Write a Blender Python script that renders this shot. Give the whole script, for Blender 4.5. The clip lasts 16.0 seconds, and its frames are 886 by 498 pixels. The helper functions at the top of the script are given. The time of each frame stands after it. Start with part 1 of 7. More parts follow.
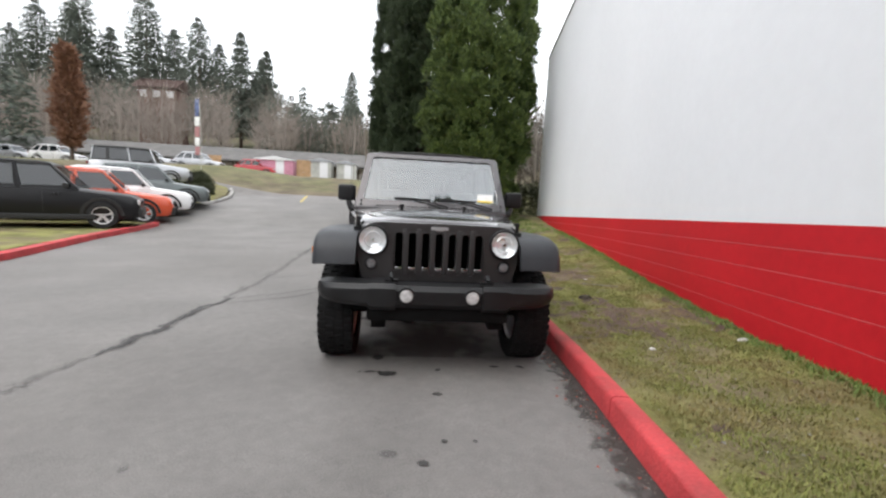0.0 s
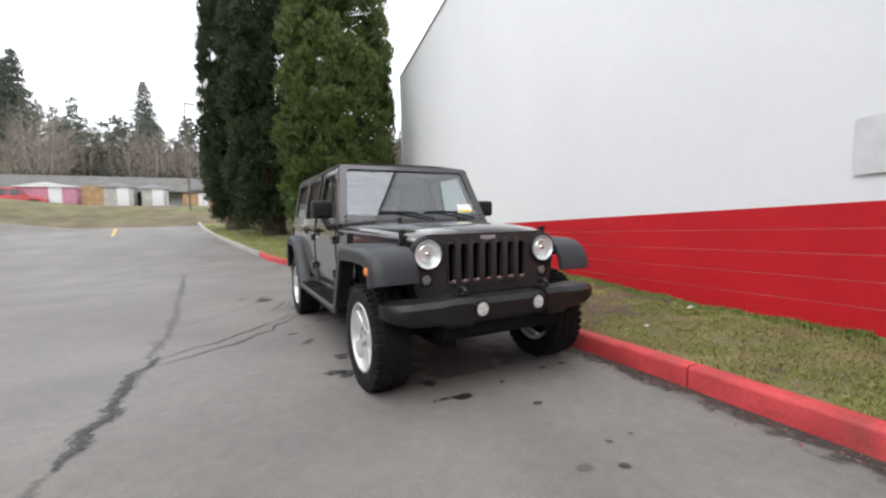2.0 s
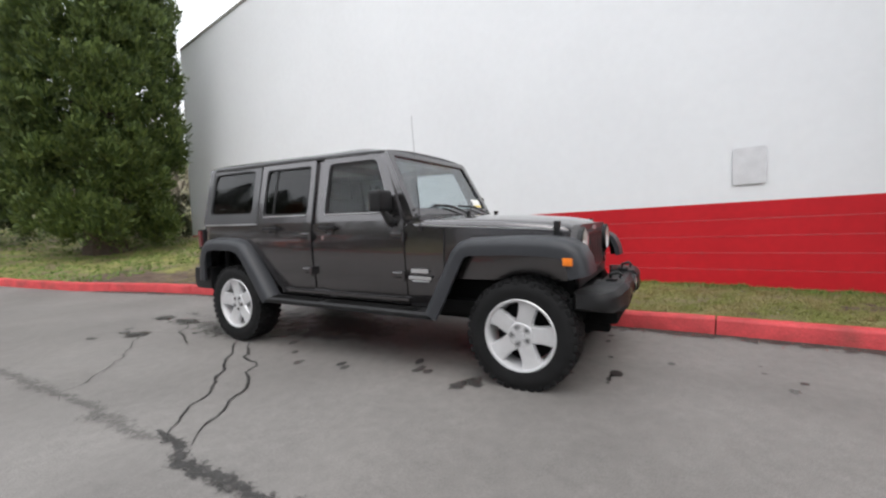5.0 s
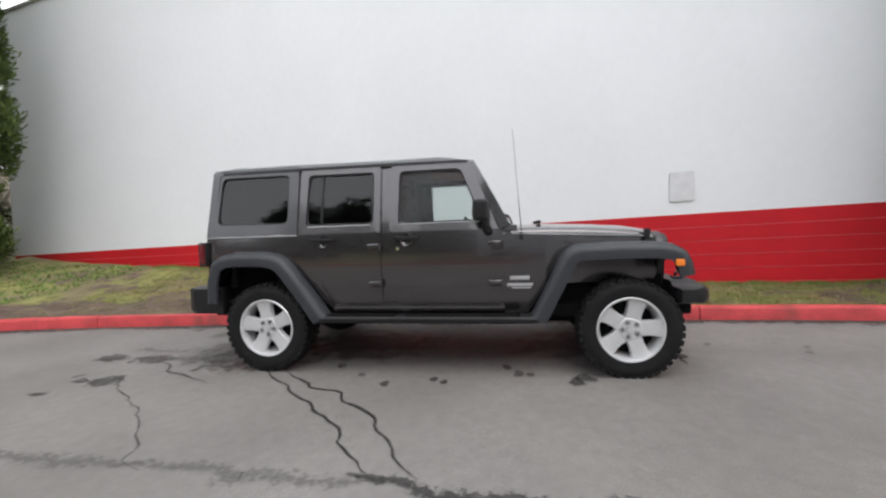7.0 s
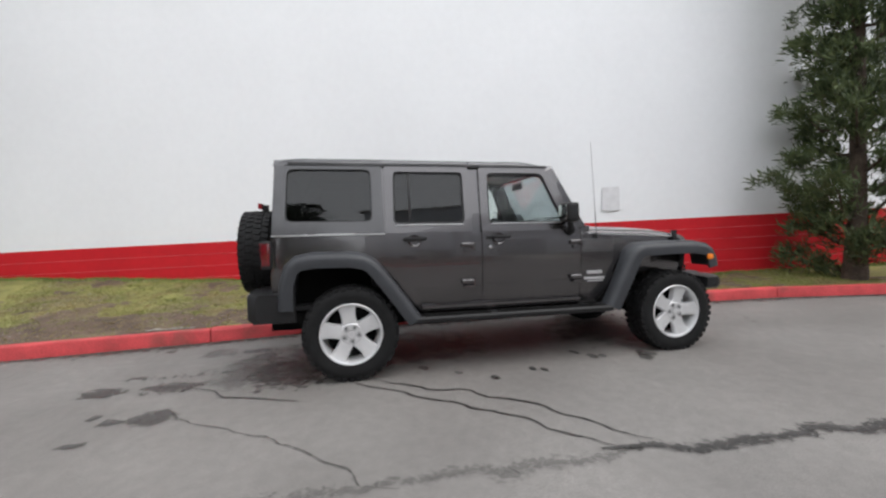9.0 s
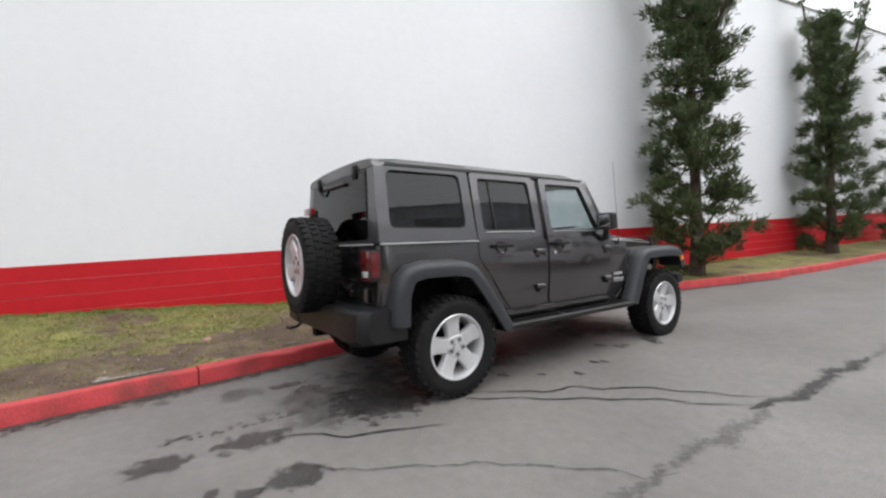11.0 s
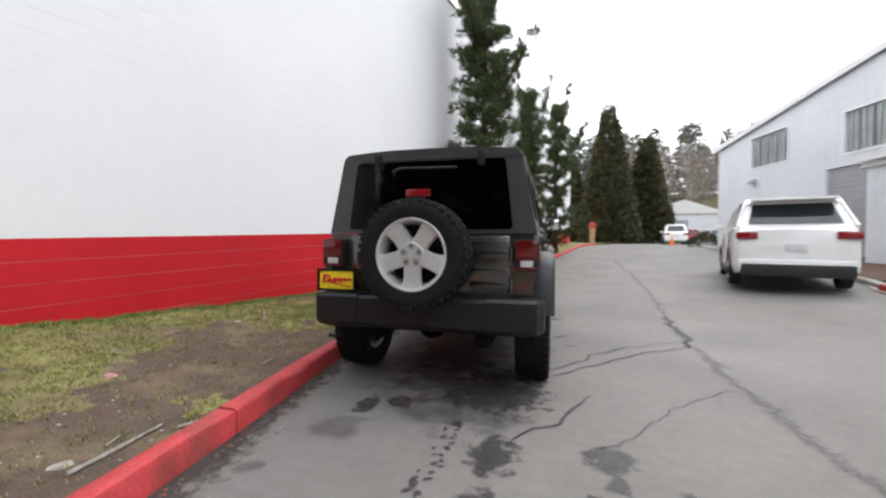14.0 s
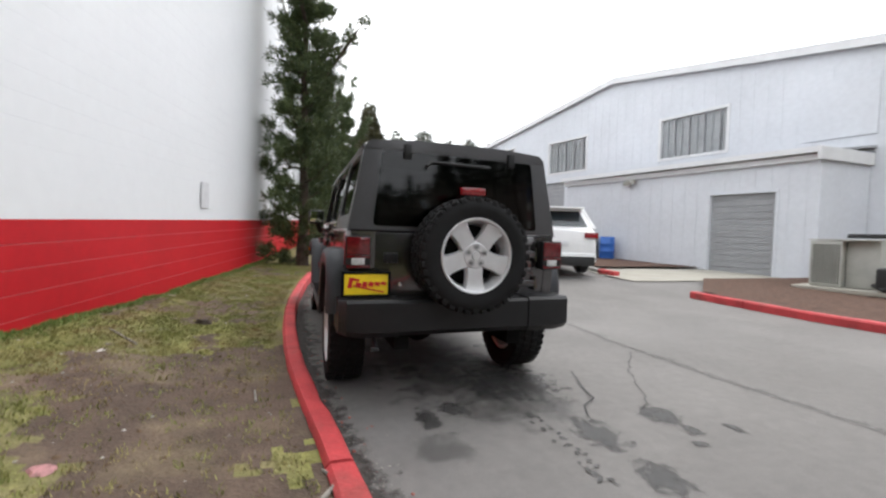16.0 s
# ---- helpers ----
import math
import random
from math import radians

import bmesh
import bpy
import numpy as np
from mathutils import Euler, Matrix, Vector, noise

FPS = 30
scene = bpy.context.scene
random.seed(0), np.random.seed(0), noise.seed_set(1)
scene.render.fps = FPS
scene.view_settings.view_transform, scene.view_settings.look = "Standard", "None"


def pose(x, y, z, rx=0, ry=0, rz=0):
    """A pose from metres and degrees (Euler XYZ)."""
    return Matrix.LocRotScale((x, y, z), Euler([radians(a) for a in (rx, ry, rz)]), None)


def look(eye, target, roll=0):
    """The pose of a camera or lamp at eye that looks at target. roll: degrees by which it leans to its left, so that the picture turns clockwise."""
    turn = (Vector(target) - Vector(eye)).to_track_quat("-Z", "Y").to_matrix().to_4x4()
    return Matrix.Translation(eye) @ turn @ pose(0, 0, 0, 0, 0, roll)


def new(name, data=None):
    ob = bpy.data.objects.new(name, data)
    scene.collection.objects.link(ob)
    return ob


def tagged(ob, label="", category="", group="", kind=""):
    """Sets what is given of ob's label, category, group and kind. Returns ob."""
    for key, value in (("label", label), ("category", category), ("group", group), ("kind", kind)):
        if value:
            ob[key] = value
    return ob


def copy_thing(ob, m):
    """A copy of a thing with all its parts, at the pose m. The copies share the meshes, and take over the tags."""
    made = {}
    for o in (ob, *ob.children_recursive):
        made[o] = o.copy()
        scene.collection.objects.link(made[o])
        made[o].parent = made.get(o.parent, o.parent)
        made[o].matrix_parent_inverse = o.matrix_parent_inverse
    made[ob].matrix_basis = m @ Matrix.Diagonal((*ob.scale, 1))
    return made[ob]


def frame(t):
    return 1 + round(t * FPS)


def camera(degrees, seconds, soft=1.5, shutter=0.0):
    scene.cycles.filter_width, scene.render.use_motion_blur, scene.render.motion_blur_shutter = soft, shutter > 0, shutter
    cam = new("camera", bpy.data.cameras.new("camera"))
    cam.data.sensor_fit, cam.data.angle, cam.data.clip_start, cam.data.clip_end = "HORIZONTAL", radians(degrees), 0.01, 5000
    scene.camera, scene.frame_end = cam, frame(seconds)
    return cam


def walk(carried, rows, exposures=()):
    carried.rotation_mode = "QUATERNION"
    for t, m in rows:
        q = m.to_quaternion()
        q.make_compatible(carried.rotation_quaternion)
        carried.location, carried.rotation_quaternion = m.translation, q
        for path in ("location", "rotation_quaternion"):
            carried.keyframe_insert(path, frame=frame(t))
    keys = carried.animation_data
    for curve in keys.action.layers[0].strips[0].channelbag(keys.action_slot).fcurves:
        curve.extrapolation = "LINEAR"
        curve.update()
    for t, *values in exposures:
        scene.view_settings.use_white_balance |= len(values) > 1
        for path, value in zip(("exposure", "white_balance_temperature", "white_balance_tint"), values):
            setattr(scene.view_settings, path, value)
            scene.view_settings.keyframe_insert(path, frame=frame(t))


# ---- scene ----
cam = camera(92.8, 16.0, soft=2.3, shutter=0.4)

PATH = [
    (0, (-0.243, -3.425, 1.281), (-0.069, -1.446, 1.051), 2.9),
    (0.5, (-0.532, -3.39, 1.253), (-0.185, -1.433, 1.032), 0.8),
    (1, (-0.861, -3.263, 1.228), (-0.292, -1.349, 1.126), -0.8),
    (1.5, (-1.267, -3.077, 1.21), (-0.54, -1.218, 1.08), -0.1),
    (2, (-1.681, -2.87, 1.195), (-0.764, -1.097, 1.058), -1.2),
    (2.5, (-2.039, -2.561, 1.181), (-0.998, -0.86, 1.028), -0.4),
    (3, (-2.406, -2.277, 1.169), (-1.134, -0.738, 1.05), 1.2),
    (3.5, (-2.728, -1.948, 1.163), (-1.294, -0.561, 1.032), -0.1),
    (4, (-3.023, -1.614, 1.156), (-1.477, -0.35, 1.033), -0.0),
    (4.2, (-3.12, -1.478, 1.163), (-1.534, -0.266, 1.029), -0.9),
    (6.3, (-3.966, 0.16, 1.164), (-2.046, 0.714, 1.076), -1.6),
    (6.5, (-4.031, 0.353, 1.182), (-2.094, 0.841, 1.089), -2.5),
    (7, (-4.134, 0.841, 1.178), (-2.164, 1.172, 1.082), -1.9),
    (7.5, (-4.247, 1.345, 1.175), (-2.254, 1.48, 1.091), -2.3),
    (8, (-4.263, 1.869, 1.167), (-2.264, 1.857, 1.102), -2.8),
    (8.5, (-4.272, 2.386, 1.161), (-2.287, 2.161, 1.063), -1.5),
    (9, (-4.215, 2.908, 1.171), (-2.26, 2.494, 1.087), -1.3),
    (9.5, (-4.06, 3.436, 1.174), (-2.147, 2.869, 1.036), 0.0),
    (10, (-3.912, 3.908, 1.178), (-2.086, 3.102, 1.051), -0.3),
    (10.2, (-3.811, 4.094, 1.179), (-2.021, 3.209, 1.078), -0.3),
    (12.3, (-2.455, 5.706, 1.087), (-1.194, 4.153, 1.05), -1.1),
    (12.5, (-2.282, 5.816, 1.1), (-1.109, 4.196, 1.058), 0.3),
    (13, (-1.847, 6.107, 1.093), (-0.861, 4.368, 1.037), -1.0),
    (13.5, (-1.381, 6.321, 1.114), (-0.599, 4.481, 1.064), -2.0),
    (14, (-0.903, 6.491, 1.112), (-0.393, 4.557, 1.073), 0.3),
    (14.5, (-0.402, 6.6, 1.1), (-0.196, 4.611, 1.058), 0.5),
    (15, (0.119, 6.591, 1.122), (0.05, 4.594, 1.021), 1.6),
    (15.5, (0.668, 6.525, 1.134), (0.27, 4.57, 1.001), 1.9),
    (16, (1.106, 6.335, 1.146), (0.446, 4.448, 1.079), 1.8),
]
walk(cam, [(t, look(eye, target, roll)) for t, eye, target, roll in PATH], ((0, 0.10), (3.5, 0.10), (6.5, -0.02), (10, -0.02), (12.5, 0.10), (16, 0.10)))

# ---- world and light: overcast winter day ----
world = bpy.data.worlds.new("overcast_sky")
scene.world = world
world.use_nodes = True
wn, wl = world.node_tree.nodes, world.node_tree.links
sky = wn.new("ShaderNodeTexSky")
sky.sky_type = "NISHITA"
sky.sun_disc = False
sky.sun_elevation, sky.sun_rotation = radians(48), radians(200)
sky.air_density, sky.dust_density = 1.0, 4.0
cloud = wn.new("ShaderNodeMixRGB")
cloud.inputs[0].default_value = 0.90
cloud.inputs[2].default_value = (8.6, 8.8, 9.1, 1)
wl.new(sky.outputs[0], cloud.inputs[1])
wl.new(cloud.outputs[0], wn["Background"].inputs[0])
wn["Background"].inputs[1].default_value = 0.245
sun_data = bpy.data.lights.new("sun", "SUN")
sun_data.energy, sun_data.angle, sun_data.color = 1.1, radians(40), (1.0, 0.97, 0.93)
sun = new("sun", sun_data)
sun.matrix_world = look((-20, -10, 40), (0, 3, 0))


# ---- materials ----
def mat(name, color, rough=0.6, metal=0.0, vary=0.12, scale=6.0, bump=0.0, bump_scale=60.0, second=None, second_scale=1.2, second_range=(0.45, 0.62),
        coat=0.0, spec=0.5, random_piece=0.0, trans=0.0, ior=1.45, emit=None, speck=0.0, speck_scale=130.0):
    """A node material: base colour varied at two scales, an optional second colour in patches, and fine relief."""
    m = bpy.data.materials.new(name)
    m.use_nodes = True
    n, l = m.node_tree.nodes, m.node_tree.links
    b = n["Principled BSDF"]
    b.inputs["Roughness"].default_value, b.inputs["Metallic"].default_value = rough, metal
    b.inputs["Coat Weight"].default_value, b.inputs["Coat Roughness"].default_value = coat, 0.04
    b.inputs["Specular IOR Level"].default_value, b.inputs["IOR"].default_value = spec, ior
    b.inputs["Transmission Weight"].default_value = trans
    b.inputs["Base Color"].default_value = (*color, 1)
    if emit:
        b.inputs["Emission Color"].default_value, b.inputs["Emission Strength"].default_value = (*color, 1), emit
    if not vary and not second and not bump and not random_piece:
        return m
    tc = n.new("ShaderNodeTexCoord")
    geo = n.new("ShaderNodeNewGeometry")
    src = geo.outputs["Position"]
    col = None

    def noise_tex(s, detail=6.0):
        t = n.new("ShaderNodeTexNoise")
        t.inputs["Scale"].default_value, t.inputs["Detail"].default_value = s, detail
        l.new(src, t.inputs["Vector"])
        return t.outputs[0]

    def mixed(a, bcol, fac, mode="MIX"):
        x = n.new("ShaderNodeMixRGB")
        x.blend_type = mode
        for i, v in ((0, fac), (1, a), (2, bcol)):
            if isinstance(v, (tuple, float, int)):
                x.inputs[i].default_value = (*v, 1) if isinstance(v, tuple) else v
            else:
                l.new(v, x.inputs[i])
        return x.outputs[0]

    def ramp(v, lo, hi, to0=0.0, to1=1.0):
        r = n.new("ShaderNodeMapRange")
        r.inputs[1].default_value, r.inputs[2].default_value, r.inputs[3].default_value, r.inputs[4].default_value = lo, hi, to0, to1
        l.new(v, r.inputs[0])
        return r.outputs[0]

    col = tuple(color)
    if second:
        col = mixed(col, tuple(second), ramp(noise_tex(second_scale, 8), *second_range))
    if vary:
        dark = tuple(c * (1 - vary * 1.6) for c in (1, 1, 1))
        light = tuple(c * (1 + vary) for c in (1, 1, 1))
        shade = mixed(dark, light, ramp(noise_tex(scale), 0.3, 0.7))
        col = mixed(col, shade, 1.0, "MULTIPLY")
        fine = mixed((1 - vary,) * 3, (1 + vary * 0.6,) * 3, ramp(noise_tex(scale * 14), 0.3, 0.7))
        col = mixed(col, fine, 1.0, "MULTIPLY")
    if speck:
        dots = mixed((1 - speck,) * 3, (1 + speck,) * 3, ramp(noise_tex(speck_scale, 2), 0.35, 0.65))
        col = mixed(col, dots, 1.0, "MULTIPLY")
    if random_piece:
        info = n.new("ShaderNodeObjectInfo")
        piece = mixed((1 - random_piece,) * 3, (1 + random_piece,) * 3, info.outputs["Random"])
        col = mixed(col, piece, 1.0, "MULTIPLY")
    if not isinstance(col, tuple):
        l.new(col, b.inputs["Base Color"])
    if bump:
        bp = n.new("ShaderNodeBump")
        bp.inputs["Strength"].default_value, bp.inputs["Distance"].default_value = bump, 0.02
        l.new(noise_tex(bump_scale, 4), bp.inputs["Height"])
        l.new(bp.outputs[0], b.inputs["Normal"])
    return m


M = {}
M["paint"] = mat("granite_paint", (0.098, 0.093, 0.096), 0.24, 0.88, 0.04, 3.0, coat=1.0, spec=0.5)
M["plastic"] = mat("black_textured_plastic", (0.014, 0.014, 0.015), 0.42, 0, 0.10, 8, spec=0.36, bump=0.10, bump_scale=500)
M["grille"] = mat("satin_granite_grille", (0.070, 0.067, 0.068), 0.36, 0.50, 0.05, 5, spec=0.30)
M["flare"] = mat("grey_black_moulded_plastic", (0.034, 0.036, 0.041), 0.44, 0, 0.08, 5, spec=0.42, bump=0.08, bump_scale=450)
M["hardtop"] = mat("grained_dark_hardtop", (0.078, 0.077, 0.081), 0.34, 0.50, 0.05, 4, bump=0.05, bump_scale=400, coat=0.5)
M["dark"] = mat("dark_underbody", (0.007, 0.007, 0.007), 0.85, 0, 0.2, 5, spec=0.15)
# Radiator colour carries the shade of the slots: near black, no gloss.
M["void"] = mat("radiator_shade_black", (0.002, 0.002, 0.002), 1.0, 0, 0, 1, spec=0.0)
M["smokelens"] = mat("smoked_clear_lens", (0.20, 0.20, 0.21), 0.10, 0, 0.2, 60, coat=0.8)
M["rubber"] = mat("tyre_rubber", (0.0085, 0.0085, 0.009), 0.70, 0, 0.18, 12, spec=0.28, bump=0.15, bump_scale=160)
M["alloy"] = mat("silver_alloy", (0.62, 0.62, 0.63), 0.32, 0.40, 0.05, 10)
M["lugdark"] = mat("dull_steel_nut", (0.12, 0.12, 0.125), 0.4, 0.5, 0.1, 30)
M["chrome"] = mat("chrome", (0.85, 0.85, 0.86), 0.08, 1.0, 0, 1)
M["reflector"] = mat("lamp_reflector", (0.93, 0.94, 0.95), 0.22, 0.55, 0, 1)
M["amber"] = mat("amber_lens", (0.85, 0.22, 0.02), 0.15, 0, 0.08, 60, coat=0.6)
M["redlens"] = mat("red_lens", (0.13, 0.007, 0.011), 0.12, 0, 0.25, 50, coat=0.8)
M["brightred"] = mat("bright_red_lens", (0.26, 0.010, 0.016), 0.14, 0, 0.2, 50, coat=0.8)
M["clearlens"] = mat("white_lens", (0.62, 0.62, 0.62), 0.12, 0, 0.2, 60, coat=0.8)
M["yellow"] = mat("yellow_plate", (0.88, 0.66, 0.02), 0.45, 0, 0.05, 12)
M["redpaint"] = mat("red_print", (0.55, 0.02, 0.02), 0.5, 0, 0.05, 10)
M["white"] = mat("white_card", (0.82, 0.82, 0.80), 0.6, 0, 0.04, 20)
M["badge"] = mat("badge_and_glint_silver", (0.55, 0.55, 0.56), 0.3, 0.6, 0.1, 60)
M["seat"] = mat("black_seat_cloth", (0.022, 0.022, 0.024), 0.9, 0, 0.2, 20, bump=0.2, bump_scale=300)
M["interior"] = mat("dark_trim", (0.020, 0.020, 0.022), 0.7, 0, 0.15, 10)


def glass(name, tint, rough=0.0, ior=1.5):
    """Thin pane: a tinted see-through layer under a mirror gloss that grows at grazing angles, the same from both sides."""
    m = bpy.data.materials.new(name)
    m.use_nodes = True
    n, l = m.node_tree.nodes, m.node_tree.links
    n.remove(n["Principled BSDF"])
    tr, gl, mx, lw, pw, ma = (n.new(k) for k in ("ShaderNodeBsdfTransparent", "ShaderNodeBsdfGlossy", "ShaderNodeMixShader", "ShaderNodeLayerWeight", "ShaderNodeMath", "ShaderNodeMath"))
    tr.inputs[0].default_value = (*tint, 1)
    gl.inputs["Roughness"].default_value = rough
    f0 = ((ior - 1) / (ior + 1)) ** 2
    lw.inputs[0].default_value = 0.5
    pw.operation, pw.inputs[1].default_value = "POWER", 5.0
    ma.operation, ma.inputs[1].default_value, ma.inputs[2].default_value = "MULTIPLY_ADD", 1 - f0, f0
    l.new(lw.outputs["Facing"], pw.inputs[0]), l.new(pw.outputs[0], ma.inputs[0]), l.new(ma.outputs[0], mx.inputs[0])
    l.new(tr.outputs[0], mx.inputs[1]), l.new(gl.outputs[0], mx.inputs[2])
    l.new(mx.outputs[0], n["Material Output"].inputs[0])
    return m


M["glass_clear"] = glass("clear_glass", (0.88, 0.91, 0.90), 0, 1.35)
M["glass_tint"] = glass("tinted_glass", (0.15, 0.165, 0.17), 0, 1.60)
M["glass_rear"] = glass("dark_rear_glass", (0.16, 0.165, 0.17), 0, 1.45)
M["glass_lamp"] = glass("lamp_glass", (0.96, 0.97, 0.97), 0, 1.25)
M["glass_shield"] = glass("windshield_glass", (0.82, 0.87, 0.89), 0, 2.4)


# ---- mesh helpers ----
def part(name, bm, material, parent=None, label="", smooth=30):
    bmesh.ops.recalc_face_normals(bm, faces=bm.faces)
    me = bpy.data.meshes.new(name)
    bm.to_mesh(me)
    bm.free()
    me.materials.append(material)
    if smooth:
        me.shade_smooth()
        me.set_sharp_from_angle(angle=radians(smooth))
    ob = new(name, me)
    ob.parent = parent
    return tagged(ob, label)


def empty(name, x=0, y=0, z=0, rz=0.0):
    ob = new(name)
    ob.matrix_basis = pose(x, y, z, 0, 0, rz)
    ob.empty_display_size = 0.2
    return ob


def bevel(bm, w, seg=2, angle=25):
    ed = [e for e in bm.edges if len(e.link_faces) == 2 and e.calc_face_angle(0) > radians(angle)]
    if ed and w:
        bmesh.ops.bevel(bm, geom=ed, offset=w, segments=seg, affect="EDGES", clamp_overlap=True, profile=0.6)
    return bm


def add_box(bm, c, s, rot=None):
    m = Matrix.Translation(c) @ (rot.to_4x4() if rot else Matrix.Identity(4)) @ Matrix.Diagonal((*s, 1))
    bmesh.ops.create_cube(bm, size=1, matrix=m)
    return bm


def box(c, s, w=0.01, seg=2, rot=None):
    return bevel(add_box(bmesh.new(), c, s, rot), w, seg)


def loft(bm, rings, closed=True, caps=True):
    vs = [[bm.verts.new(p) for p in r] for r in rings]
    k = len(vs[0])
    for a, b in zip(vs, vs[1:]):
        for i in range(k if closed else k - 1):
            j = (i + 1) % k
            bm.faces.new((a[i], a[j], b[j], b[i]))
    if caps and closed:
        bm.faces.new(vs[0][::-1]), bm.faces.new(vs[-1])
    return bm


def revolve(bm, profile, m, seg=32):
    """profile: (radius, height along local z) pairs."""
    rings = [[m @ Vector((r * math.cos(a), r * math.sin(a), h)) for r, h in profile] for a in (2 * math.pi * i / seg for i in range(seg))]
    vs = [[bm.verts.new(p) for p in r] for r in rings]
    for i in range(seg):
        a, b = vs[i], vs[(i + 1) % seg]
        for j in range(len(profile) - 1):
            bm.faces.new((a[j], a[j + 1], b[j + 1], b[j]))
    bmesh.ops.remove_doubles(bm, verts=bm.verts, dist=1e-5)
    return bm


def tube(bm, pts, r, seg=8):
    rings = []
    for i, p in enumerate(pts):
        d = (Vector(pts[min(i + 1, len(pts) - 1)]) - Vector(pts[max(i - 1, 0)])).normalized()
        u = d.orthogonal().normalized() if abs(d.z) > 0.95 else d.cross(Vector((0, 0, 1))).normalized()
        v = d.cross(u)
        rr = r[i] if isinstance(r, (list, tuple)) else r
        rings.append([Vector(p) + rr * (math.cos(a) * u + math.sin(a) * v) for a in (2 * math.pi * k / seg for k in range(seg))])
    return loft(bm, rings)


def rounded(pts, r, n=4):
    """A polygon in two dimensions with its corners rounded."""
    out = []
    k = len(pts)
    for i, p in enumerate(pts):
        p, a, b = Vector(p), Vector(pts[i - 1]), Vector(pts[(i + 1) % k])
        rr = r[i] if isinstance(r, (list, tuple)) else r
        s, e = p + (a - p).normalized() * rr, p + (b - p).normalized() * rr
        for j in range(n + 1):
            t = j / n
            out.append((1 - t) ** 2 * s + 2 * t * (1 - t) * p + t * t * e)
    return out


def shell(cols, xf, thick, nz=6):
    """A curved panel: for each (y, z0, z1) a column of points; xf(y, z) gives x of the outer face."""
    bm = bmesh.new()
    grids = []
    for off in (0, thick):
        grids.append([[bm.verts.new((xf(y, z0 + (z1 - z0) * j / nz) - math.copysign(off, xf(y, z0)), y, z0 + (z1 - z0) * j / nz)) for j in range(nz + 1)]
                      for y, z0, z1 in cols])
    for g in grids:
        for a, b in zip(g, g[1:]):
            for j in range(nz):
                bm.faces.new((a[j], a[j + 1], b[j + 1], b[j]))
    o, q = grids
    for j in range(nz):
        bm.faces.new((o[0][j], o[0][j + 1], q[0][j + 1], q[0][j])), bm.faces.new((o[-1][j], o[-1][j + 1], q[-1][j + 1], q[-1][j]))
    for i in range(len(cols) - 1):
        bm.faces.new((o[i][0], o[i + 1][0], q[i + 1][0], q[i][0])), bm.faces.new((o[i][nz], o[i + 1][nz], q[i + 1][nz], q[i][nz]))
    return bm


def ring_panel(outer, inner, place, thick):
    """A frame between two outlines of the same count; place(u, v, depth) gives the point."""
    bm = bmesh.new()
    k = len(outer)
    v = [[bm.verts.new(place(p[0], p[1], d)) for p in loop] for d in (0, thick) for loop in (outer, inner)]
    for i in range(k):
        j = (i + 1) % k
        bm.faces.new((v[0][i], v[0][j], v[1][j], v[1][i])), bm.faces.new((v[2][i], v[2][j], v[3][j], v[3][i]))
        bm.faces.new((v[0][i], v[0][j], v[2][j], v[2][i])), bm.faces.new((v[1][i], v[1][j], v[3][j], v[3][i]))
    return bm


def plate(outline, place, thick):
    bm = bmesh.new()
    a, b = ([bm.verts.new(place(p[0], p[1], d)) for p in outline] for d in (0, thick))
    bm.faces.new(a), bm.faces.new(b[::-1])
    for i in range(len(a)):
        j = (i + 1) % len(a)
        bm.faces.new((a[i], a[j], b[j], b[i]))
    return bm


def smooth_step(a, b, t):
    t = min(1.0, max(0.0, (t - a) / (b - a)))
    return t * t * (3 - 2 * t)


def along(table, t):
    """Straight-line interpolation in a table of (t, value)."""
    return float(np.interp(t, [p[0] for p in table], [p[1] for p in table]))


# ---- the land ----
GRADE = [(-400, 0.85), (-45, 0.85), (-27, 0.74), (-13, 0.36), (-6, 0.16), (-1.6, 0.064), (-1, 0.052), (-0.5, 0.033), (0, 0.018), (1, 0.010), (2.5, 0.0), (9, 0.0), (12, 0.06), (16, 0.40), (24, 1.15), (25.3, 1.27), (27, 1.62),
         (33, 2.75), (37, 2.9), (60, 3.0), (90, 9.0), (140, 22.0), (220, 34.0), (400, 40.0)]
KERB = [(-75, -24.0), (-45, -14.0), (-36, -6.5), (-33, -4.4), (-27, -2.95), (-14, -1.15), (-8, -0.45), (-5.6, 0.0), (-4.2, 0.42), (-3.1, 0.74), (-2.1, 0.88), (-1.2, 0.965), (-0.3, 1.05), (0.6, 1.09), (1.6, 1.09),
        (2.4, 1.06), (3.0, 1.02), (3.4, 0.975), (3.8, 0.925), (4.2, 0.87), (4.6, 0.825), (5.0, 0.785), (5.4, 0.735), (6.2, 0.65), (7.3, 0.48), (9.0, -0.02), (10.5, -0.36), (12.5, -0.68), (15, -1.25), (19, -2.2), (22, -2.7), (25, -3.0)]


def wall_x(y):
    return 2.56 + 0.17 * (y + 1.6)


def grade(x, y):
    z = along(GRADE, y)
    # the lot on the far side lies higher, behind the parked cars
    z += 0.9 * smooth_step(-9.5, -15, x) * smooth_step(9, 19, y) * smooth_step(38, 30, y)
    z += 0.10 * smooth_step(-3.5, -6.5, x) * smooth_step(3, -2, y)
    # wooded hill on the down-street side
    z += 16.0 * smooth_step(-60, -150, y) + 6.0 * smooth_step(-40, -120, x) * smooth_step(30, -20, y)
    return z


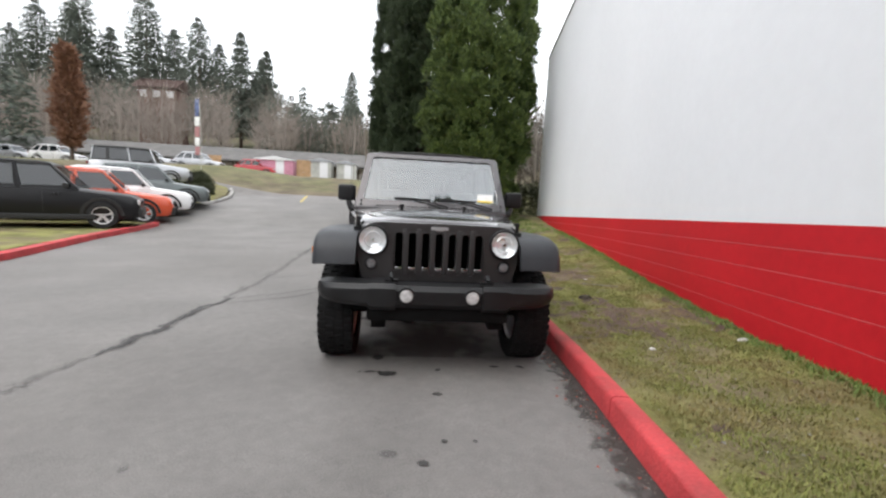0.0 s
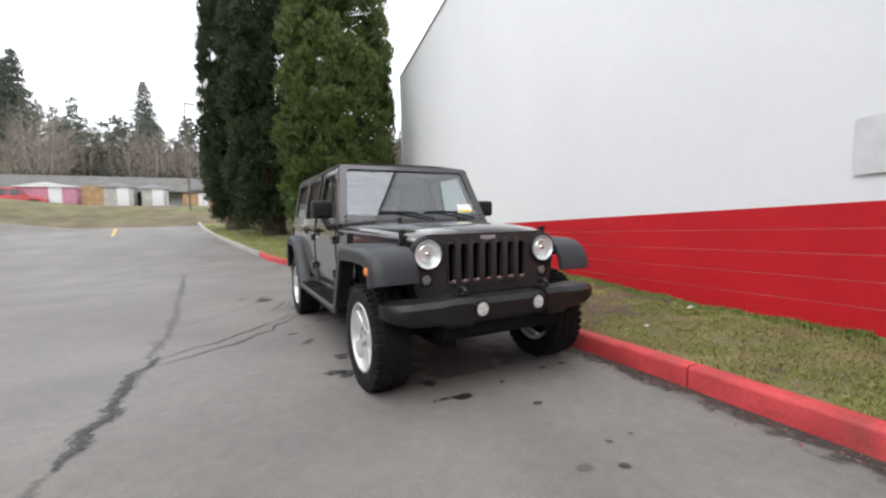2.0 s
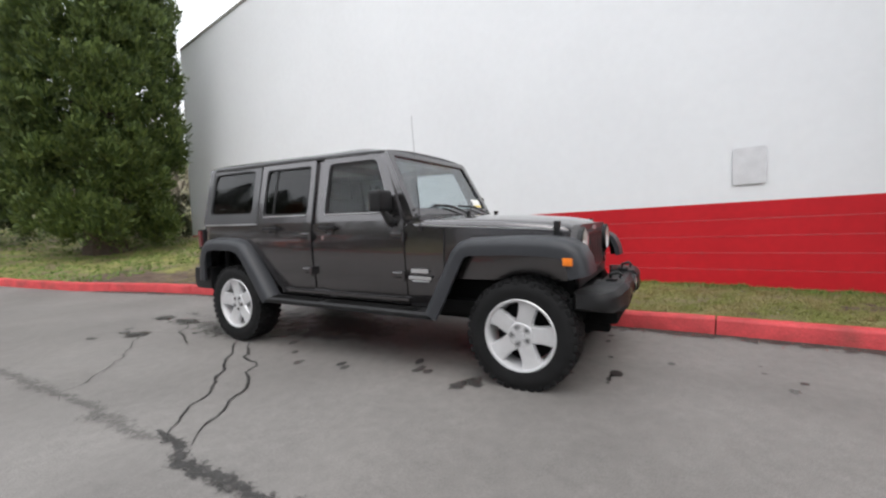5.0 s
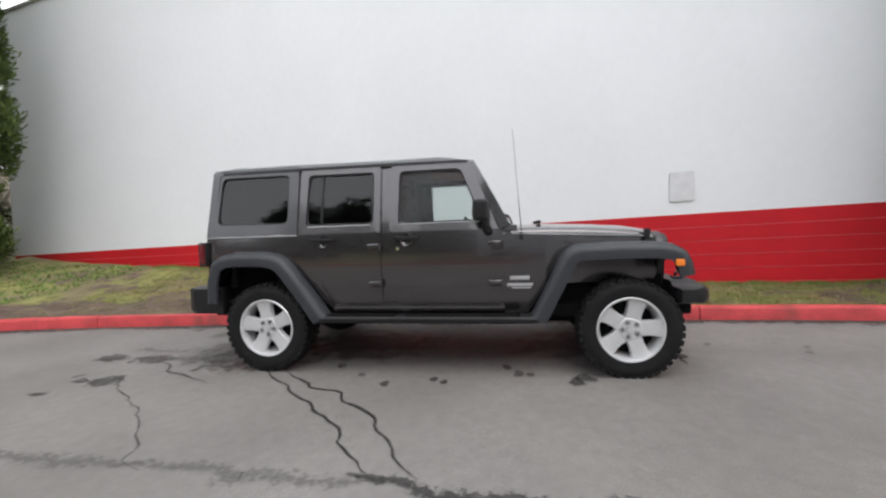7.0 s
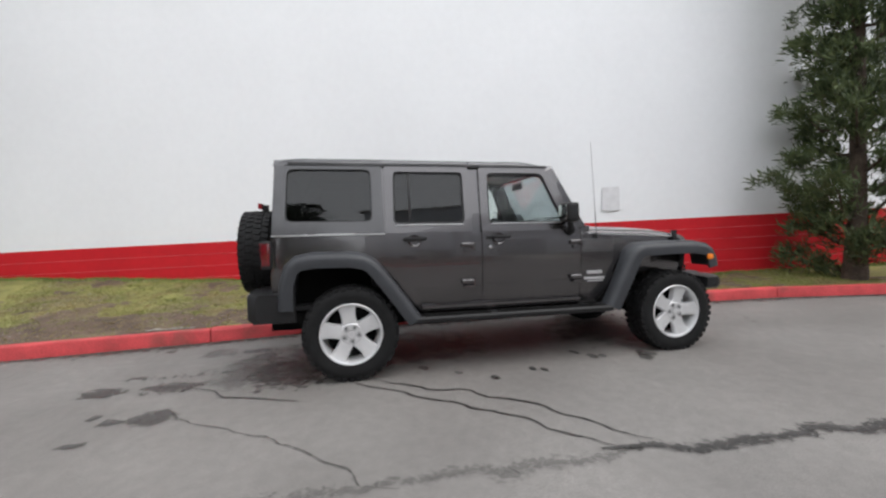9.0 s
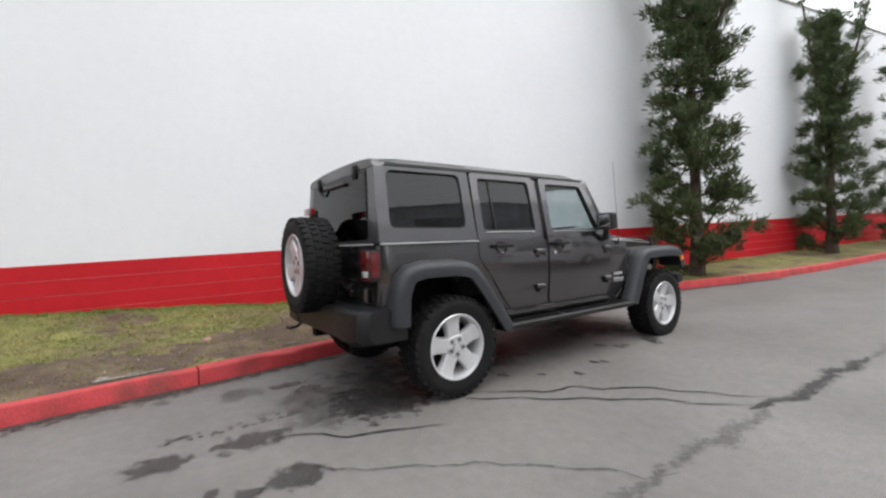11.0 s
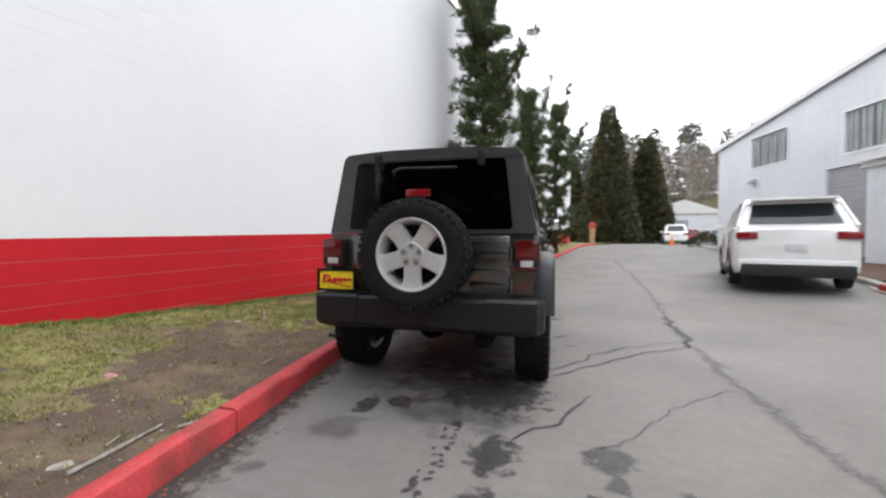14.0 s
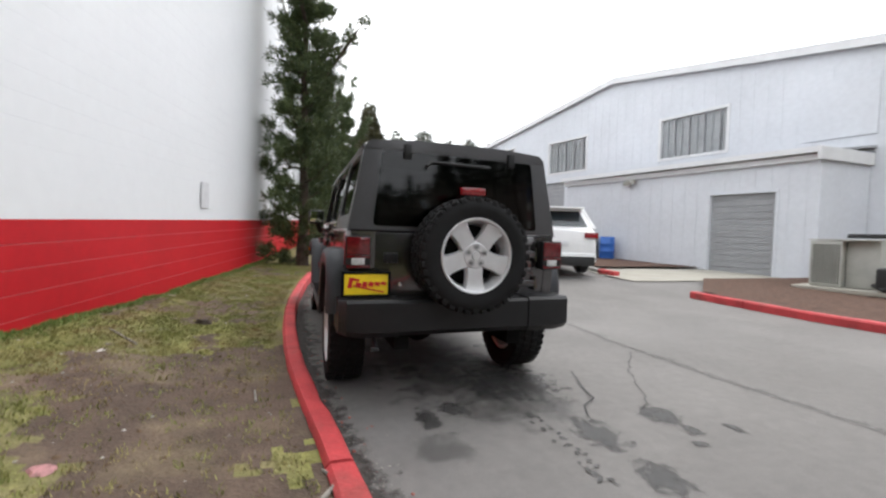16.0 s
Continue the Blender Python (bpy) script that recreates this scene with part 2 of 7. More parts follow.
def sheet(name, xs, ys, zf, material, kind_label, cat_name, parent=None):
    bm = bmesh.new()
    g = [[bm.verts.new((x, y, zf(x, y))) for x in xs] for y in ys]
    for a, b in zip(g, g[1:]):
        for i in range(len(xs) - 1):
            bm.faces.new((a[i], a[i + 1], b[i + 1], b[i]))
    ob = part(name, bm, material, parent, smooth=60)
    return tagged(ob, kind_label, cat_name, kind="structure")


def spaced(lo, hi, fine_lo, fine_hi, fine, coarse):
    a = list(np.arange(lo, fine_lo, coarse)) + list(np.arange(fine_lo, fine_hi, fine)) + list(np.arange(fine_hi, hi + coarse, coarse))
    return [float(v) for v in a]


M["earth"] = mat("winter_grass_ground", (0.125, 0.120, 0.052), 0.95, 0, 0.25, 0.8, second=(0.130, 0.100, 0.062), second_scale=0.25)
M["asphalt"] = mat("worn_asphalt", (0.160, 0.150, 0.141), 0.70, 0, 0.10, 0.9, speck=0.16, speck_scale=150.0, bump=0.25, bump_scale=140, second=(0.188, 0.178, 0.170), second_scale=0.35, second_range=(0.35, 0.7))
M["kerbred"] = mat("red_kerb_paint", (0.52, 0.055, 0.060), 0.6, 0, 0.16, 4, bump=0.3, bump_scale=60, second=(0.30, 0.055, 0.05), second_scale=3.0, second_range=(0.55, 0.70))
M["concrete"] = mat("grey_concrete", (0.33, 0.32, 0.30), 0.8, 0, 0.15, 3, bump=0.2, bump_scale=80)
M["verge"] = mat("mossy_winter_turf", (0.225, 0.220, 0.070), 0.95, 0, 0.28, 3.0, bump=0.8, bump_scale=45, second=(0.165, 0.135, 0.075), second_scale=1.5, second_range=(0.45, 0.62))
M["wallwhite"] = mat("white_painted_block", (0.80, 0.81, 0.83), 0.55, 0, 0.015, 0.6, bump=0.10, bump_scale=90)
M["wallred"] = mat("red_painted_block", (0.54, 0.014, 0.022), 0.58, 0, 0.07, 0.9, spec=0.28, bump=0.10, bump_scale=90)

ground = sheet("ground", spaced(-420, 420, -30, 20, 2.5, 30), spaced(-420, 420, -60, 100, 3.0, 30), lambda x, y: grade(x, y) - 0.12 - 0.4 * smooth_step(8, 40, abs(x)),
               M["earth"], "winter grass and bare earth reaching to the wooded horizon", "ground")


def road_edge(y):
    return along(KERB, y) + 0.02


bm = bmesh.new()
rows = []
for y in spaced(-75, 24, -10, 16, 0.5, 1.0):
    left = along([(-75, -24), (-20, -13), (-3, -13.5), (2, -10), (3.7, -7.2), (6.6, -7.8), (10.5, -8.3), (10.6, -14), (16.5, -14), (16.6, -9.75), (18.5, -9.65), (20.5, -9.95), (22.3, -10.55), (23.9, -11.3), (24.2, -40), (26, -40)], y)
    right = along(KERB, y) + 0.03 if y < 25 else 40
    rows.append([bm.verts.new((left + (right - left) * i / 24, y, grade(left + (right - left) * i / 24, y))) for i in range(25)])
for a, b in zip(rows, rows[1:]):
    for i in range(24):
        bm.faces.new((a[i], a[i + 1], b[i + 1], b[i]))
road = tagged(part("road", bm, M["asphalt"], smooth=60), "worn grey asphalt drive with sealed cracks and damp spots", "road", kind="structure")

# grass verge between kerb and wall
VERGE_Z = [(-60, 0.30), (-27, 0.30), (-10, 0.26), (-3, 0.19), (0, 0.22), (2, 0.28), (5, 0.42), (8, 0.52), (14, 0.62), (26, 0.7)]


def verge_z(x, y):
    xk, xw = along(KERB, y) + 0.13, wall_x(y) if -30 < y < 14.1 else (9.0 if y > 0 else 2.0)
    s = min(1, max(0, (x - xk) / max(0.4, xw - xk)))
    return grade(x, y) + 0.115 + (along(VERGE_Z, y) - 0.115) * s ** 1.5 + 0.025 * noise.noise((x * 2.2, y * 2.2, 0)) * smooth_step(0, 0.2, s) + 0.01 * noise.noise((x * 7, y * 7, 3))


bm = bmesh.new()
rows = []
for y in spaced(-75, 24, -5, 10.1, 0.06, 0.5):
    xk, xw = along(KERB, y) + 0.13, wall_x(y) + 0.05 if -30 < y < 14.1 else (12.0 if y > 0 else 4.0)
    rows.append([bm.verts.new((xk + (xw - xk) * i / 52, y, verge_z(xk + (xw - xk) * i / 52, y))) for i in range(53)])
for a, b in zip(rows, rows[1:]):
    for i in range(52):
        bm.faces.new((a[i], a[i + 1], b[i + 1], b[i]))
M["mud"] = mat("wet_brown_mud", (0.108, 0.074, 0.054), 0.85, 0, 0.25, 4, bump=0.8, bump_scale=50, second=(0.160, 0.120, 0.076), second_scale=2.5, second_range=(0.5, 0.66))


def muddy(x, y):
    """Bare ground: mostly towards the kerb behind the parked car, in patches elsewhere."""
    s = (x - along(KERB, y)) / max(0.4, wall_x(y) - along(KERB, y))
    bias = 0.85 * smooth_step(1.5, 4.0, y) * smooth_step(0.50, 0.20, s) + 0.08 * smooth_step(1.0, 4.0, y) * smooth_step(9.5, 8.0, y)
    return noise.noise((x * 0.8, y * 0.8, 11)) + 0.65 * noise.noise((x * 2.6, y * 2.6, 3)) + 0.45 * noise.noise((x * 8, y * 8, 5)) + bias > 0.32


bm.faces.ensure_lookup_table()
for f in bm.faces:
    c = f.calc_center_median()
    if -12 < c.y < 10 and muddy(c.x, c.y):
        f.material_index = 1
verge = tagged(part("verge", bm, M["verge"], smooth=60), "mossy grass verge with bare muddy patches below the wall", "grass verge", kind="structure")
verge.data.materials.append(M["mud"])


def kerb_run(pts, width, height, material, label, name="kerb", seg_len=1.9, sink=0.12):
    """A kerb of cast lengths with open joints, laid along pts (x, y)."""
    holder = tagged(empty(name), label, "kerb", kind="structure")
    p = [Vector((x, y)) for x, y in pts]
    cum = [0.0]
    for a, b in zip(p, p[1:]):
        cum.append(cum[-1] + (b - a).length)
    total, s = cum[-1], 0.0

    def at(d):
        return Vector((float(np.interp(d, cum, [q.x for q in p])), float(np.interp(d, cum, [q.y for q in p]))))
    while s < total - 0.2:
        e = min(total, s + seg_len)
        bm = bmesh.new()
        rings = []
        n = 14
        wob = random.uniform(-0.006, 0.006)
        for i in range(n + 1):
            d = s + 0.006 + (e - s - 0.012) * i / n
            q, t = at(d), (at(min(total, d + 0.05)) - at(max(0, d - 0.05))).normalized()
            nn = Vector((t.y, -t.x)) if t.y > 0 else Vector((-t.y, t.x))
            z = grade(q.x, q.y)
            ch = 0.012 * noise.noise((q.x * 3, q.y * 3, 5)) - (0.035 * math.exp(-((q.y - 3.72) / 0.11) ** 2) if q.x > 0.5 else 0.0)
            prof = [(0, -sink), (0.0, height - 0.022 + ch), (0.007, height - 0.007 + ch), (0.024, height + wob + ch), (width - 0.02, height + wob), (width, height - 0.02), (width, -sink)]
            rings.append([(q.x + nn.x * a, q.y + nn.y * a, z + h) for a, h in prof])
        loft(bm, rings)
        part("kerb_stone", bm, material, holder, smooth=40)
        s = e
    return holder


# ---- the white building with the red base ----
WALL_TILT = -0.0285   # its level courses against the sloping drive
Y0, Y1 = -29.0, 14.2
LEVEL = 1.225         # height of the red band's top at y = 0


def level(y, h):
    return LEVEL + WALL_TILT * y + h


def wall_slab(name, h0, h1, out, thick, material, ya=Y0, yb=Y1, nv=1):
    bm = bmesh.new()
    a, b = [(wall_x(y) - out, y) for y in (ya, yb)]
    rings = []
    for (x, y) in (a, b):
        rings.append([(x, y, level(y, h0)), (x, y, level(y, h1)), (x + thick, y, level(y, h1)), (x + thick, y, level(y, h0))])
    loft(bm, rings)
    return part(name, bm, material, None, smooth=0)


wall_block = tagged(empty("white_building"), "large windowless block building painted white with a red base band", "building")
# Backing painted paler than the blocks, for the glint along the joints.
M["redglint"] = mat("red_joint_glint", (0.74, 0.24, 0.25), 0.6, 0, 0.1, 5)
core = wall_slab("core_wall", 0.0, 6.35, 0.0, 0.5, M["wallwhite"])
core.parent = wall_block
core = wall_slab("core_base", -2.4, 0.0, 0.0, 0.5, M["redglint"])
core.parent = wall_block
back = bmesh.new()
loft(back, [[(wall_x(y) + 0.5, y, level(y, -2.4)), (wall_x(y) + 0.5, y, level(y, 6.3)), (wall_x(y) + 24, y, level(y, 6.3)), (wall_x(y) + 24, y, level(y, -2.4))] for y in (Y0, Y1)])
part("building_mass", back, M["wallwhite"], wall_block, smooth=0)
cap = wall_slab("coping", 6.35, 6.43, 0.03, 0.56, M["concrete"])
cap.parent = wall_block
# block courses: each course is a long shallow band with a joint under it
for i in range(32):
    c = wall_slab("block_course", 0.2 * i + 0.0004, 0.2 * i + 0.1996, 0.002, 0.02, M["wallwhite"])
    c.parent = wall_block
for i in range(6):
    c = wall_slab("red_block_course", -0.2 * (i + 1) + 0.0038, -0.2 * i - 0.0038, 0.005, 0.02, M["wallred"])
    c.parent = wall_block


# ---- the four-door off-road wagon ----
def wagon():
    car = tagged(empty("off_road_car", 0, 1.47, 0), "charcoal grey four-door off-road car parked close to the red kerb", "car")
    base = Matrix.Translation((0, -1.47, 0))

    def add(name, bm, material, parent=None, label="", smooth=30):
        """A part drawn in the car's own axes: front axle at y = 0."""
        ob = part(name, bm, material, None, label, smooth)
        if parent is None:
            ob.data.transform(base)
            ob.parent = car
        else:
            ob.data.transform(base)
            ob.parent = parent
        return ob

    def side_x(z, s):
        if z < 1.16:
            return s * (0.800 - 0.075 * ((z - 0.95) / 0.5) ** 2)
        return s * (0.787 - 0.121 * (z - 1.16) / 0.60)

    def bowed(y0, y1, z0, z1, s):
        """A side pane that bulges slightly outwards over its height."""
        zc, half = (z0 + z1) / 2, (z1 - z0) / 2
        return shell([(y0 + (y1 - y0) * i / 4, z0, z1) for i in range(5)], lambda y, z: side_x(z, s) - s * (0.018 - 0.010 * (1 - ((z - zc) / half) ** 2)), 0.004, 10)

    # chassis and floor
    bm = bmesh.new()
    add_box(bm, (0, 1.6, 0.50), (1.35, 3.9, 0.10))
    for s in (-1, 1):
        add_box(bm, (s * 0.42, 1.55, 0.43), (0.10, 4.1, 0.13))
    tube(bm, [(-0.70, 0, 0.385), (0.70, 0, 0.385)], 0.045, 8), tube(bm, [(-0.70, 2.946, 0.385), (0.70, 2.946, 0.385)], 0.05, 8)
    for y in (0, 2.946):
        bmesh.ops.create_uvsphere(bm, u_segments=12, v_segments=8, radius=0.13, matrix=Matrix.Translation((0.12 if y else -0.2, y, 0.385)))
    tube(bm, [(0.1, 0.2, 0.42), (0.05, 2.8, 0.40)], 0.04, 8)
    tube(bm, [(-0.35, 2.6, 0.44), (-0.38, 3.0, 0.46), (-0.42, 3.55, 0.42)], 0.035, 8)
    add_box(bm, (0, -0.32, 0.5), (0.9, 0.12, 0.22))
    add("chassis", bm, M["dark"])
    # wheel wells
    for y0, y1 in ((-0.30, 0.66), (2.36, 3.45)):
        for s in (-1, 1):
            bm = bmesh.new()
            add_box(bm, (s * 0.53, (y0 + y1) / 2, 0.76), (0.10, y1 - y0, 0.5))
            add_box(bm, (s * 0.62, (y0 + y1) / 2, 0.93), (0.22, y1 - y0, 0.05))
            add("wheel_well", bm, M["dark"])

    # front clip: engine bay sides, narrowing to the grille
    bm = bmesh.new()
    rings = []
    for y, w, zt in ((-0.27, 0.575, 1.06), (0.0, 0.63, 1.08), (0.35, 0.70, 1.10), (0.62, 0.755, 1.105), (0.66, 0.76, 1.105)):
        rings.append([(-w, y, 0.72), (-w - 0.012, y, 0.9), (-w, y, zt), (w, y, zt), (w + 0.012, y, 0.9), (w, y, 0.72)])
    loft(bm, rings)
    add("front_body", bevel(bm, 0.012), M["paint"])
    # hood: crowned, with a raised centre
    bm = bmesh.new()
    rings = []
    for y, w, z in ((-0.285, 0.530, 1.098), (-0.275, 0.560, 1.112), (-0.235, 0.585, 1.134), (-0.1, 0.62, 1.155), (0.2, 0.675, 1.178), (0.55, 0.725, 1.192), (0.86, 0.755, 1.198)):
        top = [(-w, -0.055), (-w, -0.03), (-w + 0.025, -0.008), (-w * 0.72, 0.006), (-w * 0.60, 0.020), (-w * 0.25, 0.030), (0, 0.032)]
        pts = top + [(-a, b) for a, b in top[-2::-1]]
        rings.append([(a, y, z + b - 0.032) for a, b in pts] + [(w - 0.02, y, z - (0.10 if y > -0.2 else 0.05)), (-w + 0.02, y, z - (0.10 if y > -0.2 else 0.05))])
    loft(bm, rings)
    hood = add("hood", bm, M["paint"], smooth=50)
    for s in (-1, 1):
        bm = box((s * 0.612, -0.19, 1.072), (0.028, 0.042, 0.085), 0.010)
        add_box(bm, (s * 0.606, -0.19, 1.118), (0.042, 0.040, 0.022))
        add_box(bm, (s * 0.612, -0.20, 1.04), (0.055, 0.06, 0.03))
        add("hood_latch", bm, M["plastic"])
        bm = bmesh.new()
        revolve(bm, [(0, 0.03), (0.022, 0.028), (0.022, 0.01), (0.012, 0), (0.012, -0.02), (0, -0.02)], Matrix.Translation((s * 0.30, 0.62, 1.195)), 12)
        add("bump_stop", bm, M["plastic"], hood)
    # cowl
    add("cowl", box((0, 0.885, 1.150), (1.50, 0.15, 0.09), 0.015), M["paint"])
    bm = bmesh.new()
    for i in range(26):
        add_box(bm, (-0.55 + i * 0.044, 0.90, 1.202), (0.026, 0.09, 0.006))
    add("cowl_vent", bm, M["plastic"], smooth=0)

    # grille with seven slots
    yg, t = -0.297, 0.05
    pitch = 0.099
    centers = [(-3 + i) * pitch for i in range(7)]
    panel = ring_panel(rounded([(-0.555, 0.672), (0.555, 0.672), (0.600, 0.84), (0.603, 1.01), (0.520, 1.100), (-0.520, 1.100), (-0.603, 1.01), (-0.600, 0.84)], [0.03, 0.03, 0.05, 0.06, 0.08, 0.08, 0.06, 0.05]),
                       rounded([(-0.335, 0.742), (0.335, 0.742), (0.338, 0.84), (0.338, 0.97), (0.332, 1.036), (-0.332, 1.036), (-0.338, 0.97), (-0.338, 0.84)], 0.02), lambda u, v, d: (u, yg - 0.024 + d, v), 0.05)
    grille = add("grille", bevel(panel, 0.008, 2, 40), M["grille"], None, "dark grey grille panel with seven upright slots", 40)
    for i in range(6):
        add("grille_bar", box(((centers[i] + centers[i + 1]) / 2, yg - 0.004, 0.89), (pitch - 0.056, t + 0.012, 0.34), 0.010), M["grille"], grille)
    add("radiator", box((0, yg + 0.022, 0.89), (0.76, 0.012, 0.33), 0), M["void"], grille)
    for c in centers:
        add("slot_trim", box((c, yg - 0.018, 0.766), (0.052, 0.03, 0.026), 0.010), M["chrome"], grille, "bright slot end")
        bm = ring_panel(rounded([(c - 0.036, 0.742), (c + 0.036, 0.742), (c + 0.036, 1.040), (c - 0.036, 1.040)], 0.030),
                        rounded([(c - 0.029, 0.752), (c + 0.029, 0.752), (c + 0.029, 1.030), (c - 0.029, 1.030)], 0.027), lambda u, v, d: (u, yg - 0.034 + d, v), 0.03)
        add("slot_bezel", bm, M["grille"], grille)
    add("badge", box((0, yg - 0.028, 1.066), (0.125, 0.008, 0.030), 0.004), M["badge"], grille, "small silver badge")
    for s in (-1, 1):
        at = Matrix.Translation((s * 0.487, yg - 0.038, 0.970)) @ Euler((radians(90), 0, 0)).to_matrix().to_4x4()
        bm = bmesh.new()
        revolve(bm, [(0.114, -0.02), (0.114, 0.010), (0.106, 0.018), (0.098, 0.012), (0.096, -0.03)], at, 40)
        lamp = add("headlight", bm, M["plastic"], None, "round clear headlight")
        bm = bmesh.new()
        revolve(bm, [(0.098, 0.016), (0.092, 0.010), (0.080, 0.003), (0.064, -0.003), (0.058, 0.002), (0.044, -0.005), (0.026, -0.009), (0.0, -0.010)], at, 14)
        add("reflector", bm, M["reflector"], lamp)
        bm = bmesh.new()
        revolve(bm, [(0.015, -0.010), (0.015, 0.004), (0.010, 0.010), (0, 0.011)], at, 16)
        add("bulb_cap", bm, M["chrome"], lamp)
        bm = bmesh.new()
        revolve(bm, [(0.099, 0.016), (0.085, 0.026), (0.05, 0.034), (0, 0.037)], at, 40)
        lens = add("lens", bm, M["glass_lamp"], lamp)
        lens.visible_shadow = False
        at = Matrix.Translation((s * 0.495, yg - 0.022, 0.795)) @ Euler((radians(90), 0, 0)).to_matrix().to_4x4()
        bm = bmesh.new()
        revolve(bm, [(0.048, -0.01), (0.048, 0.012), (0.040, 0.014), (0.038, 0.004)], at, 24)
        turn = add("turn_signal", bm, M["plastic"])
        bm = bmesh.new()
        revolve(bm, [(0.039, 0.004), (0.03, 0.012), (0, 0.016)], at, 24)
        add("lens", bm, M["smokelens"], turn)

    # front bumper: centre section with stepped ends
    def bumper_section(x, y0, y1, z0, z1, c=0.04):
        return [(x, y0 + c, z0), (x, y0, z0 + c), (x, y0, z1 - c), (x, y0 + c, z1), (x, y1, z1), (x, y1, z0)]
    bm = loft(bmesh.new(), [bumper_section(x, y, -0.42, 0.525, z, 0.035) for x, y, z in ((-0.32, -0.598, 0.686), (0, -0.602, 0.686), (0.32, -0.598, 0.686))])
    fb = add("front_bumper", bevel(bm, 0.012), M["plastic"], None, "matt black steel-look bumper", 40)
    for s in (-1, 1):
        rings = [bumper_section(s * x, y, y1, z0, z1, c) for x, y, y1, z0, z1, c in
                 ((0.30, -0.618, -0.40, 0.515, 0.700, 0.032), (0.47, -0.618, -0.40, 0.515, 0.702, 0.032), (0.50, -0.606, -0.40, 0.535, 0.692, 0.032), (0.70, -0.596, -0.34, 0.550, 0.690, 0.032),
                  (0.80, -0.545, -0.34, 0.570, 0.686, 0.032), (0.845, -0.475, -0.36, 0.590, 0.676, 0.028))]
        add("bumper_end", bevel(loft(bmesh.new(), rings), 0.010), M["plastic"], fb, smooth=40)
        at = Matrix.Translation((s * 0.228, -0.600, 0.618)) @ Euler((radians(90), 0, 0)).to_matrix().to_4x4()
        bm = bmesh.new()
        revolve(bm, [(0.058, -0.03), (0.058, 0.008), (0.048, 0.010), (0.044, 0.0)], at, 28)
        fog = add("fog_light", bm, M["plastic"], fb)
        bm = bmesh.new()
        revolve(bm, [(0.047, 0.002), (0.04, 0.010), (0.0, 0.016)], at, 28)
        add("fog_lens", bm, M["clearlens"], fb, "clear fog lamp lens")
        bm = bmesh.new()
        tube(bm, [(s * 0.335, -0.49, 0.69), (s * 0.335, -0.49, 0.745), (s * 0.335, -0.54, 0.76), (s * 0.335, -0.565, 0.738), (s * 0.335, -0.55, 0.722)], 0.014, 8)
        add_box(bm, (s * 0.335, -0.50, 0.706), (0.09, 0.07, 0.02))
        add("tow_hook", bm, M["plastic"], fb)
    add("valance", box((0, -0.47, 0.475), (1.0, 0.18, 0.10), 0.03), M["dark"])

    # fender flares, swept along the wheel arch
    def flare(path, xins, xout, s):
        bm = bmesh.new()
        rings = []
        mid = Vector((0, sum(p[0] for p in path) / len(path), 0.45))
        for i, (y, z) in enumerate(path):
            a, b = Vector(path[max(0, i - 1)]), Vector(path[min(len(path) - 1, i + 1)])
            t = (b - a).normalized()
            n = Vector((-t.y, t.x))
            if n.dot(Vector((mid.y - y, 0.35 - z))) < 0:
                n = -n
            xin = xins[i]
            prof = [(xin, 0.0), (xout - 0.10, -0.004), (xout - 0.04, 0.004), (xout - 0.008, 0.028), (xout, 0.06), (xout - 0.004, 0.118), (xout - 0.03, 0.118), (xout - 0.035, 0.05), (xin, 0.04)]
            rings.append([(s * x, y + n.x * d, z + n.y * d) for x, d in prof])
        return loft(bm, rings)
    front_path = [(-0.445, 0.80), (-0.425, 0.89), (-0.385, 0.965), (-0.31, 1.012), (-0.20, 1.032), (0.05, 1.036), (0.35, 1.026), (0.43, 1.000), (0.49, 0.94), (0.58, 0.76), (0.66, 0.60), (0.72, 0.49)]
    front_in = [0.60, 0.60, 0.60, 0.60, 0.60, 0.62, 0.68, 0.70, 0.74, 0.77, 0.775, 0.775]
    rear_path = [(3.485, 0.60), (3.475, 0.80), (3.43, 0.935), (3.35, 1.005), (3.22, 1.03), (2.95, 1.028), (2.82, 1.005), (2.745, 0.965), (2.67, 0.88), (2.53, 0.69), (2.39, 0.49)]
    for s in (-1, 1):
        add("front_flare", bevel(flare(front_path, front_in, 0.908, s), 0.006, 1, 40), M["flare"], smooth=50)
        add("rear_flare", bevel(flare(rear_path, [0.77] * 11, 0.912, s), 0.006, 1, 40), M["flare"], smooth=50)
        add("side_marker", box((s * 0.906, -0.325, 0.883), (0.022, 0.062, 0.052), 0.012), M["amber"], None, "amber marker lamp")

    # tub sides with the rear wheel arch, windows above
    for s in (-1, 1):
        add("cowl_side", shell([(0.60, 0.72, 1.10), (0.66, 0.60, 1.108), (0.74, 0.49, 1.115), (0.84, 0.475, 1.12), (0.925, 0.475, 1.15)], lambda y, z: side_x(z, s) - s * 0.045 * max(0, 0.925 - y), 0.08, 5), M["paint"])
        cols = [(0.925, 0.505, 0.55), (1.3, 0.505, 0.55), (1.9, 0.505, 0.55), (2.36, 0.505, 0.55)]
        add("sill", shell(cols, lambda y, z: s * (0.775 - 0.4 * max(0, 0.52 - z)), 0.1, 3), M["paint"])
        cols = [(2.36, 0.50, 0.56), (2.44, 0.60, 0.70), (2.55, 0.75, 0.98), (2.66, 0.90, 1.155), (2.75, 0.93, 1.155), (2.9, 0.945, 1.155), (3.2, 0.945, 1.155), (3.32, 0.90, 1.155),
                (3.41, 0.80, 1.155), (3.46, 0.62, 1.155), (3.50, 0.60, 1.155), (3.535, 0.60, 1.153)]
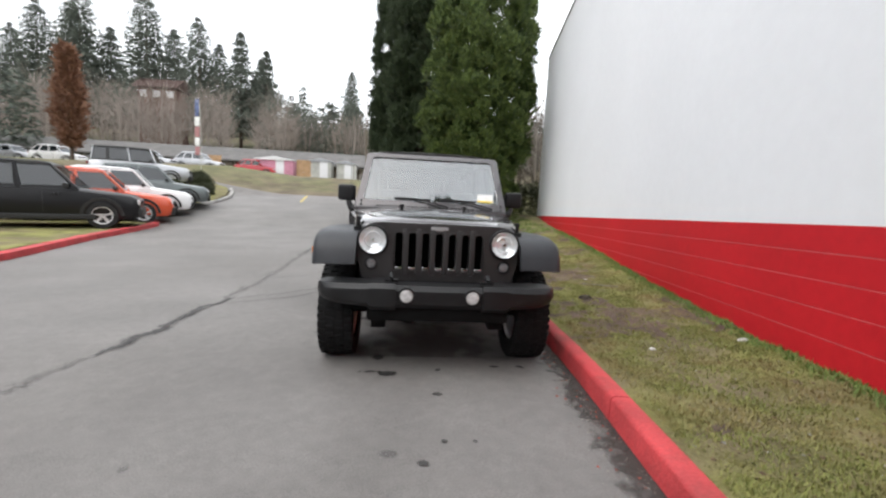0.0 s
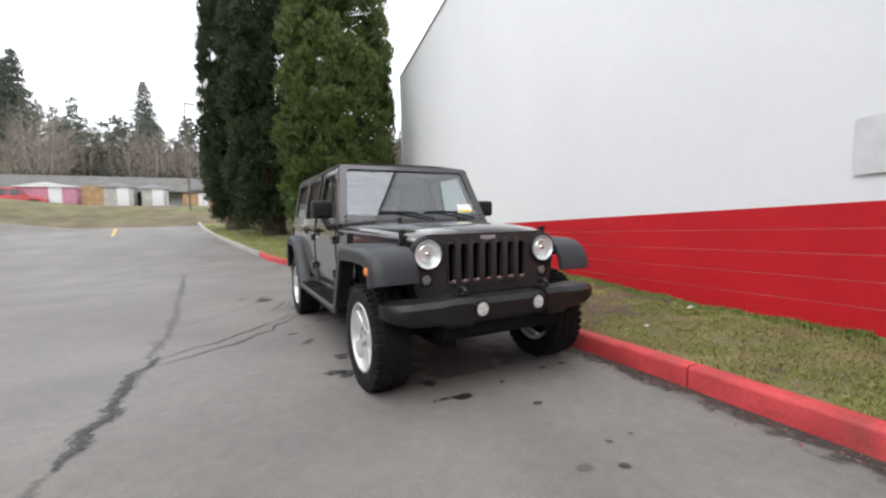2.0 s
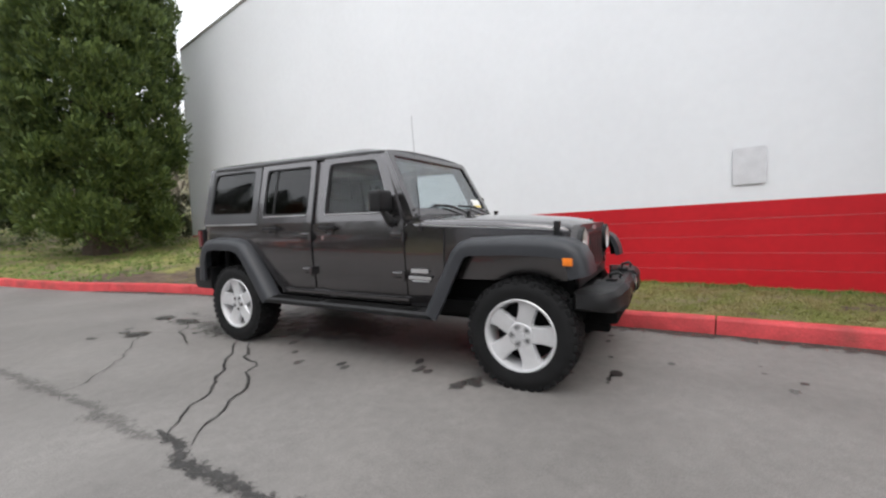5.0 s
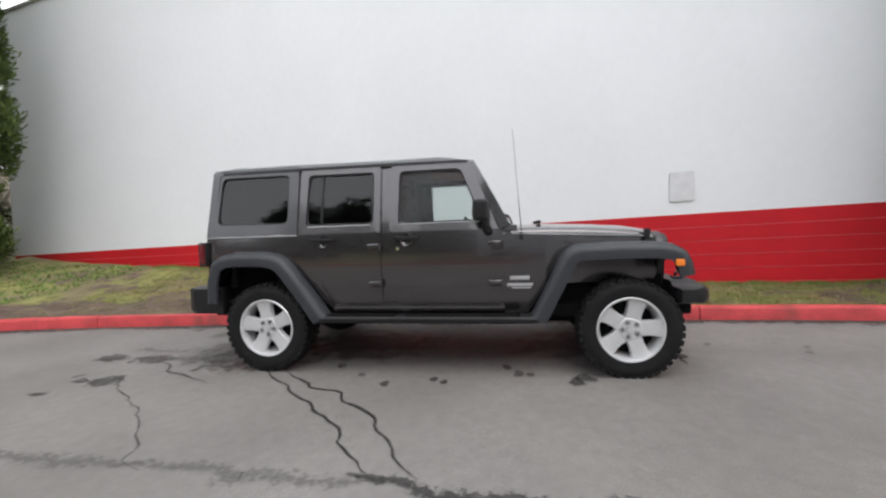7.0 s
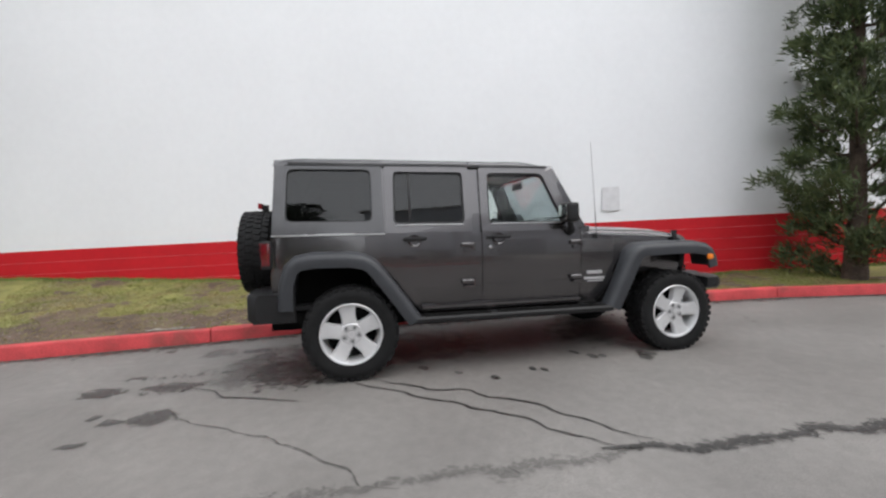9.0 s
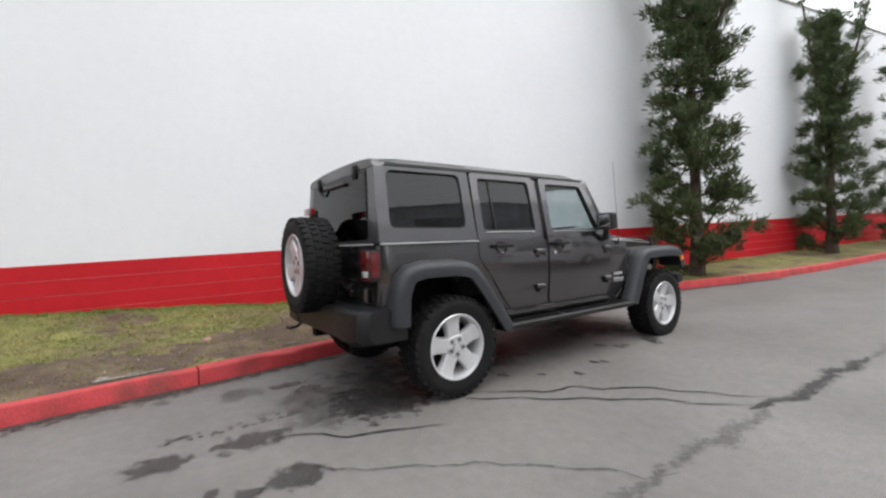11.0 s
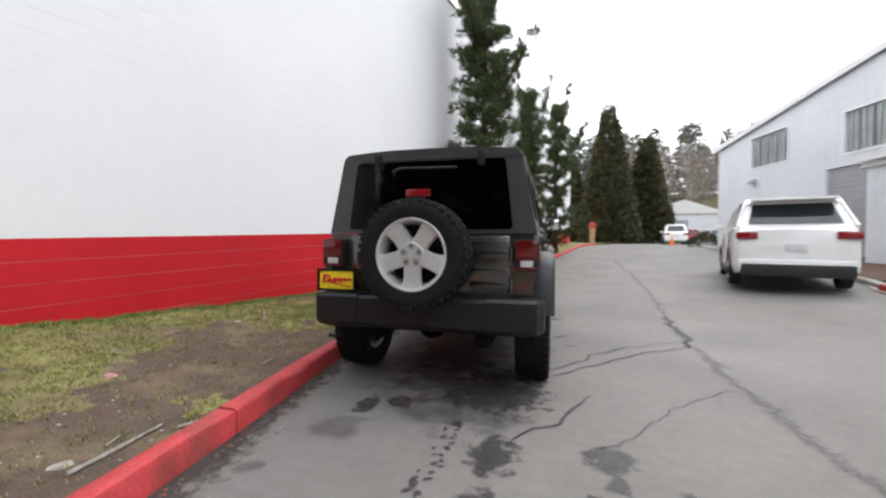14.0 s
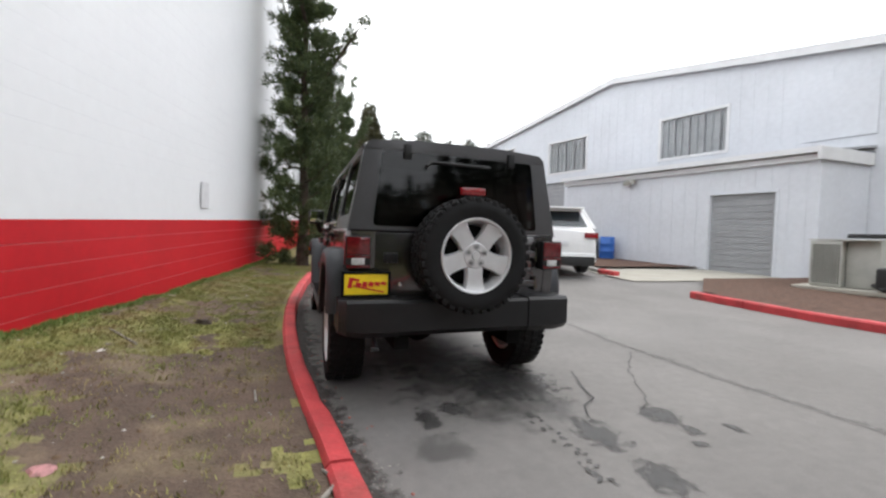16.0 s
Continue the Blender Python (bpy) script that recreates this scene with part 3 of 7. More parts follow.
        add("quarter_panel", shell(cols, lambda y, z: side_x(z, s) - s * 0.030 * smooth_step(3.45, 3.54, y), 0.07, 8), M["paint"])
        # body side behind the door gaps
        cols = [(0.92, 0.50, 1.15), (1.4, 0.50, 1.15), (2.2, 0.50, 1.15), (2.36, 0.50, 1.15), (2.46, 0.60, 1.15), (2.56, 0.76, 1.15), (2.68, 0.90, 1.15)]
        add("body_side", shell(cols, lambda y, z: side_x(z, s) - s * 0.006, 0.03, 6), M["paint"])
        # centre pillar between the doors
        add("pillar", shell([(1.84, 0.5, 1.72), (1.93, 0.5, 1.72)], lambda y, z: side_x(z, s) - s * 0.02, 0.06, 10), M["paint"])
        add("rear_pillar", shell([(2.60, 1.15, 1.72), (2.70, 1.15, 1.72)], lambda y, z: side_x(z, s) - s * 0.018, 0.05, 6), M["paint"])

        def door(name, cols, outer, inner, hinge_y, handle_y, tint):
            d = add(name, shell(cols, lambda y, z: side_x(z, s) + s * 0.006, 0.06, 9), M["paint"], None, "grey door panel")
            place = lambda u, v, dd: (side_x(v, s) + s * (0.006 - dd), u, v)
            fr = add("window_frame", bevel(ring_panel(outer, inner, place, 0.05), 0.004, 1, 50), M["paint"], d)
            c = [sum(p[i] for p in inner) / len(inner) for i in (0, 1)]
            grow = [((p[0] - c[0]) * 1.0 + c[0], (p[1] - c[1]) * 1.0 + c[1]) for p in inner]
            small = [((p[0] - c[0]) * 0.955 + c[0], (p[1] - c[1]) * 0.945 + c[1]) for p in inner]
            add("window_seal", ring_panel(grow, small, lambda u, v, dd: (side_x(v, s) - s * (0.004 + dd), u, v), 0.02), M["plastic"], d)
            ys, zs = [p[0] for p in inner], [p[1] for p in inner]
            if tint == "glass_tint":
                pane = add("window_pane", bowed(min(ys) - 0.008, max(ys) + 0.008, min(zs) - 0.008, max(zs) + 0.008, s), M[tint], d, smooth=60)
            else:
                pane = add("window_pane", plate(grow, lambda u, v, dd: (side_x(v, s) - s * (0.018 + dd), u, v), 0.004), M[tint], d, smooth=0)
            pane.visible_shadow = False
            lo = min(p[0] for p in inner) + 0.02, max(p[0] for p in inner) - 0.02
            # Thin silver strip imitates the highlight below the window.
            add("sill_trim", box((side_x(1.225, s) + s * 0.008, sum(lo) / 2, 1.228), (0.012, lo[1] - lo[0], 0.010), 0.003), M["badge"], d)
            for z in (1.053, 0.745):
                bm = box((s * 0.814, hinge_y, z), (0.034, 0.115, 0.040), 0.010)
                add_box(bm, (s * 0.812, hinge_y - 0.01, z - 0.040), (0.028, 0.085, 0.026))
                bevel(bm, 0.003, 1)
                tube(bm, [(s * 0.822, hinge_y - 0.052, z - 0.045), (s * 0.822, hinge_y - 0.052, z + 0.02)], 0.013, 10)
                add("hinge", bm, M["paint"], d)
            at = Matrix.Translation((s * 0.801, handle_y, 1.10)) @ Euler((0, radians(90 * s), 0)).to_matrix().to_4x4()
            bm = bmesh.new()
            revolve(bm, [(0.056, 0.010), (0.048, 0.011), (0.034, -0.002), (0, -0.004)], at, 24)
            add("handle_cup", bm, M["paint"], d)
            bm = box((s * 0.838, handle_y, 1.115), (0.022, 0.185, 0.028), 0.010)
            for q in (-0.075, 0.075):
                add_box(bm, (s * 0.818, handle_y + q, 1.115), (0.03, 0.026, 0.022))
            add("door_handle", bm, M["plastic"], d)
            return d

        zb = 1.165
        front_cols = [(0.935, 0.62, zb), (0.95, 0.575, zb), (0.985, 0.555, zb), (1.2, 0.552, zb), (1.5, 0.552, zb), (1.7, 0.555, zb), (1.80, 0.575, zb), (1.83, 0.615, zb), (1.842, 0.68, zb)]
        fo = rounded([(0.955, zb), (1.842, zb), (1.835, 1.722), (1.185, 1.722)], [0.004, 0.004, 0.03, 0.06])
        fi = rounded([(1.075, 1.232), (1.775, 1.232), (1.765, 1.668), (1.255, 1.668)], [0.03, 0.035, 0.045, 0.05])
        fd = door("front_door", front_cols, fo, fi, 0.985, 1.70, "glass_clear")
        at = Matrix.Translation((s * 0.805, 1.775, 1.03)) @ Euler((0, radians(90 * s), 0)).to_matrix().to_4x4()
        bm = bmesh.new()
        revolve(bm, [(0.016, 0), (0.016, 0.006), (0, 0.007)], at, 14)
        add("lock", bm, M["chrome"], fd)
        rear_cols = [(1.925, 0.62, zb), (1.94, 0.575, zb), (1.98, 0.555, zb), (2.15, 0.553, zb), (2.24, 0.556, zb), (2.32, 0.60, zb), (2.40, 0.68, zb), (2.48, 0.79, zb), (2.56, 0.90, zb), (2.63, 0.99, zb), (2.655, 1.03, zb)]
        ro = rounded([(1.925, zb), (2.655, zb), (2.645, 1.728), (1.93, 1.725)], [0.004, 0.004, 0.03, 0.03])
        ri = rounded([(1.985, 1.238), (2.585, 1.240), (2.575, 1.675), (1.985, 1.672)], 0.04)
        rd = door("rear_door", rear_cols, ro, ri, 1.975, 2.42, "glass_tint")
        add("window_divider", box((side_x(1.45, s) - s * 0.010, 2.445, 1.457), (0.012, 0.022, 0.44), 0.003, rot=Euler((0, radians(-s * 11.8), 0)).to_matrix()), M["plastic"], rd)

        # mirror on its arm
        bm = box((s * 0.880, 1.085, 1.312), (0.175, 0.115, 0.165), 0.035, 4)
        mirror = add("mirror", bm, M["plastic"], None, "black door mirror")
        bm = tube(bmesh.new(), [(s * 0.80, 1.04, 1.15), (s * 0.83, 1.04, 1.16), (s * 0.855, 1.06, 1.21), (s * 0.865, 1.075, 1.25)], [0.04, 0.035, 0.028, 0.028], 10)
        add("mirror_arm", bm, M["plastic"], mirror)
        add("mirror_glass", box((s * 0.880, 1.144, 1.314), (0.140, 0.004, 0.125), 0.002), M["chrome"], mirror)

        # running board
        bm = loft(bmesh.new(), [[(s * a, y, z) for a, z in ((0.74, 0.425), (0.86, 0.425), (0.905, 0.44), (0.91, 0.47), (0.89, 0.485), (0.74, 0.485))] for y in (0.68, 0.74, 2.40, 2.47)])
        step = add("side_step", bevel(bm, 0.008), M["plastic"], None, "black plastic side step")
        for y0, y1 in ((0.80, 1.72), (1.80, 2.36)):
            bm = bmesh.new()
            for k in range(5):
                add_box(bm, (s * (0.79 + 0.022 * k), (y0 + y1) / 2, 0.489), (0.012, y1 - y0, 0.007))
            add("tread_strip", bm, M["dark"], step, smooth=0)

        # badges on the cowl side, and silver strips that paint the beltline highlight
        for y, z, w, h in ((0.80, 0.775, 0.15, 0.030), (0.80, 0.722, 0.20, 0.024), (0.79, 0.698, 0.15, 0.012)):
            add("badge", box((s * 0.800, y, z), (0.008, w, h), 0.003), M["badge"], None, "small silver side badge")
        add("belt_trim", box((s * 0.796, 3.09, 1.160), (0.016, 0.86, 0.012), 0.004), M["badge"])
        add("fender_trim", shell([(-0.2, 1.068, 1.078), (0.2, 1.088, 1.098), (0.62, 1.108, 1.118), (0.92, 1.12, 1.13)], lambda y, z: s * along([(-0.2, 0.607), (0.2, 0.675), (0.62, 0.765), (0.92, 0.79)], y), 0.02, 1), M["badge"])

        # hard top side with quarter window
        fo = rounded([(2.665, 1.170), (3.515, 1.170), (3.492, 1.765), (2.67, 1.765)], [0.004, 0.01, 0.10, 0.01])
        fi = rounded([(2.755, 1.262), (3.425, 1.268), (3.405, 1.690), (2.755, 1.690)], 0.055)
        place = lambda u, v, dd: (side_x(v, s) + s * (0.004 - dd), u, v)
        ht = add("hardtop_side", bevel(ring_panel(fo, fi, place, 0.05), 0.006, 1, 50), M["hardtop"], None, "grained dark hard top side")
        pane = add("quarter_window", bowed(2.748, 3.428, 1.258, 1.696, s), M["glass_tint"], ht, smooth=60)
        pane.visible_shadow = False
        c = (3.08, 1.47)
        small = [((p[0] - c[0]) * 0.975 + c[0], (p[1] - c[1]) * 0.96 + c[1]) for p in fi]
        add("window_gasket", ring_panel(fi, small, lambda u, v, dd: (side_x(v, s) - s * (0.006 + dd), u, v), 0.02), M["plastic"], ht)

    # roof: crowned slab in three hard-top panels
    def roof_piece(name, ya, yb, front=0.0):
        rings = []
        for y in np.linspace(ya, yb, 9):
            z = 1.785 + 0.008 * smooth_step(1.9, 3.0, y) - 0.035 * smooth_step(1.45, 1.165, y) - 0.018 * smooth_step(3.36, 3.51, y)
            w = 0.668
            top = [(-w - 0.012, -0.065), (-w - 0.010, -0.045), (-w + 0.03, -0.012), (-w * 0.8, 0.0), (-0.3, 0.014), (0, 0.017)]
            rings.append([(a, float(y), z + b) for a, b in top + [(-a, b) for a, b in top[-2::-1]]])
        bm = loft(bmesh.new(), rings)
        return add(name, bevel(bm, 0.006, 1, 60), M["hardtop"], None, "dark grained roof panel", 50)
    roof_piece("roof_panel", 1.165, 1.92), roof_piece("roof_panel", 1.926, 3.505)
    for s in (-1, 1):
        add("drip_rail", shell([(1.20, 1.712, 1.734), (2.2, 1.720, 1.742), (3.40, 1.722, 1.744)], lambda y, z: s * 0.685, 0.03, 1), M["hardtop"])

    # windshield frame and glass
    def shield(u, v, d):   # u across, v 0..1 up the slope
        return (u, 0.864 + 0.290 * v + d, 1.185 + 0.555 * v - d * 0.4)
    out = rounded([(-0.765, 0), (0.765, 0), (0.685, 1.0), (-0.685, 1.0)], [0.02, 0.02, 0.05, 0.05])
    inn = rounded([(-0.690, 0.13), (0.690, 0.13), (0.622, 0.925), (-0.622, 0.925)], [0.05] * 4)
    wsf = add("windshield_frame", bevel(ring_panel(out, inn, shield, 0.075), 0.010, 1, 50), M["paint"], None, "grey windshield frame")
    pane = add("windshield", plate(inn, lambda u, v, d: shield(u, v, 0.014 + d), 0.004), M["glass_shield"], wsf, smooth=0)
    pane.visible_shadow = False
    for s in (-1, 1):
        for v in (0.03, 0.10):
            bm = bmesh.new()
            revolve(bm, [(0.011, -0.002), (0.011, 0.006), (0, 0.008)], Matrix.Translation(shield(s * 0.71, v, -0.002)) @ Euler((radians(66), 0, 0)).to_matrix().to_4x4(), 10)
            add("bolt", bm, M["plastic"], wsf)
    add("price_label", plate(rounded([(0.47, 0.165), (0.64, 0.165), (0.635, 0.315), (0.47, 0.315)], 0.008), lambda u, v, d: shield(u, v, 0.010 + d), 0.002), M["white"], wsf, "white and yellow paper label")
    add("label_stripe", plate([(0.475, 0.17), (0.63, 0.17), (0.63, 0.20), (0.475, 0.20)], lambda u, v, d: shield(u, v, 0.0075 + d), 0.001), M["yellow"], wsf)
    for x0, x1 in ((0.16, -0.36), (0.62, 0.10)):
        bm = tube(bmesh.new(), [shield(x0, 0.03, -0.02), shield((x0 + x1) / 2 + 0.05, 0.12, -0.025), shield(x1 + 0.16, 0.165, -0.022)], 0.009, 6)
        tube(bm, [shield(x1 - 0.02, 0.17, -0.006), shield(x1 + 0.35, 0.155, -0.006)], 0.011, 5)
        add("wiper", bm, M["plastic"], None, "black windshield wiper")
    bm = tube(bmesh.new(), [(-0.80, 0.78, 1.08), (-0.805, 0.78, 1.13), (-0.805, 0.80, 1.45), (-0.80, 0.83, 1.93)], [0.016, 0.005, 0.0016, 0.0012], 6)
    add("antenna", bm, M["plastic"], None, "thin black mast antenna")

    # rear: tailgate, hard-top back, glass, lamps, bumper
    bm = box((0, 3.50, 0.87), (1.22, 0.07, 0.57), 0.02)
    gate = add("tailgate", bm, M["paint"], None, "grey swing-out tailgate")
    for s in (-1, 1):
        add("rear_corner", shell([(3.47, 0.60, 1.155), (3.53, 0.60, 1.155)], lambda y, z: s * (side_x(z, 1) - 0.02), 0.175, 5), M["paint"])
    for z in (0.80, 1.02):
        bm = box((-0.47, 3.545, z), (0.30, 0.030, 0.050), 0.008)
        tube(bm, [(-0.615, 3.55, z - 0.05), (-0.615, 3.55, z + 0.05)], 0.018, 10)
        add("tailgate_hinge", bm, M["paint"], gate)
    for z in (0.70, 0.905, 1.10):
        add("pressing", box((-0.44, 3.537, z), (0.30, 0.012, 0.020), 0.005), M["paint"], gate)
    add("tailgate_handle", box((0.50, 3.545, 0.98), (0.10, 0.03, 0.07), 0.012), M["plastic"], gate)
    add("lock", box((0.43, 3.54, 0.80), (0.03, 0.016, 0.03), 0.008), M["chrome"], gate)

    def rear_face(u, v, d):   # v is height
        return (u, 3.525 - 0.030 * (v - 1.16) / 0.6 - d, v)
    out = rounded([(-0.785, 1.165), (0.785, 1.165), (0.675, 1.772), (-0.675, 1.772)], [0.02, 0.02, 0.07, 0.07])
    inn = rounded([(-0.625, 1.195), (0.625, 1.195), (0.570, 1.700), (-0.570, 1.700)], [0.035] * 4)
    rf = add("hardtop_back", bevel(ring_panel(out, inn, rear_face, 0.07), 0.012, 2, 50), M["hardtop"], None, "grained dark hard top rear", 50)
    pane = add("rear_glass", plate([(p[0] * 0.995, p[1]) for p in inn], lambda u, v, d: rear_face(u, v, -0.008 + d), 0.005), M["glass_rear"], rf, "dark tinted tailgate glass", smooth=0)
    pane.visible_shadow = False
    for s in (-1, 1):
        add("glass_hinge", box((s * 0.395, 3.505, 1.705), (0.055, 0.045, 0.105), 0.012), M["plastic"], rf)
    bm = tube(bmesh.new(), [(-0.22, 3.525, 1.640), (0.22, 3.522, 1.648)], 0.012, 6)
    tube(bm, [(0.22, 3.522, 1.648), (0.26, 3.54, 1.62), (0.265, 3.52, 1.60)], 0.012, 6)
    add("rear_wiper", bm, M["plastic"], None, "rear wiper arm")
    for s in (-1, 1):
        bm = box((s * 0.725, 3.56, 1.015), (0.165, 0.08, 0.215), 0.012)
        tl = add("tail_light", bm, M["plastic"], None, "boxy red tail lamp")
        add("red_lens", box((s * 0.725, 3.592, 1.058), (0.150, 0.03, 0.115), 0.008), M["redlens"], tl)
        add("reverse_lens", box((s * 0.725, 3.594, 0.958), (0.085, 0.02, 0.045), 0.006), M["clearlens"], tl)
        for dz in (0.988, 0.925):
            add("lens_edge", box((s * 0.725, 3.592, dz), (0.150, 0.026, 0.018), 0.004), M["redlens"], tl)
        add("side_lens", box((s * 0.806, 3.565, 1.02), (0.012, 0.06, 0.17), 0.004), M["redlens"], tl)
    def rear_section(x, y0, y1, z0, z1, c):
        return [(x, y1 - c, z0), (x, y1, z0 + c), (x, y1, z1 - c * 0.5), (x, y1 - c * 0.5, z1), (x, y0, z1), (x, y0, z0)]
    bm = loft(bmesh.new(), [rear_section(x, 3.46, 3.725, 0.485, 0.715, 0.035) for x in (-0.47, 0.47)])
    rb = add("rear_bumper", bevel(bm, 0.010), M["plastic"], None, "black moulded rear bumper")
    for s in (-1, 1):
        rings = [rear_section(s * x, y0, y1, z0, z1, 0.04) for x, y0, y1, z0, z1 in ((0.465, 3.46, 3.735, 0.48, 0.725), (0.70, 3.40, 3.735, 0.48, 0.725), (0.80, 3.36, 3.71, 0.49, 0.722), (0.845, 3.36, 3.64, 0.50, 0.715))]
        add("bumper_end", bevel(loft(bmesh.new(), rings), 0.010), M["plastic"], rb)
    bm = tube(bmesh.new(), [(0.62, 3.62, 0.49), (0.62, 3.70, 0.43), (0.62, 3.76, 0.425), (0.66, 3.77, 0.43)], 0.014, 8)
    add("tow_hook", bm, M["plastic"], rb)
    # yellow dealer plate with a red flourish
    bm = box((0.675, 3.635, 0.815), (0.305, 0.008, 0.155), 0.004)
    pl = add("plate", bm, M["yellow"], None, "yellow plate with red script and black frame")
    add("plate_frame", ring_panel([(0.518, 0.733), (0.832, 0.733), (0.832, 0.897), (0.518, 0.897)], [(0.535, 0.748), (0.815, 0.748), (0.815, 0.882), (0.535, 0.882)],
                                  lambda u, v, d: (u, 3.646 - d, v), 0.02), M["dark"], pl, smooth=0)
    bm = bmesh.new()
    for x, z, w, h in ((0.775, 0.825, 0.025, 0.065), (0.745, 0.845, 0.05, 0.016), (0.725, 0.812, 0.035, 0.030), (0.685, 0.814, 0.030, 0.034), (0.645, 0.816, 0.032, 0.030), (0.605, 0.818, 0.034, 0.024), (0.565, 0.820, 0.032, 0.020), (0.66, 0.785, 0.20, 0.008)):
        add_box(bm, (x, 3.642, z), (w, 0.006, h), Euler((0, radians(-12), 0)).to_matrix())
    add("red_flourish", bm, M["redpaint"], pl, "red script shape", 0)
    for x in (0.545, 0.805):
        for z in (0.742, 0.888):
            add("screw", box((x, 3.648, z), (0.018, 0.006, 0.014), 0.003), M["dark"], pl)
    # third brake lamp on its post
    bm = tube(bmesh.new(), [(0, 3.55, 1.15), (0, 3.64, 1.30), (0, 3.70, 1.38)], 0.022, 8)
    add_box(bm, (0, 3.70, 1.42), (0.06, 0.05, 0.06))
    post = add("brake_lamp_post", bm, M["plastic"])
    add("brake_lamp", box((0.0, 3.735, 1.438), (0.175, 0.035, 0.052), 0.008), M["brightred"], post, "red high brake lamp")

    # wheels
    def wheel(name, label, m):
        hub = add_wheel_parts(name, label)
        hub.parent = car
        hub.matrix_basis = base @ m
        return hub

    def add_wheel_parts(name, label):
        """Axis along local x, outer face to -x."""
        rot = Euler((0, radians(-90), 0)).to_matrix().to_4x4()
        bm = bmesh.new()
        revolve(bm, [(0.232, 0.085), (0.245, 0.118), (0.30, 0.132), (0.338, 0.128), (0.360, 0.114), (0.370, 0.088), (0.371, -0.088), (0.360, -0.114), (0.345, -0.128), (0.25, -0.12), (0.232, -0.09)], rot, 48)
        tyre = part(name, bm, M["rubber"], None, label, 35)
        lug_bm = add_box(bmesh.new(), (0, 0, 0), (0.022, 0.040, 0.052))
        lug = part("tread_lug", bevel(lug_bm, 0.003, 1), M["rubber"], tyre)
        lugs = [lug]
        turn = random.Random(5)
        for k in range(40):
            for h, off in ((0.098, 0.0), (0.035, 0.5), (-0.035, 0.2), (-0.098, 0.6)):
                aa = (k + off) * 2 * math.pi / 40
                q = rot @ Euler((0, 0, aa)).to_matrix().to_4x4() @ Matrix.Translation((0.369 if abs(h) < 0.06 else 0.364, 0, h)) @ Euler((turn.uniform(-0.25, 0.25), 0, 0)).to_matrix().to_4x4()
                o = lug if k == 0 and h == 0.098 else lug.copy()
                if o is not lug:
                    scene.collection.objects.link(o)
                o.matrix_basis = q
        for k in range(20):
            o = lug.copy()
            scene.collection.objects.link(o)
            o.matrix_basis = rot @ Euler((0, 0, k * 0.31416)).to_matrix().to_4x4() @ Matrix.Translation((0.346, 0, 0.118)) @ Matrix.Diagonal((1.5, 0.9, 0.36, 1))
        bm = bmesh.new()
        revolve(bm, [(0.240, 0.10), (0.246, 0.118), (0.240, 0.124), (0.229, 0.120), (0.222, 0.104), (0.214, 0.07), (0.205, 0.0), (0.205, -0.09), (0.232, -0.10)], rot, 48)
        part("rim", bm, M["alloy"], tyre, "silver five-spoke alloy rim", 40)
        bm = bmesh.new()
        revolve(bm, [(0.20, -0.01), (0.19, 0.0), (0.07, 0.01), (0.0, 0.01)], rot, 32)
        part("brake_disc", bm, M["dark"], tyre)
        bm = bmesh.new()
        for k in range(5):
            a0 = 2 * math.pi * k / 5 + math.pi / 2
            ringsk = []
            for r, w, h in ((0.03, 0.060, 0.086), (0.085, 0.060, 0.094), (0.12, 0.057, 0.096), (0.16, 0.060, 0.098), (0.195, 0.066, 0.102), (0.212, 0.074, 0.106), (0.228, 0.090, 0.110)):
                c, sn = math.cos(a0), math.sin(a0)
                ringsk.append([rot @ Vector((r * c - q * sn, r * sn + q * c, hh)) for q, hh in ((-w, h - 0.05), (-w, h - 0.014), (-w + 0.009, h - 0.001), (0, h + 0.002), (w - 0.009, h - 0.001), (w, h - 0.014), (w, h - 0.05))])
            loft(bm, ringsk)
        part("spoke_face", bm, M["alloy"], tyre, "", 40)
        bm = bmesh.new()
        revolve(bm, [(0.088, 0.05), (0.088, 0.092), (0.078, 0.0985), (0.036, 0.0995), (0.034, 0.094), (0.030, 0.094), (0.028, 0.104), (0, 0.106)], rot, 28)
        part("hub_cap", bm, M["alloy"], tyre)
        for k in range(5):
            a0 = 2 * math.pi * (k + 0.5) / 5 + math.pi / 2
            bm = bmesh.new()
            revolve(bm, [(0.021, 0.092), (0.021, 0.1005), (0.017, 0.1005), (0.016, 0.094), (0.011, 0.094), (0.010, 0.103), (0, 0.104)], rot @ Matrix.Translation((0.058 * math.cos(a0), 0.058 * math.sin(a0), 0)), 8)
            part("lug_nut", bm, M["lugdark"], tyre)
        return tyre
    w0 = wheel("wheel", "chunky all-terrain tyre on a silver five-spoke rim", pose(-0.745, 0, 0.382, 33, 0, 0))
    for m in (pose(-0.745, 2.946, 0.379, 10, 0, 0), pose(0.745, 0, 0.382, 50, 0, 180), pose(0.745, 2.946, 0.379, 5, 0, 180)):
        copy_thing(w0, base @ m)
    sp = copy_thing(w0, base @ pose(0.01, 3.752, 1.018, 0, 0, -90) @ pose(0, 0, 0, -90, 0, 0))
    sp["label"] = "full-size spare wheel bolted to the tailgate"
    bm = box((0.01, 3.61, 1.02), (0.22, 0.16, 0.22), 0.02)
    add("spare_carrier", bm, M["plastic"])

    # cabin seen through the glass
    bm = bmesh.new()
    add_box(bm, (0, 2.1, 0.58), (1.4, 2.7, 0.05))
    add_box(bm, (0, 0.98, 0.95), (1.42, 0.14, 0.50)), add_box(bm, (0, 1.10, 1.10), (1.40, 0.22, 0.16))
    dash = add("dashboard", bevel(bm, 0.02), M["interior"])
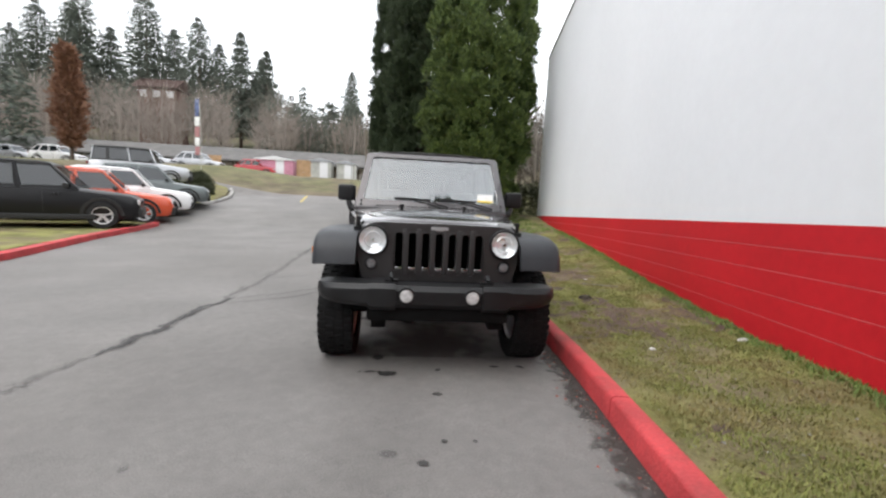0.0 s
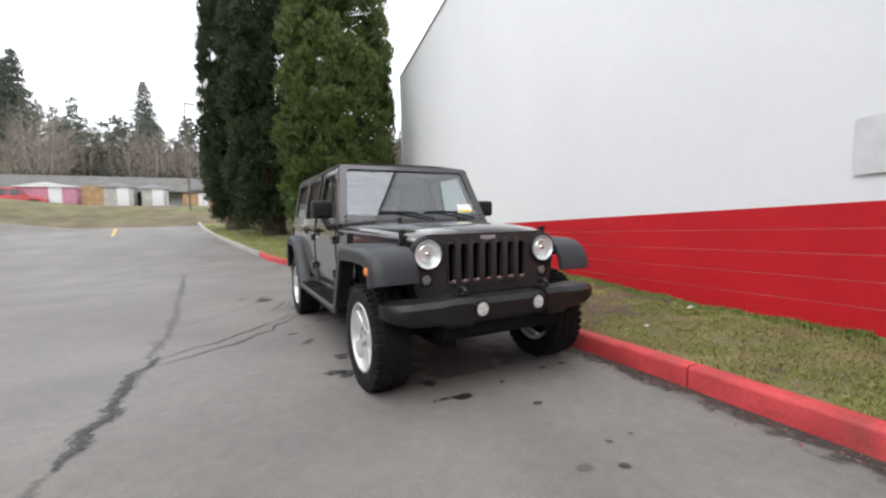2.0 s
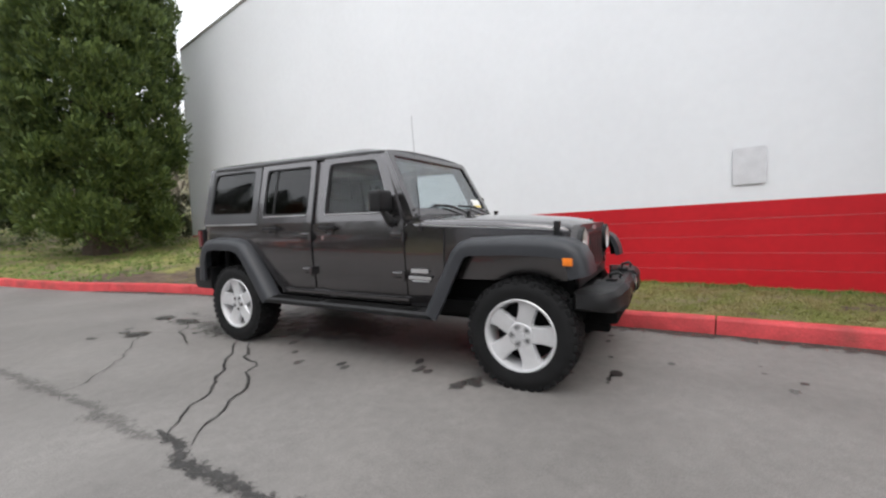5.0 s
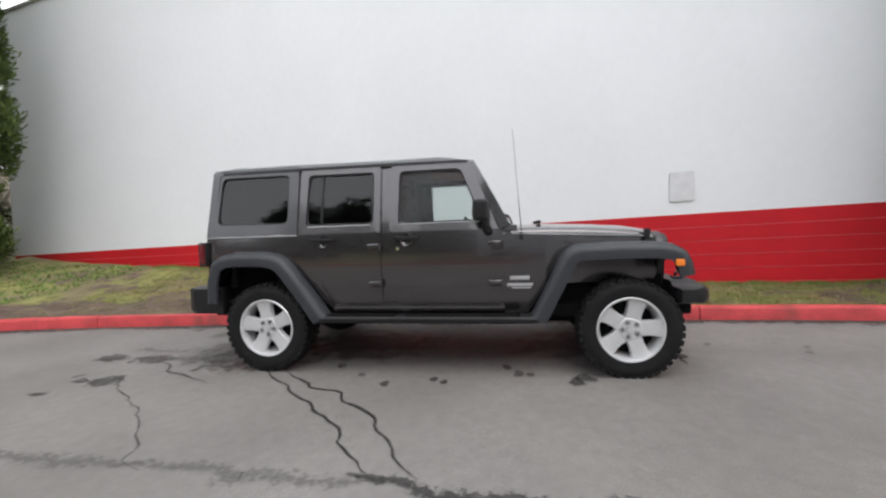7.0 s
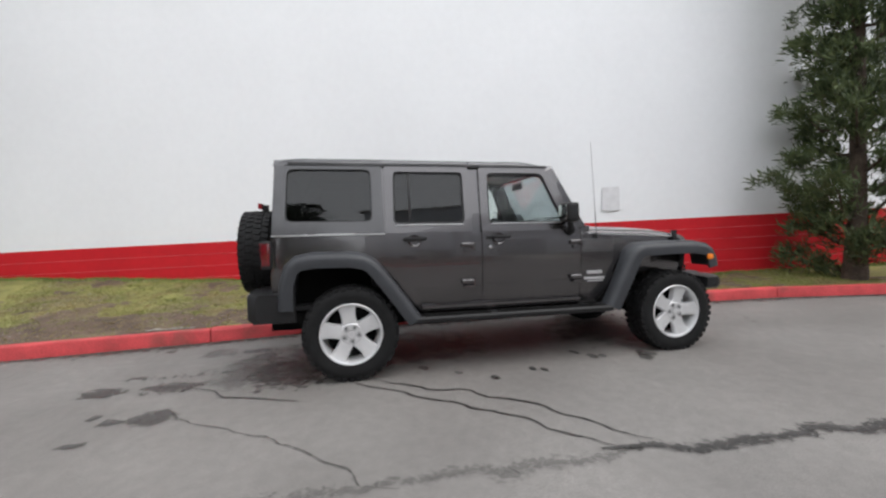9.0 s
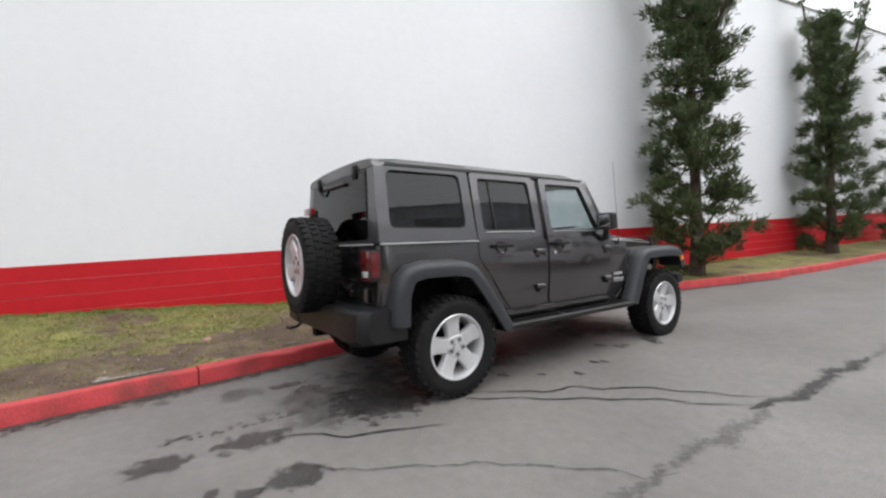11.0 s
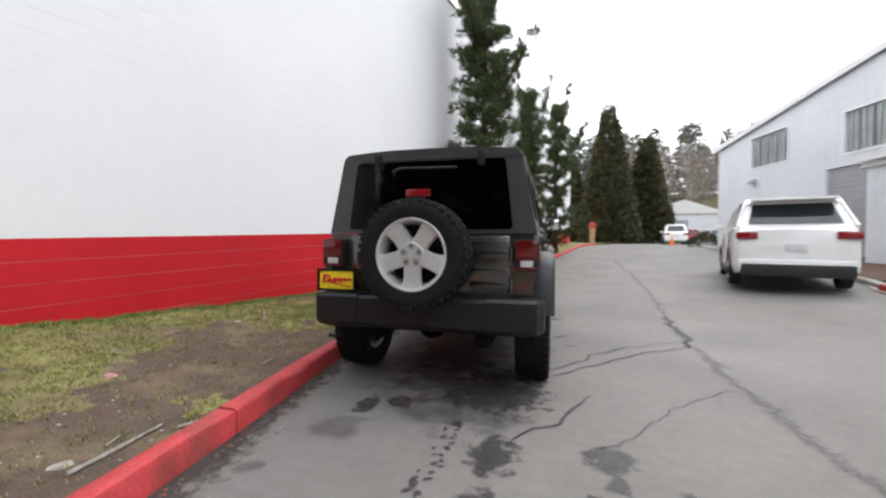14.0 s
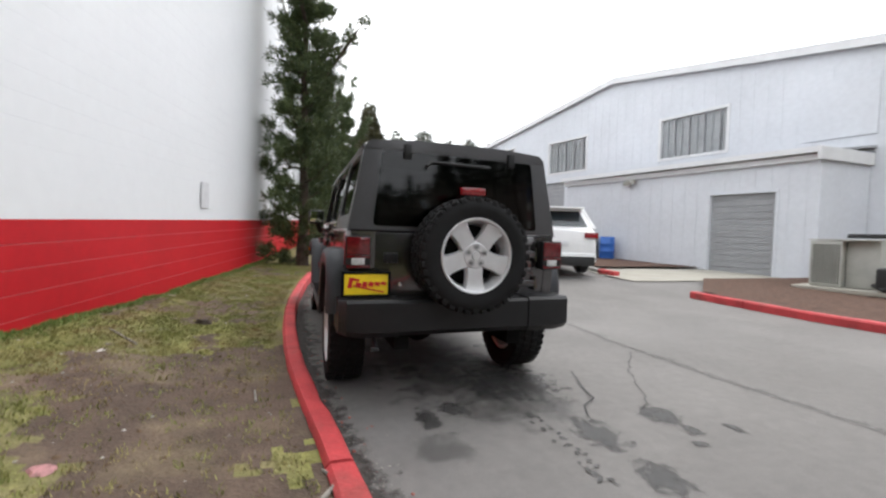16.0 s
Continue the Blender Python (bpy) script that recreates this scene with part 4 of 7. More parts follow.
    for sx in (-0.36, 0.36):
        for y, w in ((1.62, 0.48), (2.52, 0.62)):
            bm = box((sx, y, 0.80), (w, 0.50, 0.18), 0.05, 3)
            seat = add("seat", bm, M["seat"], None, "dark cloth seat")
            add("backrest", box((sx, y + 0.28, 1.10), (w * 0.96, 0.14, 0.56), 0.05, 3, Euler((radians(-12), 0, 0)).to_matrix()), M["seat"], seat)
            add("headrest", box((sx, y + 0.36, 1.46), (0.25, 0.10, 0.17), 0.04, 3), M["seat"], seat)
    bm = bmesh.new()
    at = Matrix.Translation((0.36, 1.28, 1.13)) @ Euler((radians(68), 0, 0)).to_matrix().to_4x4()
    revolve(bm, [(0.175 + 0.014 * math.cos(a), 0.014 * math.sin(a)) for a in (2 * math.pi * k / 8 for k in range(9))], at, 28)
    bmesh.ops.create_cube(bm, size=1, matrix=at @ Matrix.Diagonal((0.33, 0.05, 0.02, 1)))
    tube(bm, [(0.36, 1.28, 1.13), (0.36, 1.12, 1.05)], 0.03, 8)
    add("steering_wheel", bm, M["interior"])
    bm = bmesh.new()
    for s in (-1, 1):
        tube(bm, [(s * 0.62, 1.95, 0.6), (s * 0.60, 1.95, 1.62), (s * 0.58, 1.95, 1.68)], 0.035, 8)
        tube(bm, [(s * 0.58, 1.20, 1.68), (s * 0.58, 3.2, 1.68), (s * 0.60, 3.35, 1.3), (s * 0.62, 3.4, 0.7)], 0.035, 8)
    tube(bm, [(-0.58, 1.95, 1.68), (0.58, 1.95, 1.68)], 0.035, 8), tube(bm, [(-0.58, 2.7, 1.68), (0.58, 2.7, 1.68)], 0.03, 8)
    add("roll_bar", bm, M["interior"])
    add("rear_view_mirror", box((0, 1.20, 1.62), (0.24, 0.03, 0.07), 0.012), M["interior"])
    return car


wagon()


# ---- kerbs ----
red_pts = [(x, y) for y, x in KERB if -33 <= y <= 12.5]
grey_pts = [(x, y) for y, x in KERB if y >= 12.5]
kerb_run(red_pts, 0.130, 0.148, M["kerbred"], "red-painted concrete kerb with chipped edges beside the verge")
kerb_run(grey_pts, 0.155, 0.125, M["concrete"], "bare grey concrete kerb beyond the red one")
kerb_run([(-6.3, 0.2), (-6.42, 1.8), (-6.65, 3.7), (-7.4, 6.6), (-8.15, 10.5)][::-1], 0.16, 0.13, M["kerbred"], "red-painted kerb in front of the bark bed and the parked cars")
kerb_run([(-6.95, -2.9), (-7.5, -4.6), (-8.2, -9), (-9.2, -16), (-10.2, -24)][::-1], 0.16, 0.12, M["concrete"], "grey kerb in front of the metal building")
kerb_run([(-6.93, -2.55), (-6.98, -3.25)], 0.175, 0.14, M["kerbred"], "short red-painted kerb end", seg_len=1.0)
kerb_run([(-9.75, 16.6), (-9.65, 18.5), (-9.95, 20.5), (-10.55, 22.3), (-11.3, 23.9)], 0.16, 0.13, M["concrete"], "grey kerb round a planted island")

M["mulch"] = mat("brown_bark_mulch", (0.115, 0.065, 0.045), 0.95, 0, 0.3, 12, bump=0.9, bump_scale=60)
M["apron"] = mat("tan_concrete_apron", (0.36, 0.34, 0.29), 0.85, 0, 0.08, 2, bump=0.1, bump_scale=60)


def facade_x(y, back=0.0):
    return -10.7 - 0.21 * (y + 10.2) - back


def strip(name, ys, left, right, lift, material, label, category, n=8):
    bm = bmesh.new()
    rows = []
    for y in ys:
        a, b = left(y), right(y)
        rows.append([bm.verts.new((a + (b - a) * i / n, y, grade(a + (b - a) * i / n, y) + lift + 0.02 * noise.noise((a + (b - a) * i / n, y, 1)))) for i in range(n + 1)])
    for a, b in zip(rows, rows[1:]):
        for i in range(n):
            bm.faces.new((a[i], a[i + 1], b[i + 1], b[i]))
    return tagged(part(name, bm, material, smooth=60), label, category, kind="structure")


strip("mulch_bed", np.arange(-22, -4.35, 0.4).tolist(), lambda y: facade_x(y, 2.4), lambda y: along([(-24, -10.2), (-16, -9.2), (-9, -8.2), (-4.6, -7.55), (-2.9, -7.0)], y) - 0.02, 0.10, M["mulch"],
      "brown bark bed along the metal building", "mulch bed")
strip("mulch_bed", np.arange(-1.5, 3.6, 0.4).tolist(), lambda y: -14.8, lambda y: along([(-1.5, -8.6), (0.2, -6.5), (1.8, -6.55), (3.7, -6.8)], y), 0.10, M["mulch"],
      "brown bark bed behind the red kerb", "mulch bed")
strip("apron", [-4.5, -3.9, -3.2, -2.5, -1.6], lambda y: facade_x(y, 0.1), lambda y: along([(-4.5, -7.3), (-2.9, -6.6), (-1.6, -6.5)], y), 0.025, M["apron"], "pale concrete apron before the roller door", "apron")
strip("lawn", np.arange(3.5, 10.6, 0.5).tolist(), lambda y: -16.0, lambda y: along([(3.0, -6.7), (3.7, -6.79), (6.6, -7.54), (10.5, -8.3)], y), 0.09, M["verge"], "patchy grass strip under the parked cars", "lawn")
strip("island_bed", np.arange(16.6, 24.0, 0.5).tolist(), lambda y: -20.0, lambda y: along([(16.6, -9.9), (18.5, -9.8), (20.5, -10.1), (22.3, -10.7), (23.9, -11.45)], y), 0.10, M["verge"], "planted island with low shrubs", "planting bed")

# ---- cracks, seams, damp and dark spots on the drive ----


def crack(name, pts, w, material, label, wiggle=0.035, seed=1, lift=0.0075):
    rnd = random.Random(seed)
    p = [Vector(q) for q in pts]
    fine = []
    for a, b in zip(p, p[1:]):
        n = max(2, int((b - a).length / 0.07))
        for i in range(n):
            t = i / n
            q = a.lerp(b, t)
            d = (b - a).normalized()
            k = wiggle * (noise.noise((q.x * 4, q.y * 4, seed)) + 0.5 * noise.noise((q.x * 11, q.y * 11, seed + 7)))
            fine.append(q + Vector((-d.y, d.x)) * k)
    fine.append(p[-1])
    bm = bmesh.new()
    uv = bm.loops.layers.uv.new("across")
    vs = []
    for i, q in enumerate(fine):
        d = (fine[min(i + 1, len(fine) - 1)] - fine[max(i - 1, 0)]).normalized()
        n = Vector((-d.y, d.x))
        ww = w * (0.85 + 0.5 * noise.noise((q.x * 1.7, q.y * 1.7, seed)) + 0.3 * rnd.random()) * min(1, 0.3 + i / 5, 0.3 + (len(fine) - 1 - i) / 5)
        vs.append([bm.verts.new((q.x + n.x * o, q.y + n.y * o, grade(q.x, q.y) + lift)) for o in (-ww / 2, ww / 2)])
    for a, b in zip(vs, vs[1:]):
        f = bm.faces.new((a[0], a[1], b[1], b[0]))
        for lp, u in zip(f.loops, (0.0, 1.0, 1.0, 0.0)):
            lp[uv].uv = (u, 0.5)
    return tagged(part(name, bm, material, road, smooth=0), label)


def ragged(name, color, rough, cover, amount, scale, strength=1.0, grain=150.0):
    """Dark filler that is densest along the middle of its strip and breaks up towards the edges."""
    m = mat(name, color, rough, 0, 0.2, 12, bump=0.2, bump_scale=grain)
    n, l = m.node_tree.nodes, m.node_tree.links
    tc, sx, ab, nt, m1, m2, mr, tr, mx = (n.new(k) for k in ("ShaderNodeUVMap", "ShaderNodeSeparateXYZ", "ShaderNodeMath", "ShaderNodeTexNoise", "ShaderNodeMath", "ShaderNodeMath", "ShaderNodeMapRange",
                                                               "ShaderNodeBsdfTransparent", "ShaderNodeMixShader"))
    sub, geo = n.new("ShaderNodeMath"), n.new("ShaderNodeNewGeometry")
    tc.uv_map = "across"
    l.new(tc.outputs[0], sx.inputs[0])
    sub.operation, sub.inputs[1].default_value = "SUBTRACT", 0.5
    ab.operation = "ABSOLUTE"
    l.new(sx.outputs[0], sub.inputs[0]), l.new(sub.outputs[0], ab.inputs[0])
    nt.inputs["Scale"].default_value, nt.inputs["Detail"].default_value, nt.inputs["Roughness"].default_value = scale, 8, 0.62
    l.new(geo.outputs["Position"], nt.inputs["Vector"])
    m1.operation, m1.inputs[1].default_value, m1.inputs[2].default_value = "MULTIPLY_ADD", amount, cover - amount * 0.5
    l.new(nt.outputs[0], m1.inputs[0])
    m2.operation, m2.inputs[1].default_value = "MULTIPLY_ADD", -2.0
    l.new(ab.outputs[0], m2.inputs[0]), l.new(m1.outputs[0], m2.inputs[2])
    mr.inputs[1].default_value, mr.inputs[2].default_value, mr.inputs[3].default_value, mr.inputs[4].default_value = 0.0, 0.45, 0.0, strength
    l.new(m2.outputs[0], mr.inputs[0]), l.new(mr.outputs[0], mx.inputs[0])
    l.new(tr.outputs[0], mx.inputs[1]), l.new(n["Principled BSDF"].outputs[0], mx.inputs[2]), l.new(mx.outputs[0], n["Material Output"].inputs[0])
    return m


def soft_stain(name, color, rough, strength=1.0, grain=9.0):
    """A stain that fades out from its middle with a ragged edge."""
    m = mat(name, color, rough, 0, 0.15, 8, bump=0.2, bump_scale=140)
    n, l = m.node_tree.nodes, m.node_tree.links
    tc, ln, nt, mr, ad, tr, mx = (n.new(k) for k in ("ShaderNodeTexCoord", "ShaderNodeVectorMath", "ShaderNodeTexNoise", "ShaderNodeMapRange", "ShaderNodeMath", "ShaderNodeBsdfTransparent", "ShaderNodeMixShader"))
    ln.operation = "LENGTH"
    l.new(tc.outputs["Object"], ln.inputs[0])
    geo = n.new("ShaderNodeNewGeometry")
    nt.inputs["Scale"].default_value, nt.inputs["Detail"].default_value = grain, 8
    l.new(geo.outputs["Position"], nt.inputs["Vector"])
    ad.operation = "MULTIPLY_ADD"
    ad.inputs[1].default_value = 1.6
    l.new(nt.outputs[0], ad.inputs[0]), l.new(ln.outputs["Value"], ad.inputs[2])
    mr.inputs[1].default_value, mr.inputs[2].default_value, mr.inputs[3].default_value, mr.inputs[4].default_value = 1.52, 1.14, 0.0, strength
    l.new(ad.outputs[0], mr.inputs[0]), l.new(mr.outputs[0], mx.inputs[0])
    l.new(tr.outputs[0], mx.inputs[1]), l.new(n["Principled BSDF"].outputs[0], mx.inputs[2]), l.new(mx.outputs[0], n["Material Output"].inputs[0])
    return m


STAIN = {"damp": soft_stain("damp_stain", (0.050, 0.048, 0.047), 0.42, 0.80, 13.0), "softdark": soft_stain("soft_dark_stain", (0.085, 0.082, 0.08), 0.5, 0.36, 6.0), "crack": soft_stain("black_stain", (0.022, 0.021, 0.021), 0.6, 0.95, 16.0)}
disc = bmesh.new()
bmesh.ops.create_circle(disc, cap_ends=True, segments=20, radius=1.0)
disc_mesh = {}
lifted = [0.0035]


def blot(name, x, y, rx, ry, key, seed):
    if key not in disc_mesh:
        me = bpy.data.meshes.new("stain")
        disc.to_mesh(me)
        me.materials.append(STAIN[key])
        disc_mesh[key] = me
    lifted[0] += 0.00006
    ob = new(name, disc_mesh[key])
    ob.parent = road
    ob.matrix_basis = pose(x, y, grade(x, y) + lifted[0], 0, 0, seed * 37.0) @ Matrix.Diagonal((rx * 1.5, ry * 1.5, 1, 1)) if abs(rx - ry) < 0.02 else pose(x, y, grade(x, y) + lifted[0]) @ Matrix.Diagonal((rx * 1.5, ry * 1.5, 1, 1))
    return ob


M["crack"] = ragged("black_open_crack", (0.018, 0.017, 0.017), 0.5, 0.62, 1.3, 28, 0.98)
M["thincrack"] = ragged("dark_thin_crack", (0.040, 0.038, 0.037), 0.55, 0.42, 1.3, 26, 0.85)
M["crumble"] = ragged("crumbling_dark_seam", (0.042, 0.040, 0.039), 0.6, 0.70, 3.0, 34, 0.80)
M["gutterdamp"] = ragged("damp_gutter_grime", (0.050, 0.046, 0.041), 0.6, 0.62, 1.8, 11, 0.9)
M["faintseam"] = ragged("faint_dark_seam", (0.080, 0.076, 0.073), 0.65, 0.55, 2.8, 30, 0.34)
# Pale filler paints the sky's sheen onto the sealed seam.
M["pale"] = ragged("pale_sheen_seam", (0.42, 0.42, 0.43), 0.8, 0.20, 2.2, 8, 0.75)
crack("crack", [(-0.86, 2.80), (-1.17, 2.40), (-1.24, 2.18), (-1.53, 1.89), (-1.68, 1.71), (-2.08, 1.47), (-2.27, 1.31)], 0.040, M["crack"], "black open crack", 0.06, 2)
crack("crack", [(-0.85, 2.96), (-1.14, 2.66), (-1.51, 2.22), (-1.82, 1.90), (-2.12, 1.73), (-2.30, 1.50)], 0.036, M["crack"], "black open crack", 0.06, 3)
crack("crack", [(-2.24, 1.66), (-2.33, 1.34), (-2.37, 0.82), (-2.38, 0.43), (-2.46, -0.28)], 0.15, M["crumble"], "wide crumbling seam", 0.07, 4)
crack("seam", [(-2.46, -0.28), (-2.55, -0.9), (-2.70, -2.2)], 0.16, M["faintseam"], "faint lengthwise seam", 0.07, 14)
crack("crack", [(-2.27, 2.85), (-2.33, 2.03), (-2.30, 1.5)], 0.20, M["faintseam"], "crumbling seam", 0.08, 5)
crack("crack", [(-1.16, 4.15), (-1.37, 3.87), (-1.70, 3.40), (-1.95, 3.12), (-2.24, 2.90), (-2.34, 2.74)], 0.038, M["thincrack"], "wandering crack", 0.06, 6)
crack("crack", [(-0.61, 4.21), (-0.91, 3.85), (-1.17, 3.30)], 0.045, M["crack"], "short black crack", 0.05, 7)
crack("seam", [(-2.28, 2.75), (-2.32, 3.75), (-2.36, 4.6), (-2.45, 6.5), (-2.6, 9)], 0.20, M["faintseam"], "dark lengthwise seam", 0.08, 8)
crack("seam", [(-2.7, -2.2), (-3.0, -6), (-3.3, -12)], 0.18, M["faintseam"], "lengthwise seam", 0.08, 10)
crack("scuff", [(-2.42, 6.0), (-2.47, 6.9), (-2.52, 7.6)], 0.07, M["pale"], "pale line painting sky sheen along the seam", 0.05, 16, 0.0085)
rnd = random.Random(8)
# The last two are broad soft dark patches centred under the wagon.
for x, y, a, b, m in ((-0.50, 3.42, 0.36, 0.40, "damp"), (-0.2, 3.3, 0.6, 0.5, "softdark"), (-0.60, 4.33, 0.13, 0.22, "damp"), (-0.30, 3.8, 0.45, 0.35, "softdark"), (-1.18, 4.22, 0.13, 0.16, "damp"), (0.31, 3.88, 0.07, 0.16, "damp"), (0.10, 3.78, 0.10, 0.10, "damp"),
                      (0.34, 4.28, 0.16, 0.16, "softdark"), (-0.60, 4.8, 0.12, 0.16, "damp"), (-1.49, 4.5, 0.05, 0.07, "damp"), (-1.09, 4.60, 0.04, 0.05, "damp"), (-1.2, 4.46, 0.06, 0.06, "damp"),
                      (0.52, 4.76, 0.06, 0.07, "softdark"), (-0.66, 0.92, 0.06, 0.04, "crack"), (-0.80, 0.83, 0.07, 0.04, "damp"), (-0.88, 0.32, 0.10, 0.07, "damp"), (-1.08, 1.84, 0.05, 0.04, "damp"),
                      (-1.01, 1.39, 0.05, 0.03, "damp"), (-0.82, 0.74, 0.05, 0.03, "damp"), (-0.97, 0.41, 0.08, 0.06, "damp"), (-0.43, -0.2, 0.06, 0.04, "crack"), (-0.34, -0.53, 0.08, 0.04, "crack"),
                      (-0.13, -1.6, 0.04, 0.03, "damp"), (-0.97, 1.48, 0.05, 0.03, "crack"), (-0.28, -1.53, 0.045, 0.03, "softdark"), (-0.01, -1.42, 0.015, 0.02, "damp"), (0.15, -1.42, 0.015, 0.018, "damp"),
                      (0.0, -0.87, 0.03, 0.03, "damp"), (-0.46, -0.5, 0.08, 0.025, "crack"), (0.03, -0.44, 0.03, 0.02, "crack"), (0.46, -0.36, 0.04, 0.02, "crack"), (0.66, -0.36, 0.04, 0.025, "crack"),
                      (-1.41, -1.64, 0.03, 0.025, "softdark"), (-0.7, 2.35, 0.05, 0.04, "damp"), (-0.9, 2.1, 0.04, 0.03, "damp"), (0.0, 0.1, 0.6, 0.75, "softdark"), (0.0, 2.4, 0.55, 0.9, "softdark")):
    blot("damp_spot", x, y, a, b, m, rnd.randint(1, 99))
for k in range(26):
    blot("damp_spot", -0.33 + rnd.uniform(-0.05, 0.05), 3.95 + 0.034 * k + rnd.uniform(-0.02, 0.02), rnd.uniform(0.008, 0.03), rnd.uniform(0.01, 0.03), "damp", k)
# damp gutter with grit along the kerb
bm = bmesh.new()
rows = []
for y in np.arange(-6, 8.6, 0.1):
    xk = along(KERB, y)
    w = 0.30 + 0.14 * noise.noise((y * 0.9, 0, 4)) + 0.05 * noise.noise((y * 5, 0, 9))
    rows.append([bm.verts.new((xk + 0.01, y, grade(xk, y) + 0.0065)), bm.verts.new((xk - max(0.06, w), y, grade(xk, y) + 0.0065))])
uv = bm.loops.layers.uv.new("across")
for a, b in zip(rows, rows[1:]):
    f = bm.faces.new((a[0], a[1], b[1], b[0]))
    for lp, u in zip(f.loops, (0.5, 1.0, 1.0, 0.5)):
        lp[uv].uv = (u, 0.5)
tagged(part("gutter", bm, M["gutterdamp"], road, smooth=0), "damp dark gutter along the kerb")


def scatter(name, count, where, size, material, label, category, seed):
    """Many tiny stones or chips in one mesh."""
    r = random.Random(seed)
    verts, faces = [], []
    for _ in range(count):
        x, y, z = where(r)
        s = r.uniform(*size)
        a = r.random() * 6.28
        b = len(verts)
        for k in range(5):
            verts.append((x + s * math.cos(a + k * 1.257) * r.uniform(0.6, 1.1), y + s * math.sin(a + k * 1.257) * r.uniform(0.6, 1.1), z))
        verts.append((x, y, z + s * 0.55))
        faces += [(b + k, b + (k + 1) % 5, b + 5) for k in range(5)]
    me = bpy.data.meshes.new(name)
    me.from_pydata(verts, [], faces)
    me.materials.append(material)
    return tagged(new(name, me), label, category, kind="stuff")


M["grit"] = mat("pale_grit", (0.34, 0.32, 0.29), 0.9, 0, 0.3, 30)
M["redchip"] = mat("red_paint_chips", (0.45, 0.09, 0.06), 0.8, 0, 0.3, 30)
M["leaf"] = mat("brown_leaf_litter", (0.11, 0.07, 0.04), 0.9, 0, 0.3, 30)


def in_gutter(r):
    y = r.uniform(-4, 7)
    x = along(KERB, y) - abs(r.gauss(0, 0.09)) - 0.01
    return x, y, grade(x, y) + 0.004


def on_verge(r):
    y = r.uniform(-5, 8)
    x = r.uniform(along(KERB, y) + 0.2, wall_x(y) - 0.05)
    return x, y, verge_z(x, y) - 0.002


scatter("grit", 1500, in_gutter, (0.003, 0.010), M["grit"], "pale grit lying in the gutter", "grit", 3)
scatter("paint_chips", 220, in_gutter, (0.004, 0.014), M["redchip"], "red paint flakes fallen beside the kerb", "paint flakes", 4)
scatter("leaf_litter", 1600, on_verge, (0.006, 0.022), M["leaf"], "brown leaf litter on the verge", "leaf litter", 5)
scatter("pebbles", 500, on_verge, (0.006, 0.018), M["grit"], "pale pebbles on the verge", "pebbles", 6)


# ---- grass: blades in tufts ----
def leaf_material(name, dark, light, rough=0.7):
    m = bpy.data.materials.new(name)
    m.use_nodes = True
    n, l = m.node_tree.nodes, m.node_tree.links
    b = n["Principled BSDF"]
    geo, rp, pos, nz = n.new("ShaderNodeNewGeometry"), n.new("ShaderNodeMixRGB"), n.new("ShaderNodeTexNoise"), n.new("ShaderNodeMixRGB")
    rp.inputs[1].default_value, rp.inputs[2].default_value = (*dark, 1), (*light, 1)
    l.new(geo.outputs["Random Per Island"], rp.inputs[0])
    pos.inputs["Scale"].default_value = 1.6
    l.new(geo.outputs["Position"], pos.inputs["Vector"])
    nz.blend_type = "MULTIPLY"
    nz.inputs[0].default_value = 0.55
    l.new(rp.outputs[0], nz.inputs[1]), l.new(pos.outputs[0], nz.inputs[2])
    l.new(nz.outputs[0], b.inputs["Base Color"])
    b.inputs["Roughness"].default_value = rough
    return m


M["grass"] = leaf_material("winter_grass_blades", (0.17, 0.195, 0.044), (0.37, 0.375, 0.105))
gn, gl = M["grass"].node_tree.nodes, M["grass"].node_tree.links
patch, cut, straw, where = gn.new("ShaderNodeTexNoise"), gn.new("ShaderNodeMapRange"), gn.new("ShaderNodeMixRGB"), gn.new("ShaderNodeNewGeometry")
patch.inputs["Scale"].default_value, patch.inputs["Detail"].default_value = 2.3, 6
cut.inputs[1].default_value, cut.inputs[2].default_value, cut.inputs[4].default_value = 0.44, 0.62, 0.85
straw.inputs[2].default_value = (0.27, 0.205, 0.095, 1)
old = gn["Principled BSDF"].inputs["Base Color"].links[0].from_socket
gl.new(where.outputs["Position"], patch.inputs["Vector"]), gl.new(patch.outputs[0], cut.inputs[0]), gl.new(cut.outputs[0], straw.inputs[0])
gl.new(old, straw.inputs[1]), gl.new(straw.outputs[0], gn["Principled BSDF"].inputs["Base Color"])
M["weed"] = leaf_material("green_weed_blades", (0.12, 0.22, 0.04), (0.28, 0.38, 0.09))


def blades(name, places, length, material, label, category, seed, width=0.006, per=7):
    r = random.Random(seed)
    v, f = [], []
    for x, y, z in places:
        for _ in range(per):
            a, tilt, s = r.random() * 6.28, r.uniform(0.2, 1.1), r.uniform(*length)
            ox, oy = x + r.gauss(0, 0.02), y + r.gauss(0, 0.02)
            dx, dy = math.cos(a) * math.sin(tilt), math.sin(a) * math.sin(tilt)
            px, py = -math.sin(a) * width, math.cos(a) * width
            b = len(v)
            v += [(ox - px, oy - py, z), (ox + px, oy + py, z), (ox + dx * s, oy + dy * s, z + math.cos(tilt) * s)]
            f.append((b, b + 1, b + 2))
    me = bpy.data.meshes.new(name)
    me.from_pydata(v, [], f)
    me.materials.append(material)
    return tagged(new(name, me), label, category, kind="stuff")


